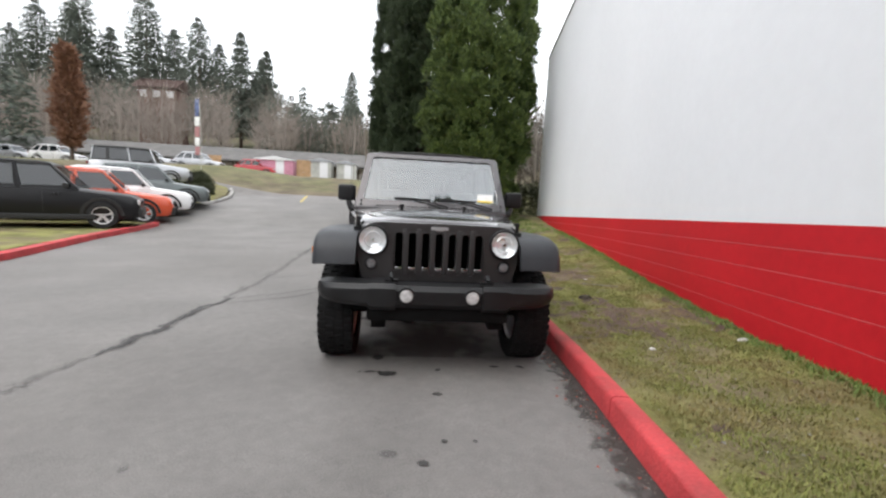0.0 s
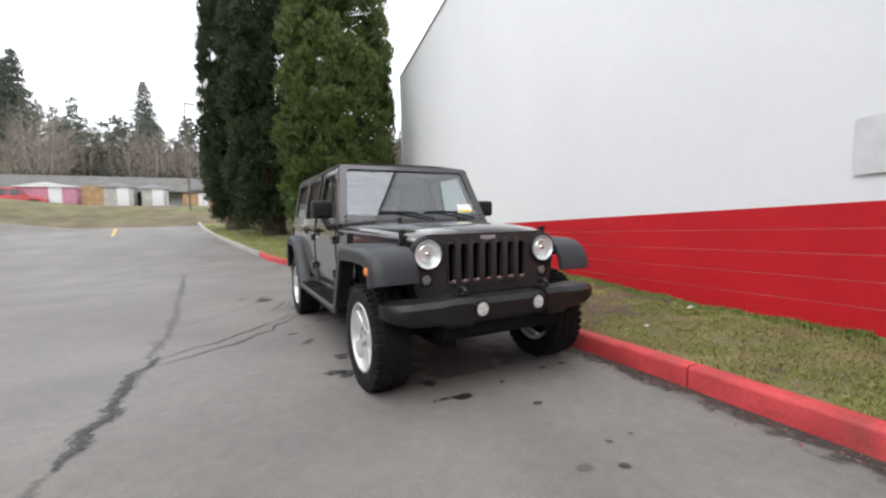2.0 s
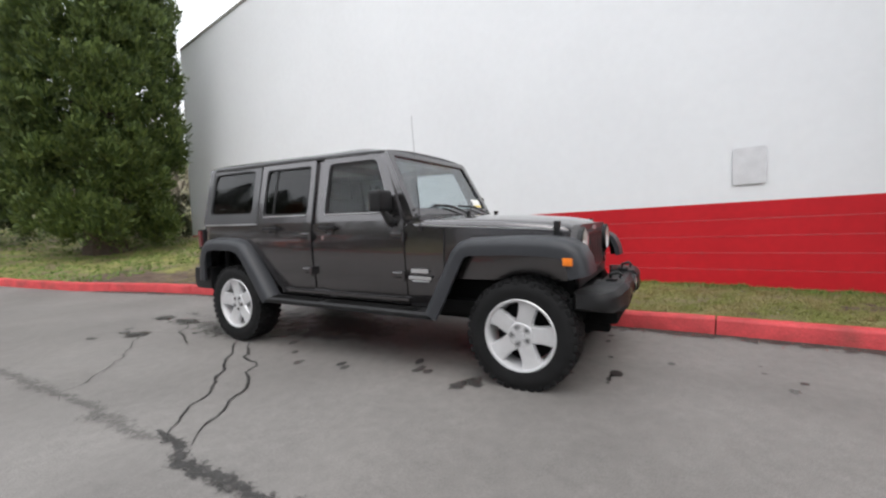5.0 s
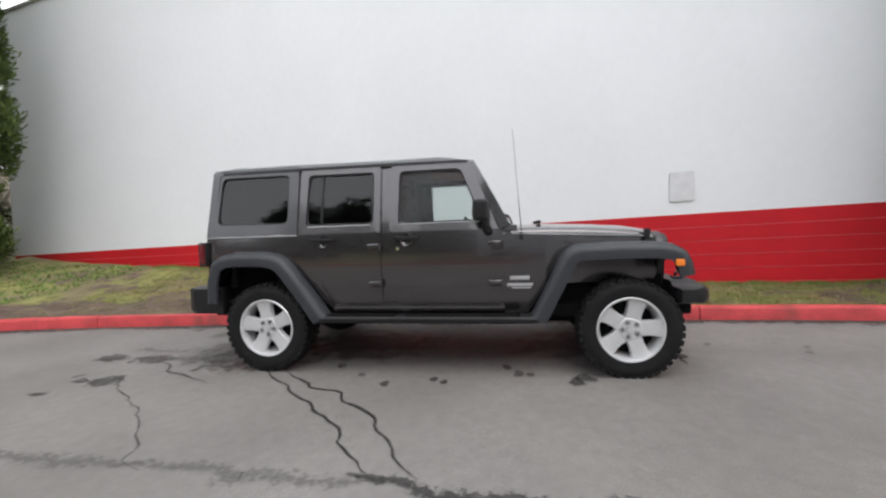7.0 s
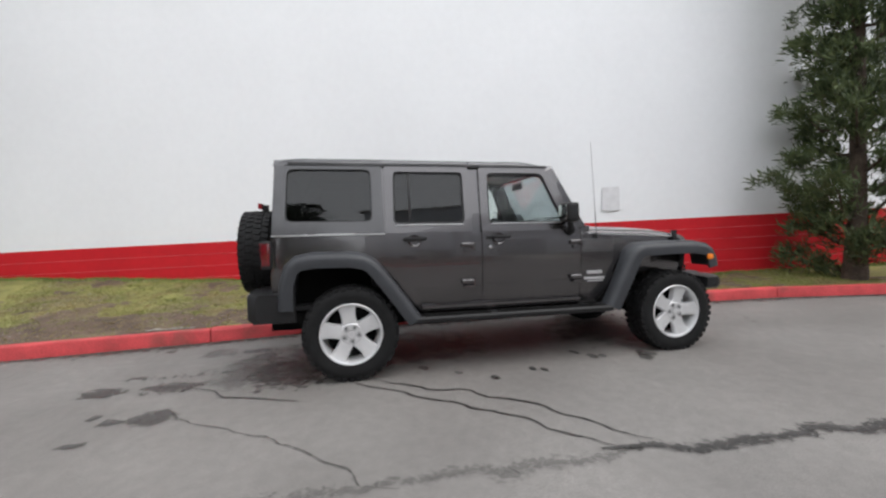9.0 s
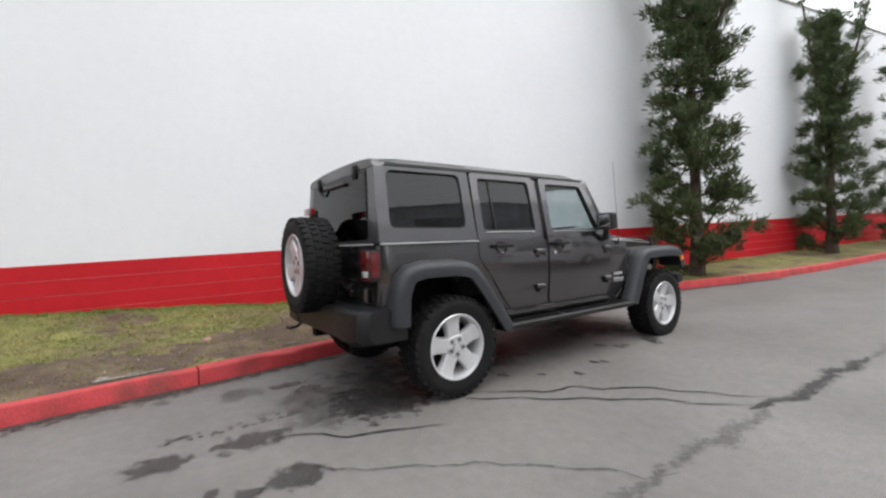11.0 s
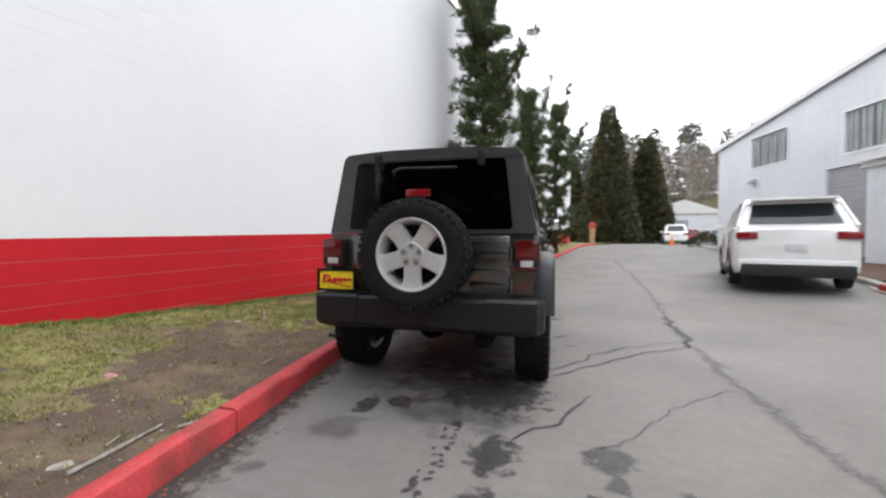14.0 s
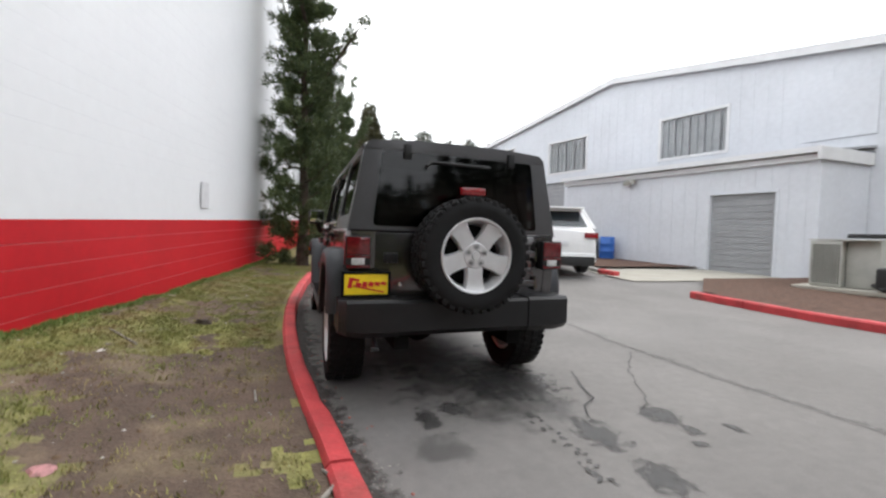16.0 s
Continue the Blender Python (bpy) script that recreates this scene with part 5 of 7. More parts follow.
r = random.Random(21)
spots, weeds = [], []
while len(spots) < 19000:
    x, y, z = on_verge(r)
    if r.random() < (0.15 if muddy(x, y) else 0.35 + 1.6 * max(0.0, 0.25 + noise.noise((x * 3.1, y * 3.1, 17)) + 0.5 * noise.noise((x * 9, y * 9, 2)))):
        spots.append((x, y, z))
for _ in range(2600):
    y = r.uniform(-8, 9)
    x = wall_x(y) - abs(r.gauss(0, 0.07)) - 0.02
    weeds.append((x, y, verge_z(x, y) - 0.003))
blades("grass", spots, (0.010, 0.034), M["grass"], "short winter grass tufts on the verge", "grass", 1, 0.004)
blades("weeds", weeds, (0.015, 0.06), M["weed"], "brighter green weeds along the foot of the wall", "weeds", 2)
# lawn below the tall trees
spots = []
for _ in range(3500):
    y = r.uniform(9, 23)
    x = r.uniform(along(KERB, y) + 0.2, 4.5)
    spots.append((x, y, verge_z(x, y) - 0.003))
blades("lawn_grass", spots, (0.03, 0.08), M["weed"], "mossy lawn grass below the tall trees", "grass", 5, 0.012, 6)


# ---- litter on the verge ----
def litter(name, x, y, label, category, material, size, seed):
    r = random.Random(seed)
    bm = bmesh.new()
    n = 9
    low = [bm.verts.new((size[0] * math.cos(6.283 * i / n) * r.uniform(0.7, 1.1), size[1] * math.sin(6.283 * i / n) * r.uniform(0.7, 1.1), r.uniform(0, 0.004))) for i in range(n)]
    mid = [bm.verts.new((v.co.x * 0.6, v.co.y * 0.6, size[2] * r.uniform(0.6, 1.0))) for v in low]
    bm.faces.new(low[::-1]), bm.faces.new(mid)
    for i in range(n):
        bm.faces.new((low[i], low[(i + 1) % n], mid[(i + 1) % n], mid[i]))
    ob = part(name, bm, material, smooth=0)
    ob.matrix_basis = pose(x, y, verge_z(x, y) - 0.002, 0, 0, r.uniform(0, 180))
    return tagged(ob, label, category)


M["paper"] = mat("crumpled_paper", (0.62, 0.60, 0.58), 0.8, 0, 0.2, 30)
M["pinkpaper"] = mat("pinkish_wrapper", (0.45, 0.22, 0.22), 0.7, 0, 0.3, 40)
M["stick"] = mat("grey_stick", (0.30, 0.28, 0.25), 0.9, 0, 0.25, 30, bump=0.3, bump_scale=90)
M["clod"] = mat("dark_clod", (0.05, 0.04, 0.03), 0.95, 0, 0.3, 20, bump=0.6, bump_scale=60)
litter("wrapper", 2.03, 4.30, "crumpled pinkish wrapper lying on the verge", "litter", M["pinkpaper"], (0.075, 0.05, 0.022), 1)
litter("paper_scrap", 2.66, -0.16, "crumpled white paper scrap near the wall", "litter", M["paper"], (0.055, 0.04, 0.03), 2)
litter("paper_scrap", 1.76, -0.30, "small pale scrap on the grass", "litter", M["paper"], (0.035, 0.025, 0.012), 3)
litter("clod", 1.97, 1.50, "dark clod of torn turf on the verge", "clod", M["clod"], (0.10, 0.07, 0.05), 4)
litter("flat_stone", 1.17, 5.15, "flat pale stone in the mud", "stone", M["grit"], (0.06, 0.045, 0.012), 5)
litter("paper_scrap", 2.45, 2.6, "white scrap near the wall", "litter", M["paper"], (0.04, 0.03, 0.015), 6)


def stick(pts, rad, label):
    bm = tube(bmesh.new(), [(x, y, verge_z(x, y) + h) for x, y, h in pts], rad, 6)
    return tagged(part("stick", bm, M["stick"]), label, "stick")


stick([(1.05, 5.21, 0.012), (1.07, 4.97, 0.014), (1.10, 4.72, 0.012)], [0.011, 0.010, 0.006], "long bleached stick lying in the mud")
stick([(1.0, 4.72, 0.01), (0.92, 4.60, 0.012), (0.98, 4.50, 0.01)], [0.010, 0.009, 0.006], "dark twig lying against the kerb")
stick([(1.31, 3.66, 0.01), (1.33, 3.5, 0.012)], [0.008, 0.006], "short twig on the verge")
stick([(1.15, 4.98, 0.01), (1.19, 4.88, 0.01)], [0.006, 0.005], "small pale twig lying in the mud")
stick([(2.3, 2.35, 0.01), (2.5, 2.1, 0.012), (2.62, 1.95, 0.01)], [0.008, 0.008, 0.005], "pale twig near the wall")

# grey patch plate on the white wall
bm = plate(rounded([(-1.44, 0.62 - 0.0), (-1.75, 0.62), (-1.75, 0.20), (-1.44, 0.20)], 0.035), lambda u, v, d: (wall_x(u) - 0.016 - d, u, level(u, v)), 0.010)
M["vent"] = mat("grey_painted_plate", (0.68, 0.68, 0.70), 0.5, 0, 0.05, 8)
vent = tagged(part("wall_plate", bm, M["vent"]), "grey blanked-off vent plate on the white wall", "vent plate")


# ---- trees ----
M["bark"] = mat("grey_brown_bark", (0.085, 0.062, 0.048), 0.95, 0, 0.3, 6, bump=1.0, bump_scale=25)
M["seq"] = leaf_material("bright_scale_foliage", (0.032, 0.068, 0.012), (0.150, 0.205, 0.036))
M["seqdark"] = leaf_material("dark_scale_foliage", (0.016, 0.034, 0.011), (0.056, 0.085, 0.025))
M["pine"] = leaf_material("dark_pine_needles", (0.036, 0.066, 0.022), (0.140, 0.180, 0.062))
M["cypress"] = leaf_material("brown_green_cypress", (0.060, 0.060, 0.026), (0.120, 0.110, 0.048))
# Distance haze is mixed into these pale greyish needle colours.
M["fir"] = leaf_material("hazed_fir_needles", (0.075, 0.095, 0.075), (0.16, 0.185, 0.145))
M["copper"] = leaf_material("copper_dead_leaves", (0.19, 0.080, 0.045), (0.32, 0.16, 0.09))
# Twig colours are lightened to hold the haze of the far hill.
M["twig"] = leaf_material("hazed_bare_twigs", (0.24, 0.20, 0.17), (0.42, 0.36, 0.31))
M["shrub"] = leaf_material("dull_shrub_leaves", (0.03, 0.04, 0.015), (0.08, 0.09, 0.035))


class Leaves:
    """Collects many small blades into one mesh."""
    def __init__(self, seed):
        self.v, self.f, self.r = [], [], random.Random(seed)

    def blade(self, p, d, length, width):
        d = d.normalized()
        side = d.cross(Vector((self.r.gauss(0, 1), self.r.gauss(0, 1), self.r.gauss(0, 1))))
        side = side.normalized() * width if side.length > 1e-4 else Vector((width, 0, 0))
        b = len(self.v)
        self.v += [p - side * 0.4, p + side * 0.4, p + d * length * 0.6 + side, p + d * length, p + d * length * 0.6 - side]
        self.f += [(b, b + 1, b + 2, b + 3, b + 4)]

    def clump(self, c, out, size, n, width, spread=0.9):
        r = self.r
        for _ in range(n):
            d = out + spread * Vector((r.gauss(0, 1), r.gauss(0, 1), r.gauss(0, 1))) * 0.7
            self.blade(c + Vector((r.gauss(0, 1), r.gauss(0, 1), r.gauss(0, 1))) * size * 0.35, d, size * r.uniform(0.5, 1.1), width * r.uniform(0.7, 1.3))

    def mesh(self, name, material):
        me = bpy.data.meshes.new(name)
        me.from_pydata([tuple(p) for p in self.v], [], self.f)
        me.materials.append(material)
        return me


def trunk_mesh(h, r0, r1, lean=(0, 0), seed=0, seg=10, roots=True):
    bm = bmesh.new()
    rings = []
    for i in range(9):
        t = i / 8
        rad = r0 + (r1 - r0) * t + (0.35 * r0 * (1 - t * 8) if roots and t < 0.125 else 0)
        c = Vector((lean[0] * t + 0.05 * noise.noise((t * 3, seed, 0)), lean[1] * t, h * t - 0.15))
        rings.append([c + Vector((rad * (1 + 0.12 * noise.noise((math.cos(a) * 2, math.sin(a) * 2, t * 4 + seed))) * math.cos(a), rad * math.sin(a), 0)) for a in (6.2832 * k / seg for k in range(seg))])
    return loft(bm, rings)


def tall_column_tree(x, y, h, radius, base, mat_name, label, seed, clumps, per=16, size=0.34):
    """A shaggy column of upturned sprays over a short bare trunk."""
    t = tagged(empty("tall_evergreen", x, y, verge_z(x, y) if y > 0 else grade(x, y)), label, "tree")
    part("trunk", trunk_mesh(h * 0.96, 0.42 if radius > 1.2 else 0.30, 0.05, seed=seed), M["bark"], t)
    L = Leaves(seed)
    r = L.r
    for i in range(clumps // 8):
        z = base + (h - base) * r.random() ** 0.95
        a = r.random() * 6.2832
        k = (z - base) / (h - base)
        prof = radius * (0.66 + 0.34 * math.sin(min(1, k * 2.6 + 0.35) * 1.57)) * (1 - 0.75 * max(0, k - 0.55) ** 1.3 / 0.36)
        lump = 1 + 0.14 * noise.noise((math.cos(a) * 1.6, math.sin(a) * 1.6, z * 0.9 + seed)) + r.uniform(-0.20, 0.05)
        puff = r.uniform(0.26, 0.52)
        rad = max(0.1, (prof * lump - puff * 0.6) * (1 - 0.42 * (i % 3 == 0)))
        c = Vector((math.cos(a) * rad, math.sin(a) * rad, z))
        out = Vector((math.cos(a), math.sin(a), 0.35)).normalized()
        for _ in range(20):
            d = (out * 0.7 + Vector((r.gauss(0, 0.6), r.gauss(0, 0.6), r.gauss(0.25, 0.6)))).normalized()
            L.clump(c + Vector((d.x, d.y, d.z * 1.25)) * puff * r.uniform(0.75, 1.0), d * 0.8 + Vector((0, 0, 0.75)), size * 0.55, per, size * 0.060, 0.6)
    # dark inner fill of branches
    for i in range(36):
        bm = bmesh.new()
        z, a = base * 0.7 + (h - base) * r.random() * 0.85, r.random() * 6.2832
        rr = radius * 0.75
        tube(bm, [(0, 0, z), (math.cos(a) * rr * 0.5, math.sin(a) * rr * 0.5, z - 0.12), (math.cos(a) * rr, math.sin(a) * rr, z + 0.1)], [0.05, 0.03, 0.012], 5)
        part("limb", bm, M["bark"], t)
    crown = new("crown", L.mesh("crown", M[mat_name]))
    crown.parent = t
    return t


tall_column_tree(2.3, 13.4, 14.5, 1.95, 0.5, "seq", "tall bright green columnar evergreen with shaggy upturned sprays", 11, 7600, 14, 0.32)
tall_column_tree(0.35, 17.6, 15.5, 1.72, 0.5, "seqdark", "tall dark columnar evergreen on the mossy lawn", 12, 6200, 13, 0.34)
tall_column_tree(-1.05, 20.6, 15.0, 1.28, 0.5, "seqdark", "tall dark narrow evergreen at the edge of the lawn", 13, 5200, 13, 0.34)


def wall_pine(x, y, h, radius, label, seed, leaders=(), limbs=60):
    """An open pine trained against the wall: bare trunk, limbs with bushy needle tufts and gaps between them."""
    t = tagged(empty("pine_tree", x, y, verge_z(x, y) - 0.05), label, "tree")
    L = Leaves(seed)
    r = L.r
    bmt = trunk_mesh(h, 0.13, 0.02, seed=seed)
    part("trunk", bmt, M["bark"], t)
    towall = Vector((1, -0.17, 0)).normalized()

    def limb(start, d, ln, rise):
        pts = [start]
        for k in range(1, 5):
            q = k / 4
            pts.append(start + d * ln * q + Vector((0, 0, rise * q * q * ln + 0.06 * r.gauss(0, 1))))
        # keep the limbs on the street side of the wall
        for p in pts:
            w = Vector((x + p.x, y + p.y, 0))
            over = w.x - (wall_x(w.y) - 0.25)
            if over > 0:
                p.x -= over
        part("limb", tube(bmesh.new(), pts, [0.035, 0.028, 0.022, 0.014, 0.008], 5), M["bark"], t)
        for k in range(1, 5):
            nn = 2 if k < 2 else 5
            for _ in range(nn):
                c = pts[k] + Vector((r.gauss(0, 0.13), r.gauss(0, 0.13), r.gauss(0.05, 0.07)))
                w = Vector((x + c.x, y + c.y, 0))
                over = w.x - (wall_x(w.y) - 0.15)
                if over > 0:
                    c.x -= over
                L.clump(c, d * 0.7 + Vector((0, 0, 0.7)), 0.17, 46, 0.011, 0.85)
    for i in range(limbs):
        k = (i + r.random()) / limbs
        z = 0.14 + (h - 0.4) * k
        prof = radius * along([(0, 0.92), (0.08, 1.0), (0.2, 0.95), (0.35, 0.74), (0.55, 0.62), (0.75, 0.46), (0.9, 0.26), (1, 0.10)], k)
        a = i * 2.399 + r.gauss(0, 0.3)
        limb(Vector((0, 0, z)), Vector((math.cos(a), math.sin(a), 0.05)), prof * r.uniform(0.65, 1.08), r.uniform(0.15, 0.5))
    for lx, ly, lz, tx, ty, tz in leaders:
        a, b = Vector((lx, ly, lz)), Vector((tx, ty, tz))
        bm = tube(bmesh.new(), [a, a.lerp(b, 0.35) + Vector((0, 0, -0.15)), a.lerp(b, 0.7) + Vector((0, 0, -0.1)), b], [0.06, 0.045, 0.03, 0.008], 6)
        part("leader", bm, M["bark"], t)
        for k in range(46):
            q = r.uniform(0.12, 1.0)
            c = a.lerp(b, q) + Vector((r.gauss(0, 0.16), r.gauss(0, 0.16), r.gauss(0, 0.12))) * (1.15 - 0.8 * q)
            L.clump(c, (b - a).normalized() * 0.8 + Vector((0, 0, 0.3)), 0.17, 46, 0.010, 0.9)
    crown = new("crown", L.mesh("needles", M["pine"]))
    crown.parent = t
    return t


wall_pine(0.95, -4.85, 9.4, 1.08, "open dark green pine growing close to the white wall", 31, ((0, 0, 4.3, -1.35, 0.75, 6.1), (0, 0, 6.0, 0.3, 1.5, 6.9)), 66)
wall_pine(0.15, -11.2, 7.0, 1.0, "wind-shaped pine with two leaders against the wall", 32, ((0, 0, 2.6, 0.45, 0.8, 8.2), (0, 0, 3.5, -0.9, -0.6, 7.6)), 40)
wall_pine(-0.95, -15.4, 7.6, 1.1, "wind-shaped pine leaning from the wall", 33, ((0, 0, 4.0, -1.5, -0.3, 6.6), (0, 0, 4.5, -0.6, -0.3, 8.4)), 40)


def cone_tree(x, y, h, radius, mat_name, label, seed, clumps=2200, size=0.5):
    t = tagged(empty("conical_evergreen", x, y, grade(x, y)), label, "tree")
    part("trunk", trunk_mesh(h * 0.95, 0.30, 0.03, seed=seed), M["bark"], t)
    L = Leaves(seed)
    r = L.r
    for _ in range(clumps):
        k = 1 - math.sqrt(r.random())
        z, a = 0.2 + h * k, r.random() * 6.2832
        rad = radius * (1 - k) ** 0.75 * (0.72 + 0.28 * r.random()) * (1 + 0.12 * noise.noise((math.cos(a) * 2, math.sin(a) * 2, z + seed)))
        L.clump(Vector((math.cos(a) * rad, math.sin(a) * rad, z)), Vector((math.cos(a), math.sin(a), 0.5)), size, 12, size * 0.15, 0.8)
    crown = new("crown", L.mesh("crown", M[mat_name]))
    crown.parent = t
    return t


cone_tree(-6.3, -40.5, 14.2, 2.9, "cypress", "tall brownish green conical evergreen behind the far kerb", 41)
cone_tree(-10.6, -44.0, 11.5, 2.7, "cypress", "conical evergreen beside the far drive", 42)
cone_tree(-2.6, -44.0, 9.5, 2.6, "cypress", "conical evergreen behind the white building", 43, 1400)


# far firs: layered drooping boughs
def fir_mesh(seed, h, tiers=40, thin=1.25):
    L = Leaves(seed)
    r = L.r
    for i in range(tiers):
        k = (i + r.random()) / tiers
        z = h * (0.16 + 0.84 * k)
        ln = 0.20 * h * (1 - k) ** 0.6 * thin * r.uniform(0.55, 1.15) + 0.25
        n = 11
        for j in range(n):
            a = 6.2832 * (j + r.random()) / n
            d = Vector((math.cos(a), math.sin(a), -0.22))
            for q in (0.25, 0.5, 0.75, 1.0):
                p = Vector((0, 0, z)) + d * ln * q * r.uniform(0.85, 1.1)
                L.clump(p, d + Vector((0, 0, -0.15)), 0.45 + 0.85 * (1 - k), 5, 0.07 + 0.11 * (1 - k), 0.9)
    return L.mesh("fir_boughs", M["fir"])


fir_kinds = [fir_mesh(51, 28), fir_mesh(52, 28, 38, 1.05), fir_mesh(53, 26, 34, 0.85)]


def fir(x, y, top, kind, label="tall dark fir on the far hillside"):
    g = grade(x, y)
    s = (top - g) / 28.0
    t = tagged(empty("fir_tree", x, y, g), label, "tree", "firs on the hillside")
    tk = part("trunk", trunk_mesh(28 * s, 0.42 * s, 0.05, roots=False), M["bark"], t)
    crown = new("crown", fir_kinds[kind])
    crown.parent = t
    crown.matrix_basis = Matrix.Rotation(x * 1.7, 4, "Z") @ Matrix.Scale(s, 4)
    return t


for x, y, top, kind in ((-84, 96, 31, 0), (-78, 95, 35.5, 0), (-72.5, 97, 36, 1), (-69, 94, 38.5, 0), (-65, 97, 34, 2), (-56, 94, 38.5, 0), (-52.5, 98, 33, 1), (-46, 95, 34.5, 0), (-43.5, 99, 31, 1),
                        (-37.4, 95, 34.5, 2), (-34.5, 99, 30, 2), (-32, 95, 30.8, 2), (-93, 97, 34, 1), (-26, 96, 21, 0), (-16, 112, 33, 1)):
    fir(x, y, top + (2.2 if x < -28 else 0), kind)


def woods(name, spots, label, seed):
    """Massed far firs in one mesh."""
    r = random.Random(seed)
    L = Leaves(seed)
    for x, y, h in spots:
        g = grade(x, y)
        for i in range(15):
            k = (i + r.random()) / 15
            ln = 0.16 * h * (1 - k) ** 0.8 + 0.2
            for j in range(7):
                a = 6.2832 * (j + r.random()) / 7
                d = Vector((math.cos(a), math.sin(a), -0.25))
                for q in (0.5, 1.0):
                    L.clump(Vector((x, y, g + h * (0.05 + 0.95 * k))) + d * ln * q, d, h * 0.075, 3, h * 0.011, 0.8)
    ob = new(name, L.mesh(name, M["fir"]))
    return tagged(ob, label, "woods", kind="stuff")


r = random.Random(61)
woods("far_woods", [(r.uniform(-130, -28), r.uniform(108, 140), r.uniform(7, 13)) for _ in range(60)] + [(r.uniform(-30, 40), r.uniform(88, 105), r.uniform(6.5, 11.5)) for _ in range(130)],
      "dark fir woods along the far hillside", 62)
woods("side_woods", [(r.uniform(-75, -48), r.uniform(-45, 60), r.uniform(8, 15)) for _ in range(70)], "fir woods beyond the side street", 63)
woods("street_woods", [(r.uniform(-62, -46), r.uniform(8, 34), r.uniform(15, 25)) for _ in range(36)], "tall fir woods across the side street", 68)
woods("back_woods", [(r.uniform(-95, 10), r.uniform(-150, -110), r.uniform(12, 20)) for _ in range(80)], "fir woods on the hill down the street", 64)


def bare_woods(name, spots, label, seed):
    r = random.Random(seed)
    L = Leaves(seed)
    for x, y, h in spots:
        g = grade(x, y)
        L.blade(Vector((x, y, g)), Vector((r.gauss(0, 0.05), r.gauss(0, 0.05), 1)), h * 0.9, 0.12)
        for _ in range(150):
            q = r.uniform(0.2, 1.05)
            a = r.random() * 6.2832
            d = Vector((math.cos(a), math.sin(a), r.uniform(0.6, 2.0)))
            L.blade(Vector((x, y, g + h * q * 0.75)) + d * r.uniform(0, 0.12) * h, d, h * r.uniform(0.08, 0.26), 0.016 + 0.016 * r.random())
    return tagged(new(name, L.mesh(name, M["twig"])), label, "bare trees", kind="stuff")


bare_woods("bare_trees", [(r.uniform(-90, -22), r.uniform(66, 88), r.uniform(7, 14)) for _ in range(150)] + [(r.uniform(-24, 30), r.uniform(78, 92), r.uniform(6, 10)) for _ in range(50)],
           "bare brown deciduous trees below the firs", 65)
bare_woods("bare_trees_back", [(r.uniform(-85, -10), r.uniform(-112, -75), r.uniform(12, 20)) for _ in range(130)], "bare brown trees on the hill down the street", 66)
bare_woods("bare_shrubs", [(r.uniform(5.2, 9), r.uniform(17, 24), r.uniform(4, 7)) for _ in range(12)], "bare shrubs behind the white building", 67)

# copper-leaved tree
t = tagged(empty("copper_tree", -30.6, 38, grade(-30.6, 38)), "narrow tree with copper dead leaves in the far lot", "tree")
part("trunk", trunk_mesh(8.5, 0.16, 0.03, seed=3), M["bark"], t)
L = Leaves(71)
for _ in range(900):
    k, a = L.r.random(), L.r.random() * 6.2832
    rad = 1.05 * math.sin(min(1, k * 1.25 + 0.12) * 2.6) ** 0.8 * L.r.uniform(0.4, 1.1) if k < 0.95 else 0.2
    L.clump(Vector((math.cos(a) * rad, math.sin(a) * rad, 1.5 + 8.6 * k)), Vector((math.cos(a), math.sin(a), 0.8)), 0.45, 8, 0.06, 0.8)
crown = new("crown", L.mesh("copper_leaves", M["copper"]))
crown.parent = t


def shrub(x, y, rad, h, mat_name, label, seed, lift=0.1):
    L = Leaves(seed)
    for _ in range(260):
        a, b = L.r.random() * 6.2832, math.acos(L.r.random())
        d = Vector((math.cos(a) * math.sin(b), math.sin(a) * math.sin(b), math.cos(b)))
        L.clump(Vector((d.x * rad, d.y * rad, d.z * h)) * L.r.uniform(0.75, 1.0), d, 0.16, 8, 0.02, 0.8)
    ob = new("shrub", L.mesh("shrub", M[mat_name]))
    ob.matrix_basis = pose(x, y, grade(x, y) + lift)
    return tagged(ob, label, "shrub", "low shrubs")


for i, (x, y, rad, h) in enumerate(((-10.9, 19.6, 0.5, 0.5), (-11.6, 21.2, 0.55, 0.6), (-12.4, 22.4, 0.6, 0.6), (-11.8, 18.6, 0.5, 0.45), (-9.6, -15.5, 0.8, 0.8), (-10.4, -24.5, 1.0, 0.8), (4.9, 15.4, 0.9, 1.3), (4.2, 16.2, 0.9, 1.1), (5.9, 15.8, 1.0, 1.5))):
    shrub(x, y, rad, h, "shrub", "dull green low shrub in the planting bed", 80 + i, 0.5 if y > 15 and x > 0 else 0.1)

# ---- other vehicles ----
M["tyre_far"] = mat("plain_tyre", (0.018, 0.018, 0.018), 0.8, 0, 0.1, 10)
M["carglass"] = glass("car_glass", (0.35, 0.38, 0.40), 0, 1.8)
M["blacktrim"] = mat("black_trim", (0.02, 0.02, 0.02), 0.6, 0, 0.1, 10)


def car_paint(name, c, metal=0.0):
    return mat(name, c, 0.32, metal, 0.04, 2, coat=0.7)


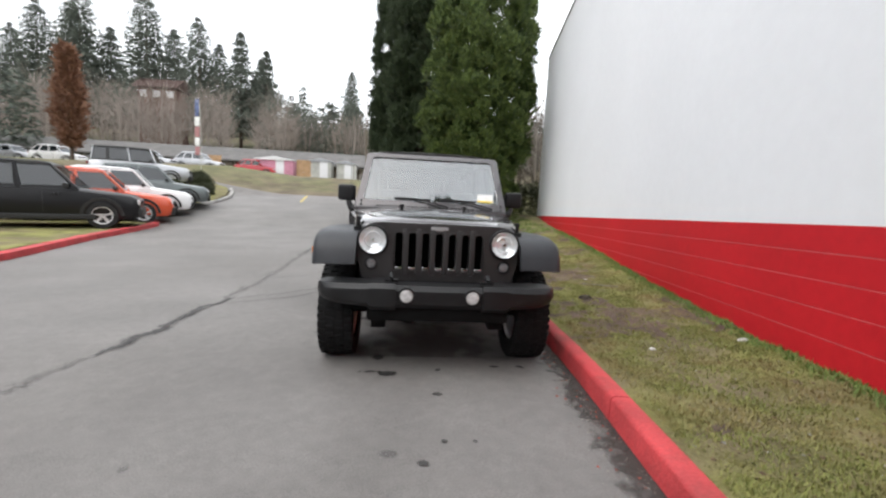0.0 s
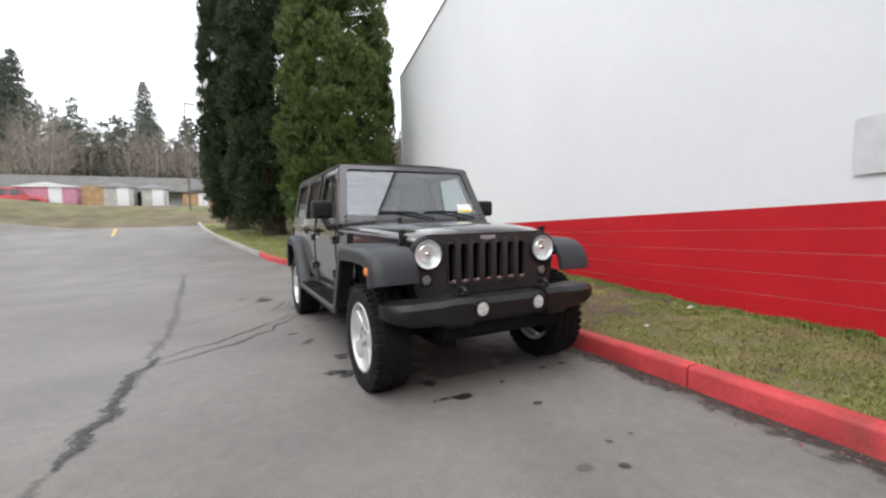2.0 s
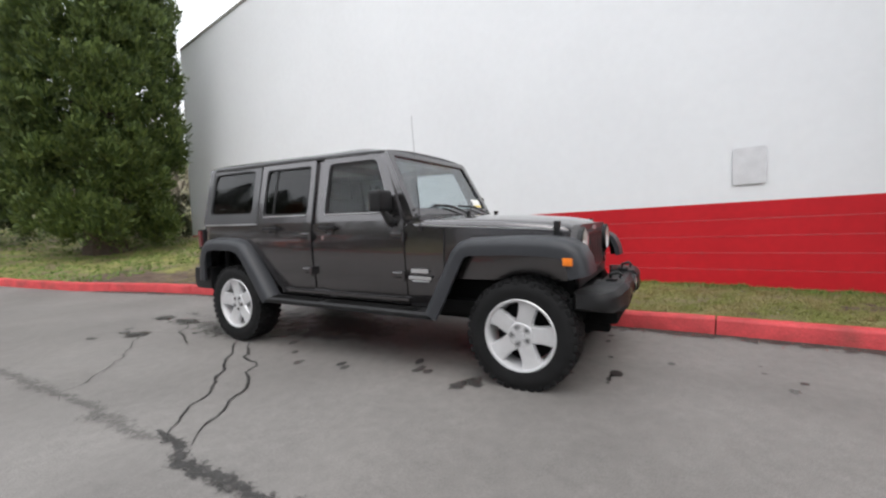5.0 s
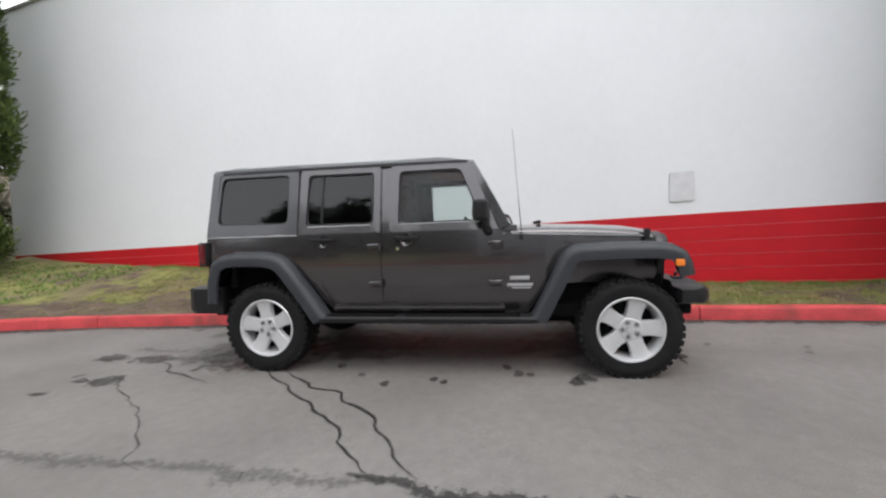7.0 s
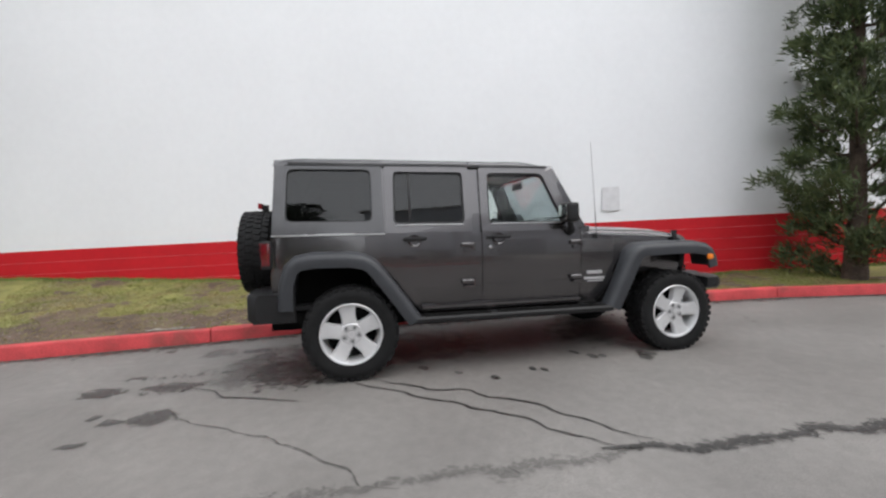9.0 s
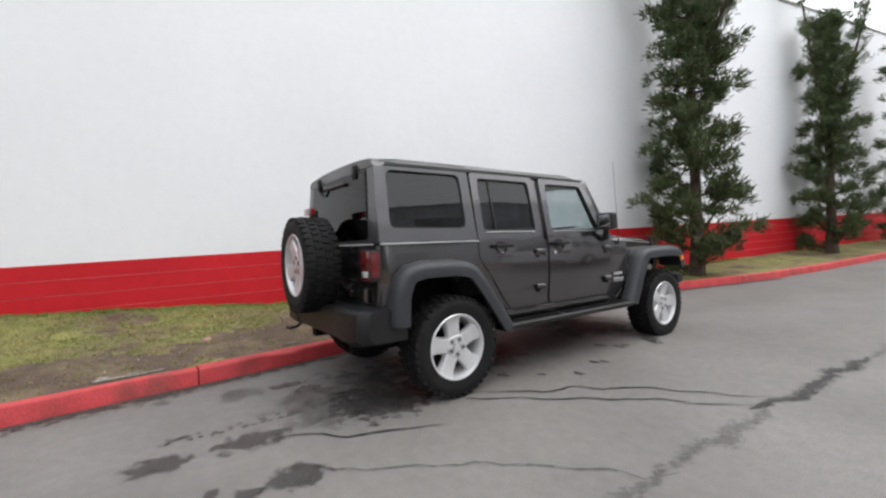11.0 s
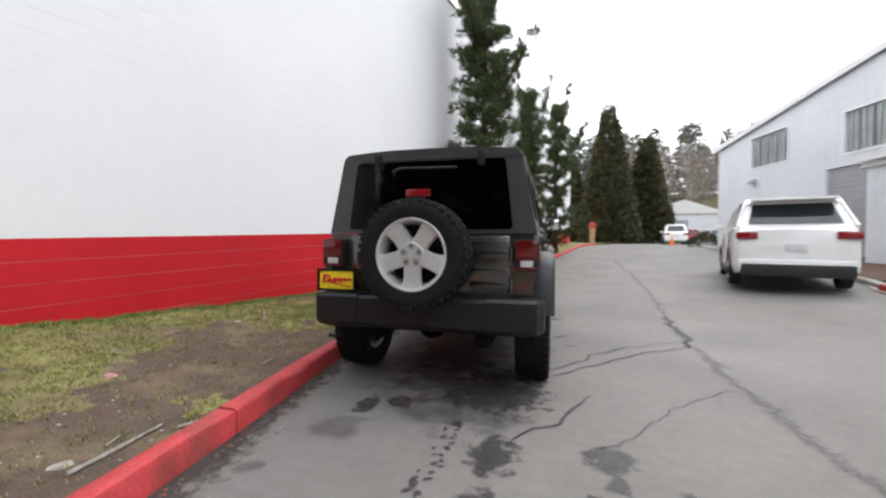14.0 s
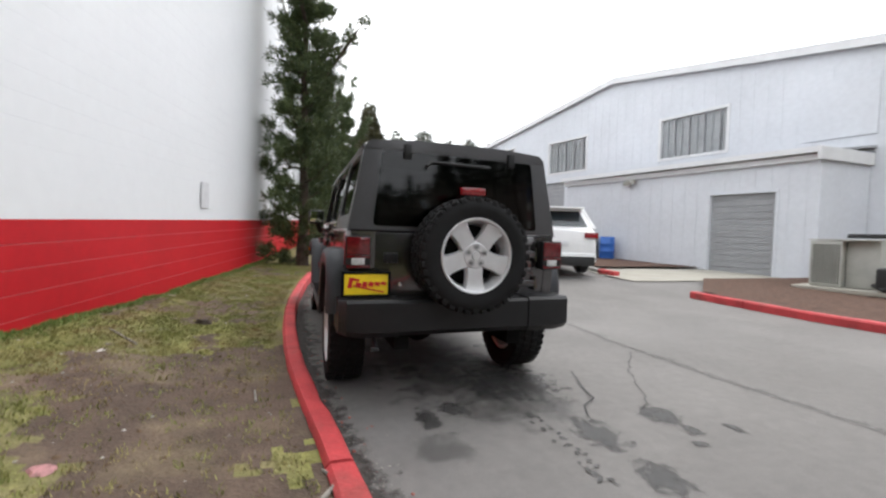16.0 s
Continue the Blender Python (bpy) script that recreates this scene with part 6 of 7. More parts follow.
def road_car(x, y, heading, paint, label, L=4.25, W=1.80, H=1.68, hood=0.30, rake=0.13, boot=0.05, rear_rake=0.14, belt=0.60, group="", clad=True, lift=0.0, sedan=False, pickup=False, cap=None):
    """A car facing local -y, nose at y = -L/2. hood, rake, boot, rear_rake: shares of the length."""
    c = tagged(empty("parked_car", x, y, grade(x, y) + lift, heading), label, "car", group)
    zb, zt = 0.26, H
    zbelt = H * belt
    y0 = -L / 2
    w = W / 2
    # lower body
    rings = []
    for u, top, wid, bot in ((0.0, 0.62 * zbelt, 0.80, 0.36), (0.012, 0.78 * zbelt, 0.90, 0.30), (0.05, 0.87 * zbelt, 0.965, 0.26), (hood * 0.6, 0.94 * zbelt, 0.995, 0.24), (hood, zbelt, 1.0, 0.24), (0.5, zbelt * 1.01, 1.0, 0.24), (0.85, zbelt * 1.03, 0.995, 0.25), (0.96, zbelt * 1.02, 0.96, 0.30), (0.992, zbelt * 0.94, 0.91, 0.34), (1.0, zbelt * 0.70, 0.86, 0.38)):
        yy, ww = y0 + u * L, w * wid
        rings.append([(-ww * 0.93, yy, bot), (-ww, yy, bot + 0.16), (-ww * 0.995, yy, top * 0.72), (-ww * 0.95, yy, top - 0.05), (-ww * 0.86, yy, top), (0, yy, top + 0.02), (ww * 0.86, yy, top), (ww * 0.95, yy, top - 0.05), (ww * 0.995, yy, top * 0.72), (ww, yy, bot + 0.16), (ww * 0.93, yy, bot)])
    part("body", loft(bmesh.new(), rings), paint, c, smooth=45)
    # glasshouse
    yb0, yt0 = y0 + hood * L, y0 + (hood + rake) * L
    yb1, yt1 = y0 + (1 - boot) * L, y0 + (1 - boot - rear_rake) * L
    if pickup:
        yb1, yt1 = y0 + 0.60 * L, y0 + 0.57 * L
    bw, tw = w * 0.90, w * 0.74
    zg = zt - 0.07
    rings = [[(-bw, yb0, zbelt - 0.02), (-bw, yb1, zbelt - 0.02), (bw, yb1, zbelt - 0.02), (bw, yb0, zbelt - 0.02)], [(-tw, yt0, zg), (-tw, yt1, zg), (tw, yt1, zg), (tw, yt0, zg)]]
    part("glasshouse", bevel(loft(bmesh.new(), rings), 0.03, 2), cap or paint, c)
    rings = []
    for yy, ww, z in ((yt0 - 0.06, tw * 0.97, zg - 0.03), (yt0 + 0.12, tw + 0.015, zt - 0.015), ((yt0 + yt1) / 2, tw + 0.02, zt), (yt1 - 0.1, tw + 0.015, zt - 0.02), (yt1 + 0.10, tw * 0.96, zg - 0.02)):
        rings.append([(-ww, yy, z - 0.05), (-ww * 0.93, yy, z), (ww * 0.93, yy, z), (ww, yy, z - 0.05)])
    part("roof", loft(bmesh.new(), rings), cap or paint, c, smooth=50)

    def side(s, t, q):   # t 0..1 along, q 0..1 up
        xx = bw + (tw - bw) * q
        ya, yb = yb0 + (yt0 - yb0) * q, yb1 + (yt1 - yb1) * q
        return (s * xx, ya + (yb - ya) * t, zbelt + (zg - zbelt) * q)
    posts = (0.0, 0.40, 0.74, 1.0) if not pickup else (0.0, 0.55, 1.0)
    for s in (-1, 1):
        for a, b in zip(posts, posts[1:]):
            bm = plate([(a + 0.03, 0.10), (b - 0.02, 0.10), (b - 0.02, 0.90), (a + 0.03, 0.90)], lambda u, v, d: tuple(Vector(side(s, u, v)) + Vector((s * (0.008 - d), 0, 0))), 0.004)
            part("side_window", bm, M["carglass"], c, smooth=0)
        for t in posts[:2] + posts[-1:]:
            p0, p1 = Vector(side(s, min(0.995, t + 0.005), 0)), Vector(side(s, min(0.995, t + 0.005), 1))
            part("window_post", tube(bmesh.new(), [p0, p1], 0.035, 6), paint, c)
        part("mirror", box((s * (w + 0.07), yb0 + 0.22, zbelt + 0.08), (0.20, 0.10, 0.13), 0.03), M["blacktrim"] if clad else paint, c)
        part("headlight", box((s * w * 0.70, y0 + 0.04, zbelt * 0.70), (0.28, 0.08, 0.13), 0.03), M["clearlens"], c)
        part("tail_light", box((s * w * 0.76, -y0 - 0.015, zbelt * 0.86), (0.34, 0.09, 0.14), 0.025), M["brightred"], c)
        for k in (0.40, 0.72):
            part("door_handle", box((s * (w + 0.006), y0 + k * L, zbelt * 0.86), (0.03, 0.16, 0.03), 0.01), paint, c)
            part("door_seam", box((s * (w - 0.004), y0 + (k + 0.06) * L, zbelt * 0.66), (0.012, 0.012, zbelt * 0.55), 0), M["blacktrim"], c)
        part("sill", box((s * (w - 0.02), 0, 0.30), (0.09, L * 0.56, 0.14), 0.03), M["blacktrim"], c)
    part("windshield", plate([(-bw * 0.9, 0.08), (bw * 0.9, 0.08), (tw * 0.93, 0.94), (-tw * 0.93, 0.94)], lambda u, v, d: (u, yb0 + (yt0 - yb0) * v - 0.012 + d, zbelt + (zg - zbelt) * v), 0.004), M["carglass"], c, smooth=0)
    part("rear_window", plate([(-bw * 0.80, 0.12), (bw * 0.80, 0.12), (tw * 0.84, 0.86), (-tw * 0.84, 0.86)], lambda u, v, d: (u, yb1 + (yt1 - yb1) * v + 0.012 - d, zbelt + (zg - zbelt) * v), 0.004), M["carglass"], c, smooth=0)
    part("front_bumper", box((0, y0 + 0.02, 0.42), (W * 0.88, 0.14, 0.24), 0.05), M["blacktrim"] if clad else paint, c)
    part("rear_bumper", box((0, -y0 - 0.03, 0.46), (W * 0.90, 0.16, 0.22), 0.05), M["blacktrim"] if clad else paint, c)
    part("grille", box((0, y0 + 0.005, zbelt * 0.70), (W * 0.5, 0.05, 0.12), 0.02), M["blacktrim"], c)
    part("rear_plate", box((0, -y0 + 0.012, zbelt * 0.68), (0.32, 0.02, 0.15), 0.01), M["vent"], c)
    rad = 0.345
    for s in (-1, 1):
        for u in (0.19, 0.80):
            yy = y0 + u * L
            at = Matrix.Translation((s * (w - 0.10), yy, rad)) @ Euler((0, radians(90 * s), 0)).to_matrix().to_4x4()
            bm = bmesh.new()
            revolve(bm, [(0.21, 0.085), (0.24, 0.105), (rad - 0.02, 0.10), (rad, 0.075), (rad, -0.09), (0.2, -0.1)], at, 28)
            wh = part("wheel", bm, M["tyre_far"], c)
            bm = bmesh.new()
            revolve(bm, [(0.225, 0.095), (0.215, 0.085), (0.20, 0.05), (0.0, 0.045)], at, 28)
            part("wheel_disc", bm, M["blacktrim"], wh)
            bm = bmesh.new()
            for k in range(5):
                bmesh.ops.create_cube(bm, size=1, matrix=at @ Matrix.Rotation(k * 1.2566, 4, "Z") @ Matrix.Translation((0.11, 0, 0.078)) @ Matrix.Diagonal((0.21, 0.065, 0.025, 1)))
            revolve(bm, [(0.235, 0.09), (0.225, 0.105), (0.205, 0.095), (0.20, 0.08)], at, 28)
            part("spokes", bm, M["alloy"], wh)
            arch = []
            bm = bmesh.new()
            for k in range(13):
                a = math.pi * k / 12
                arch.append([(s * xx, yy + rr * math.cos(a), rad + rr * math.sin(a)) for xx, rr in ((w - 0.12, 0.39), (w + 0.012, 0.39), (w + 0.018, 0.46), (w - 0.05, 0.47))])
            loft(bm, arch)
            part("wheel_arch", bm, M["blacktrim"], c)
    return c


p_black, p_orange, p_white, p_grey = mat("black_car_paint", (0.010, 0.010, 0.011), 0.35, 0, 0.04, 2, coat=0.10, spec=0.30), car_paint("orange_red_car_paint", (0.62, 0.085, 0.03)), car_paint("white_car_paint", (0.80, 0.80, 0.80)), car_paint("grey_green_car_paint", (0.14, 0.16, 0.16), 0.4)
p_silver, p_red, p_blue = car_paint("silver_car_paint", (0.45, 0.46, 0.48), 0.5), car_paint("red_car_paint", (0.42, 0.02, 0.03)), car_paint("dark_blue_car_paint", (0.03, 0.04, 0.07), 0.3)
row = "cars parked side by side"
road_car(-9.75, 8.5, 117, p_black, "black compact off-road car parked on the grass strip", group=row, lift=0.09)
road_car(-10.2, 11.0, 117, p_orange, "orange-red compact off-road car in the parked row", group=row)
road_car(-10.6, 13.1, 116, p_white, "white compact off-road car in the parked row", group=row)
road_car(-10.93, 15.2, 116, p_grey, "grey-green compact off-road car in the parked row", group=row)
wg = road_car(-5.85, -4.95, -16, p_white, "white estate car parked at the kerb by the metal building", L=4.82, W=1.94, H=1.78, hood=0.26, rake=0.14, boot=0.03, rear_rake=0.10, belt=0.665, clad=False)
part("rear_trim", box((0, 2.42, 0.37), (1.66, 0.14, 0.24), 0.05), M["blacktrim"], wg)
part("spoiler", box((0, 1.98, 1.72), (1.30, 0.28, 0.05), 0.02), p_white, wg)
road_car(-11.2, -35.0, -10, p_white, "white estate car parked far down the drive", L=4.7, H=1.75, boot=0.04, clad=False)
road_car(-13.6, -42, 80, p_red, "red car far down the drive", H=1.5, clad=False)
road_car(-16.2, -43, 80, p_silver, "pale car far down the drive", H=1.5, clad=False)
road_car(-14.2, 20.4, 110, p_silver, "pale silver off-road car with black top in the upper lot", L=4.3, W=1.85, H=1.85, hood=0.34, rake=0.06, rear_rake=0.02, boot=0.03, lift=-0.35, cap=M["blacktrim"])
far = "cars in the far lot"
for i, (x, y, hd, p, n) in enumerate(((-20.5, 40, 90, p_silver, "silver car"), (-27, 41, 92, p_white, "white van-like car"), (-34, 41, 90, p_white, "white pickup-like car"), (-39, 42, 88, p_silver, "pale car"), (-17.2, 46, 88, p_red, "red car"), (-24, 38, 90, p_silver, "grey car"),
                                     (-44, 42, 90, p_white, "white car"))):
    road_car(x, y, hd, p, n + " parked in the far lot by the low building", group=far, H=1.6 if i % 2 else 1.75, clad=False)

# ---- grey metal building with a gabled front and a lean-to ----
M["metal"] = mat("pale_grey_metal_siding", (0.62, 0.64, 0.68), 0.5, 0.0, 0.05, 0.5, bump=0.05, bump_scale=40)
M["trimwhite"] = mat("white_metal_trim", (0.68, 0.68, 0.69), 0.5, 0, 0.04, 2)
M["shutter"] = mat("grey_roller_door", (0.31, 0.315, 0.325), 0.5, 0.1, 0.06, 3)
M["roofmetal"] = mat("grey_roof_metal", (0.35, 0.36, 0.38), 0.5, 0.2, 0.08, 2)
M["curtain"] = mat("grey_window_blind", (0.40, 0.40, 0.41), 0.8, 0, 0.15, 4)
M["blue"] = mat("blue_plastic_drum", (0.03, 0.12, 0.42), 0.4, 0, 0.08, 5)
M["drumblack"] = mat("black_plastic_drum", (0.018, 0.018, 0.02), 0.45, 0, 0.1, 5)
M["acgrey"] = mat("beige_grey_metal", (0.46, 0.46, 0.42), 0.5, 0.1, 0.08, 3)

shed = tagged(empty("metal_building", -12.9, -10, 0), "pale grey metal-clad building with a low gable and a lean-to", "building")


def shed_part(name, bm, material, label="", smooth=0, parent=None):
    ob = part(name, bm, material, None, label, smooth)
    ob.data.transform(Matrix.Translation((12.9, 10, 0)))
    ob.parent = parent or shed
    return ob


MB = 2.2


def gable(y):
    return 8.62 - 0.163 * abs(y + 10.05)


holes = [(-19.45, -16.9, 4.98, 6.60, "window"), (-14.05, -11.5, 4.66, 6.35, "window"), (-7.72, -5.15, 4.60, 6.27, "window"), (-14.82, -12.85, 0.2, 4.18, "door")]
cuts = sorted({-22.2, 2.4, -10.05} | {h[0] for h in holes} | {h[1] for h in holes})
for a, b in zip(cuts, cuts[1:]):
    hs = sorted([h for h in holes if h[0] <= a + 1e-6 and h[1] >= b - 1e-6], key=lambda h: h[2])
    spans, z = [], -0.3
    for h in hs:
        spans.append((z, h[2], False))
        z = h[3]
    spans.append((z, None, True))
    for z0, z1, top in spans:
        if z1 is not None and z1 - z0 < 0.01:
            continue
        bm = bmesh.new()
        loft(bm, [[(facade_x(y, MB), y, z0), (facade_x(y, MB), y, gable(y) if top else z1), (facade_x(y, MB + 0.2), y, gable(y) if top else z1), (facade_x(y, MB + 0.2), y, z0)] for y in (a, b)])
        shed_part("wall_panel", bm, M["metal"])
# ribs of the siding
rib_y = -22.0
while rib_y < 2.3:
    runs, z = [], -0.2
    for h in sorted([h for h in holes if h[0] - 0.05 < rib_y < h[1] + 0.05], key=lambda h: h[2]):
        runs.append((z, h[2] - 0.05))
        z = h[3] + 0.05
    runs.append((z, gable(rib_y) - 0.1))
    for z0, z1 in runs:
        if z1 - z0 > 0.1:
            shed_part("siding_rib", add_box(bmesh.new(), (facade_x(rib_y, MB) + 0.002, rib_y, (z0 + z1) / 2), (0.010, 0.022, z1 - z0)), M["metal"])
    rib_y += 0.42
bm = bmesh.new()
loft(bm, [[(facade_x(-22.2, MB + 0.2) - d, -22.2 - d * 0.2, -0.3), (facade_x(-22.2, MB + 0.2) - d, -22.2 - d * 0.2, gable(-22.2)), (facade_x(-10, MB + 0.2) - d, -10 - d * 0.2, gable(-10.05)), (facade_x(2.4, MB + 0.2) - d, 2.4 - d * 0.2, gable(2.4)), (facade_x(2.4, MB + 0.2) - d, 2.4 - d * 0.2, -0.3)] for d in (0.25, 22)])
shed_part("building_mass", bm, M["metal"])
for ya, yb in ((-22.5, -10.05), (-10.05, 2.7)):
    bm = bmesh.new()
    loft(bm, [[(facade_x(y, MB) + 0.18, y, gable(y)), (facade_x(y, MB) + 0.18, y, gable(y) + 0.12), (facade_x(y, MB) - 22, y - 4.6, gable(y) + 0.12), (facade_x(y, MB) - 22, y - 4.6, gable(y))] for y in (ya, yb)])
    shed_part("roof", bm, M["roofmetal"])
    bm = bmesh.new()
    loft(bm, [[(facade_x(y, MB) + 0.20, y, gable(y) - 0.16), (facade_x(y, MB) + 0.20, y, gable(y) + 0.10), (facade_x(y, MB) + 0.16, y, gable(y) + 0.10), (facade_x(y, MB) + 0.16, y, gable(y) - 0.16)] for y in (ya, yb)])
    shed_part("rake_trim", bm, M["trimwhite"])
slope = math.degrees(math.atan(0.21))
for y0_, y1_, z0, z1, what in holes:
    def on_face(u, v, d):
        return (facade_x(u, MB) + 0.03 - d, u, v)
    if what == "window":
        w = shed_part("window", ring_panel([(y0_ - 0.06, z0 - 0.06), (y1_ + 0.06, z0 - 0.06), (y1_ + 0.06, z1 + 0.06), (y0_ - 0.06, z1 + 0.06)], [(y0_ + 0.04, z0 + 0.04), (y1_ - 0.04, z0 + 0.04), (y1_ - 0.04, z1 - 0.04), (y0_ + 0.04, z1 - 0.04)], on_face, 0.12), M["trimwhite"], "white-framed window")
        pane = shed_part("window_pane", plate([(y0_, z0), (y1_, z0), (y1_, z1), (y0_, z1)], lambda u, v, d: on_face(u, v, 0.08 + d), 0.006), M["glass_lamp"], "", 0, w)
        bm = bmesh.new()
        k = 9
        for i in range(k):
            yy = y0_ + (y1_ - y0_) * (i + 0.5) / k
            add_box(bm, (facade_x(yy, MB) - 0.10 + (0.02 if i % 2 else 0), yy, (z0 + z1) / 2), (0.01, (y1_ - y0_) / k * 1.02, z1 - z0))
        shed_part("blind", bm, M["curtain"], "grey vertical blind", 0, w)
    else:
        for i in range(20):
            za, zb_ = z0 - 0.2 + (z1 - z0 + 0.2) * i / 20, z0 - 0.2 + (z1 - z0 + 0.2) * (i + 1) / 20 - 0.012
            shed_part("shutter_slat", plate([(y0_, za), (y1_, za), (y1_, zb_), (y0_, zb_)], lambda u, v, d: on_face(u, v, 0.12 + d), 0.03), M["shutter"])
# pale boarded window near the lean-to's end
shed_part("boarded_window", plate([(-2.9, 4.5), (-1.2, 4.5), (-1.2, 6.3), (-2.9, 6.3)], lambda u, v, d: (facade_x(u, MB) + 0.035 - d, u, v), 0.04), M["metal"], "pale boarded-up window")

# lean-to
LA, LB = -10.2, -1.40
for a, b, z0 in ((LA, -4.13, -0.2), (-4.13, -2.30, 2.75), (-2.30, LB, -0.2)):
    bm = loft(bmesh.new(), [[(facade_x(y), y, z0), (facade_x(y), y, 3.72), (facade_x(y, 0.15), y, 3.72), (facade_x(y, 0.15), y, z0)] for y in (a, b)])
    shed_part("lean_to_wall", bm, M["metal"])
rib_y = LA + 0.2
while rib_y < LB:
    z0 = 2.8 if -4.2 < rib_y < -2.25 else -0.1
    shed_part("siding_rib", add_box(bmesh.new(), (facade_x(rib_y) + 0.002, rib_y, (z0 + 3.6) / 2), (0.010, 0.022, 3.6 - z0)), M["metal"])
    rib_y += 0.42
for y in (LA, LB):
    bm = loft(bmesh.new(), [[(facade_x(y) - d, y - 0.10 * (y == LA), -0.2), (facade_x(y) - d, y - 0.10 * (y == LA), 3.72), (facade_x(y) - d, y + 0.10 * (y == LB), 3.72), (facade_x(y) - d, y + 0.10 * (y == LB), -0.2)] for d in (0.0, 2.2)])
    shed_part("end_wall", bm, M["metal"])
bm = loft(bmesh.new(), [[(facade_x(y) + 0.22, y, 3.74), (facade_x(y) + 0.22, y, 3.80), (facade_x(y, 2.2), y, 4.15), (facade_x(y, 2.2), y, 4.08)] for y in (LA - 0.15, LB + 0.2)])
shed_part("lean_to_roof", bm, M["roofmetal"])
for z0, z1, o in ((3.74, 3.90, 0.28), (3.55, 3.72, 0.12)):
    bm = loft(bmesh.new(), [[(facade_x(y) + o, y, z0), (facade_x(y) + o, y, z1), (facade_x(y) + o - 0.10, y, z1), (facade_x(y) + o - 0.10, y, z0)] for y in (LA - 0.15, LB + 0.2)])
    shed_part("gutter", bm, M["trimwhite"])
bm = loft(bmesh.new(), [[(facade_x(LB) + 0.25 - d, LB + 0.12, 3.55), (facade_x(LB) + 0.25 - d, LB + 0.12, 3.9), (facade_x(LB) + 0.25 - d, LB + 0.22, 3.9), (facade_x(LB) + 0.25 - d, LB + 0.22, 3.55)] for d in (0, 2.4)])
shed_part("gutter", bm, M["trimwhite"])
for i in range(14):
    za = 0.0 + 2.75 * i / 14
    shed_part("shutter_slat", plate([(-4.13, za), (-2.30, za), (-2.30, za + 0.186), (-4.13, za + 0.186)], lambda u, v, d: (facade_x(u) - 0.10 - d, u, v), 0.03), M["shutter"])
shed_part("door_frame", ring_panel([(-4.20, -0.1), (-2.23, -0.1), (-2.23, 2.82), (-4.20, 2.82)], [(-4.12, -0.1), (-2.31, -0.1), (-2.31, 2.74), (-4.12, 2.74)], lambda u, v, d: (facade_x(u) + 0.02 - d, u, v), 0.12), M["metal"])
for y, z, back in ((-7.0, 3.42, 0), (-19.1, 4.28, MB)):
    bm = box((facade_x(y, back) + 0.16, y, z), (0.26, 0.42, 0.16), 0.04, 2, Euler((0, radians(20), 0)).to_matrix())
    shed_part("wall_lamp", bm, M["acgrey"], "grey floodlight on the siding", 30)
shed_part("meter_box", box((facade_x(-9.5) + 0.06, -9.5, 2.45), (0.1, 0.16, 0.16), 0.02), M["trimwhite"], "", 30)
shed_part("conduit_box", box((facade_x(-1.3) + 0.5, -1.0, 0.95), (0.16, 0.22, 0.55), 0.02), M["acgrey"], "", 30)


def drum(x, y, material, label):
    bm = bmesh.new()
    revolve(bm, [(0, 0), (0.27, 0), (0.29, 0.02), (0.29, 0.27), (0.305, 0.29), (0.305, 0.31), (0.29, 0.33), (0.29, 0.56), (0.305, 0.58), (0.305, 0.60), (0.29, 0.62), (0.29, 0.86), (0.275, 0.88), (0.255, 0.88), (0.25, 0.86), (0, 0.86)], Matrix.Identity(4), 28)
    ob = part("drum", bm, material, smooth=40)
    ob.matrix_basis = pose(x, y, grade(x, y) + 0.10)
    return tagged(ob, label, "drum", "plastic drums")


drum(-10.75, -7.55, M["blue"], "blue plastic drum standing on the bark bed")
drum(-10.50, -8.25, M["drumblack"], "black plastic drum beside the blue one")
drum(-10.85, -8.75, M["drumblack"], "black plastic drum near the wall")

# air-conditioning unit on its pad
ac = tagged(empty("air_conditioner", -10.75, 0.35, grade(-10.75, 0.35) + 0.10, 12), "beige outdoor air-conditioning unit on a concrete pad", "air conditioner")
part("pad", box((0, 0, 0.03), (1.5, 1.6, 0.10), 0.02), M["apron"], ac)
part("coil_cabinet", box((0, -0.27, 0.60), (1.0, 0.56, 1.02), 0.02), M["acgrey"], ac)
# Flat black panel added as the shade in the gaps between louvres.
part("coil", box((0.503, -0.27, 0.60), (0.012, 0.48, 0.88), 0.003, 1), M["blacktrim"], ac, "flat dark panel for the shade between louvres")
for i in range(9):
    part("louvre", box((0.515, -0.48 + i * 0.0525, 0.60), (0.03, 0.022, 0.90), 0.004, 1), M["acgrey"], ac)
part("fan_cabinet", box((-0.12, 0.30, 0.62), (0.80, 0.56, 1.06), 0.03), M["acgrey"], ac)
part("top_plate", box((0.0, 0.0, 1.14), (1.04, 1.16, 0.03), 0.008), M["acgrey"], ac)
part("pipe_guard", box((-0.1, 0.35, 1.24), (0.10, 0.85, 0.10), 0.03), M["blacktrim"], ac, "black pipe insulation")
bm = tube(bmesh.new(), [(0.55, 0.55, 0.2), (0.75, 0.75, 0.12), (0.65, 1.0, 0.35), (0.3, 1.1, 0.5)], 0.05, 8)
part("hose", bm, M["blacktrim"], ac)
part("motor", box((0.55, 0.80, 0.35), (0.35, 0.4, 0.45), 0.08, 3), M["blacktrim"], ac)

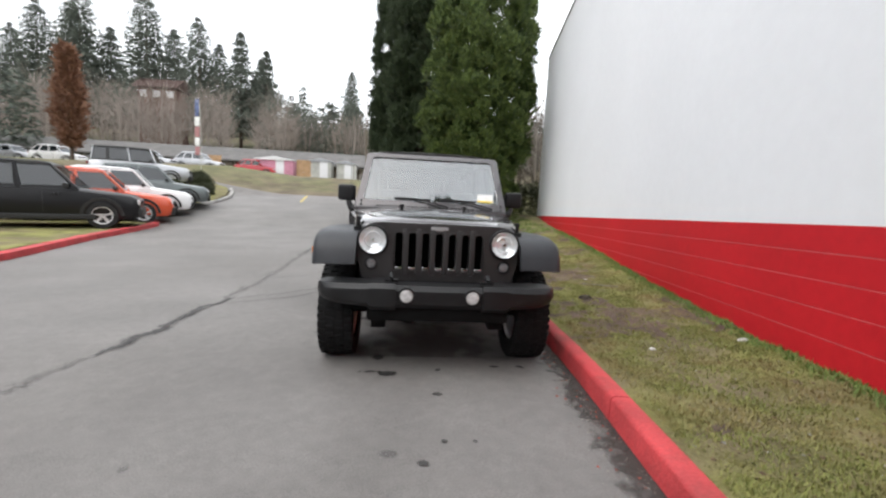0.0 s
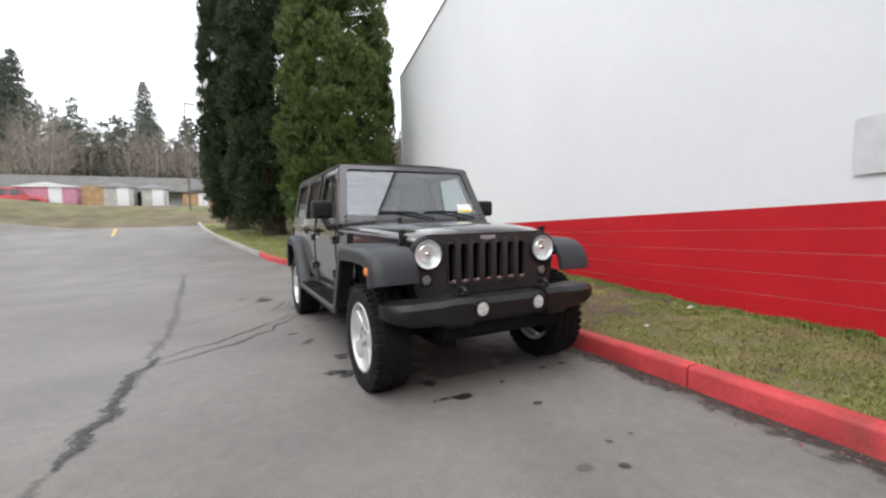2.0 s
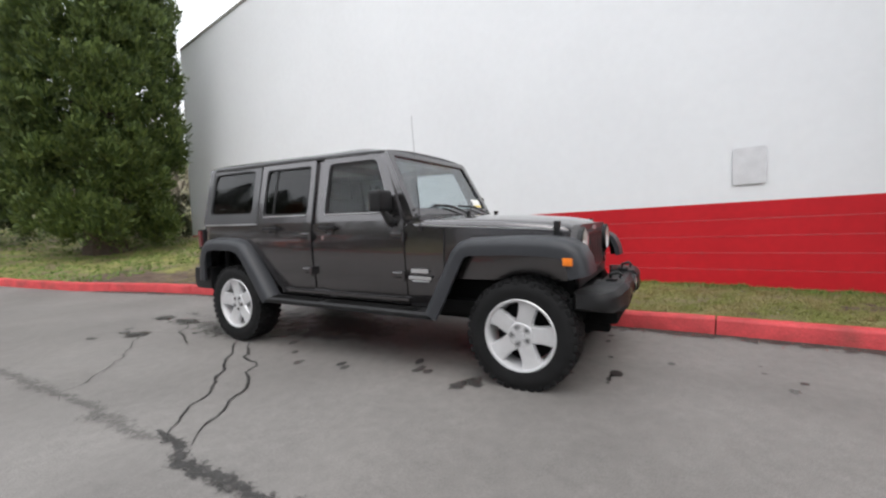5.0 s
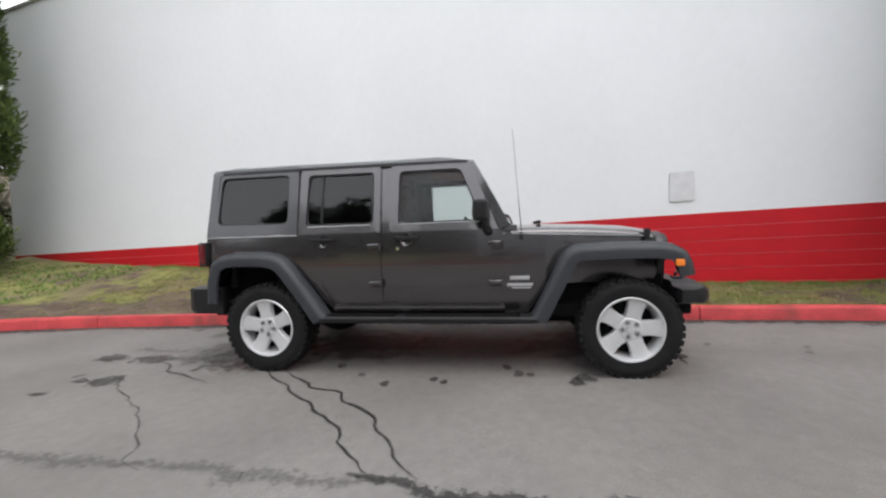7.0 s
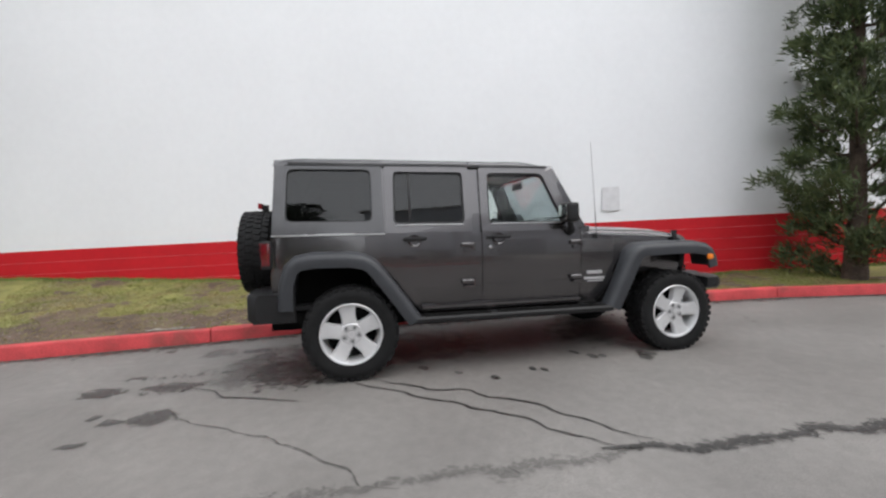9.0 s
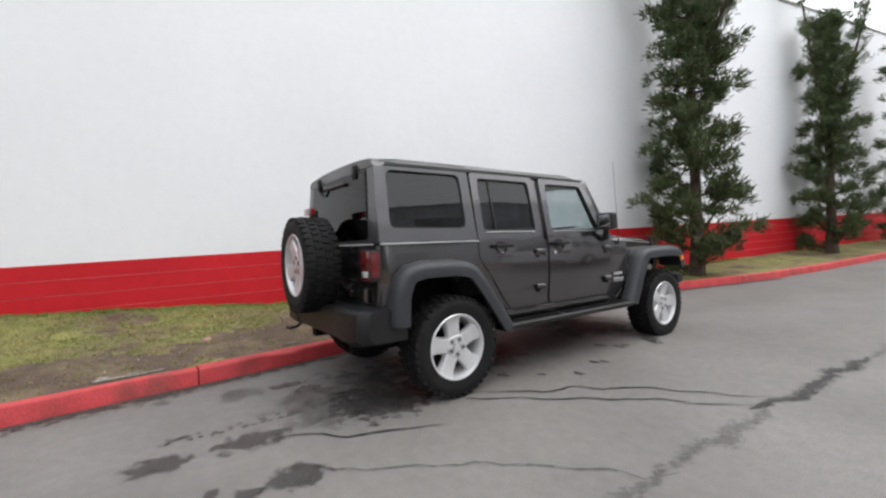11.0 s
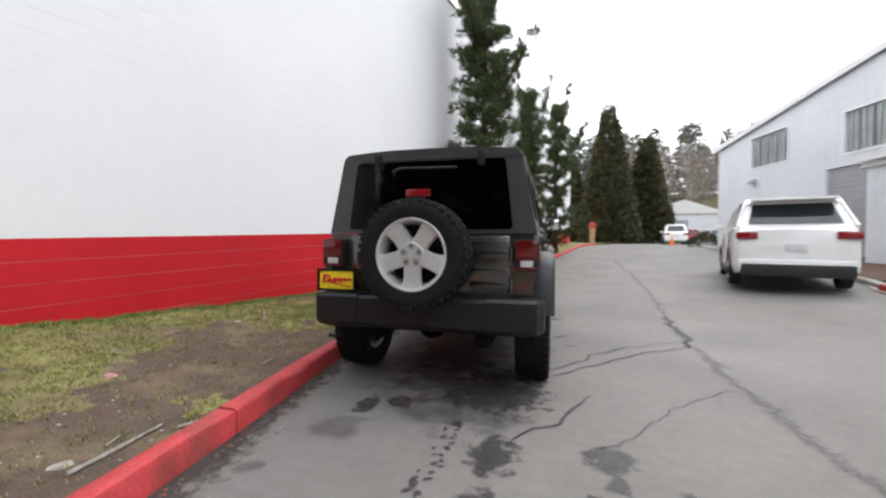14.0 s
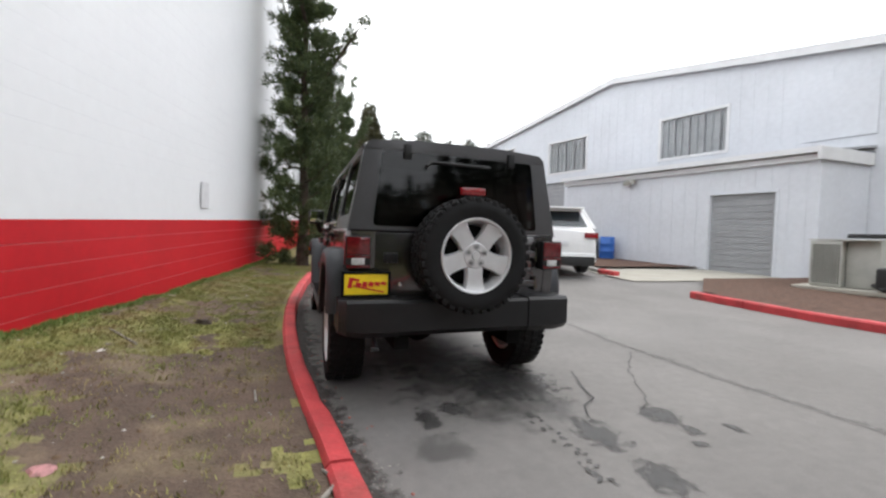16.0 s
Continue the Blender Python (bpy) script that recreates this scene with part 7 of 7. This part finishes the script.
# ---- far buildings beyond the lot ----
M["lowroof"] = mat("weathered_grey_roof", (0.12, 0.115, 0.11), 0.9, 0, 0.15, 1)
M["lowwall"] = mat("dull_brown_wall", (0.17, 0.14, 0.11), 0.9, 0, 0.2, 0.6)
M["tan"] = mat("tan_fence_boards", (0.42, 0.27, 0.15), 0.8, 0, 0.15, 2)
M["shedgrey"] = mat("weathered_pale_boards", (0.42, 0.42, 0.39), 0.8, 0, 0.12, 2)
M["winddark"] = mat("dark_opening", (0.02, 0.02, 0.022), 0.4, 0, 0.1, 2)
low = tagged(empty("low_building", -30, 57, 0), "long low building with a grey roof and open bays", "building")


def low_part(name, bm, material, label=""):
    ob = part(name, bm, material, None, label, 0)
    ob.data.transform(Matrix.Translation((30, -57, 0)))
    ob.parent = low
    return ob


low_part("wall", add_box(bmesh.new(), (-34, 60, 4.2), (60, 6, 2.4)), M["lowwall"])
bm = loft(bmesh.new(), [[(x, 54.5, 4.95), (x, 54.5, 5.15), (x, 60, 7.15), (x, 66, 5.15), (x, 66, 4.95)] for x in (-66, -3.5)])
low_part("roof", bm, M["lowroof"])
for i in range(19):
    x = -62 + i * 3.1
    low_part("bay_opening", add_box(bmesh.new(), (x, 56.98, 4.1), (2.0, 0.08, 1.7)), M["winddark"] if i % 3 else M["trimwhite"])
    low_part("post", add_box(bmesh.new(), (x + 1.5, 55.0, 4.0), (0.18, 0.18, 2.1)), M["lowwall"])


def hut(x, y, w, d, h, material, roofm, label, name="shed"):
    t = tagged(empty(name, x, y, grade(x, y)), label, "shed")
    part("wall", box((0, 0, h / 2), (w, d, h), 0.03), material, t)
    part("roof", loft(bmesh.new(), [[(-w / 2 - 0.15, yy, h), (0, yy, h + 0.35), (w / 2 + 0.15, yy, h), (w / 2 + 0.15, yy, h - 0.08), (-w / 2 - 0.15, yy, h - 0.08)] for yy in (-d / 2 - 0.15, d / 2 + 0.15)]), roofm, t)
    part("door", box((w * 0.15, -d / 2 - 0.02, 0.95), (0.9, 0.06, 1.9), 0.02), M["vent"], t)
    return t


hut(-10.2, 47, 2.2, 2.2, 2.0, M["shedgrey"], M["roofmetal"], "small off-white shed in the far lot")
hut(-7.5, 47.4, 2.0, 2.2, 1.9, M["shedgrey"], M["roofmetal"], "small pale shed beside the other")
hut(-4.0, 52, 3.0, 2.5, 1.8, M["tan"], M["lowroof"], "brown shed at the edge of the far lot")
hut(-15.2, 46.5, 4.0, 1.8, 1.9, mat("pink_van_paint", (0.50, 0.22, 0.30), 0.5, 0, 0.1, 2), M["trimwhite"], "pinkish trailer parked in the far lot", "trailer")
for x, y, w in ((-12.0, 46, 1.8), (-22.5, 46, 3.0)):
    t = tagged(empty("board_fence", x, y, grade(x, y)), "tan wooden board fence in the far lot", "fence")
    n = int(w / 0.16)
    for i in range(n):
        part("board", box((-w / 2 + (i + 0.5) * w / n, 0, 1.0), (w / n - 0.012, 0.03, 2.0 + 0.03 * (i % 3)), 0.004, 1), M["tan"], t)
# house among the firs
t = tagged(empty("house", -50.7, 90, grade(-50.7, 90)), "dark red-brown house among the firs on the hill", "house")
hz = 20.9 - grade(-50.7, 90)
part("wall", box((0, 0, hz / 2), (7, 5, hz), 0.05), mat("dark_red_siding", (0.12, 0.05, 0.04), 0.8, 0, 0.1, 1), t)
part("roof", loft(bmesh.new(), [[(x, -3.2, hz - 0.2), (x, 0, hz + 1.8), (x, 3.2, hz - 0.2), (x, 3.2, hz - 0.5), (x, -3.2, hz - 0.5)] for x in (-4.2, 4.2)]), mat("dark_roof", (0.06, 0.035, 0.03), 0.9, 0, 0.1, 1), t)
for x in (-2.5, 0, 2.5):
    part("window", box((x, -2.52, hz - 1.6), (1.3, 0.06, 1.3), 0.02), M["trimwhite"], t)
# low building far down the drive
t = tagged(empty("far_workshop", -17, -58, grade(-17, -58)), "pale gabled workshop far down the drive", "building")
part("wall", box((0, 0, 1.9), (9, 8, 4.2), 0.02), M["metal"], t)
part("roof", loft(bmesh.new(), [[(-4.8, yy, 3.95), (0, yy, 5.6), (4.8, yy, 3.95), (4.8, yy, 3.8), (-4.8, yy, 3.8)] for yy in (-4.2, 4.2)]), M["trimwhite"], t)
part("door", box((1.0, 4.03, 1.5), (3.0, 0.08, 3.0), 0.02), M["shutter"], t)
t = tagged(empty("far_shop", -27, -62, grade(-27, -62)), "low shop with a red roof far down the drive", "building")
part("wall", box((0, 0, 1.6), (12, 8, 3.2), 0.02), M["lowwall"], t)
part("roof", box((0, 0, 3.6), (12.6, 8.6, 0.8), 0.05), M["kerbred"], t)

# feather banner
t = tagged(empty("feather_banner", -14.6, 26.8, grade(-14.6, 26.8)), "tall feather banner in blue, white and red", "banner")
part("pole", tube(bmesh.new(), [(0.35, 0, 0), (0.36, 0, 2.5), (0.30, 0, 4.2), (0.05, 0, 4.75)], 0.02, 6), M["acgrey"], t)
for z0, z1, m in ((3.55, 4.65, mat("banner_blue", (0.16, 0.20, 0.36), 0.8, 0, 0.4, 6)), (2.9, 3.5, M["white"]), (2.2, 2.85, M["pinkpaper"]), (1.6, 2.15, M["white"]), (1.0, 1.55, M["pinkpaper"])):
    part("cloth", box((0.12, 0, (z0 + z1) / 2), (0.30 if z0 < 3 else 0.26, 0.015, z1 - z0), 0.03, 2), m, t)

# small red post sign, traffic cone, lamp post
t = tagged(empty("post_sign", -4.15, -33.0, grade(-4.15, -33)), "small red sign on a brown post", "sign")
part("post", box((0, 0, 0.9), (0.45, 0.12, 1.8), 0.02), M["tan"], t)
part("board", box((0, 0.08, 1.75), (0.6, 0.03, 0.55), 0.02), M["redchip"], t)
t = tagged(empty("traffic_cone", -9.2, -27.5, grade(-9.2, -27.5) + 0.01), "orange traffic cone on the drive", "cone")
part("base", box((0, 0, 0.02), (0.38, 0.38, 0.04), 0.01), M["amber"], t)
bm = bmesh.new()
revolve(bm, [(0.15, 0.04), (0.03, 0.70), (0.0, 0.71)], Matrix.Identity(4), 16)
part("cone", bm, M["amber"], t)
t = tagged(empty("lamp_post", -3.6, 30, grade(-3.6, 30)), "slim grey lamp post beyond the street", "lamp post")
part("pole", tube(bmesh.new(), [(0, 0, 0), (0, 0, 6.5), (0, 0, 7.0)], [0.07, 0.045, 0.04], 8), M["lowwall"], t)
part("lamp", box((0.3, 0, 7.0), (0.7, 0.2, 0.12), 0.03), M["acgrey"], t)
# yellow lane line near the street
for x0, y0_, y1_ in ((-6.0, 20.0, 23.5),):
    bm = bmesh.new()
    vs = [[bm.verts.new((x0 + o - 0.14 * (y - y0_), y, grade(x0, y) + 0.012)) for o in (-0.06, 0.06)] for y in np.linspace(y0_, y1_, 8)]
    for a, b in zip(vs, vs[1:]):
        bm.faces.new((a[0], a[1], b[1], b[0]))
    part("lane_line", bm, mat("worn_yellow_line", (0.55, 0.42, 0.12), 0.8, 0, 0.2, 6), road, smooth=0)
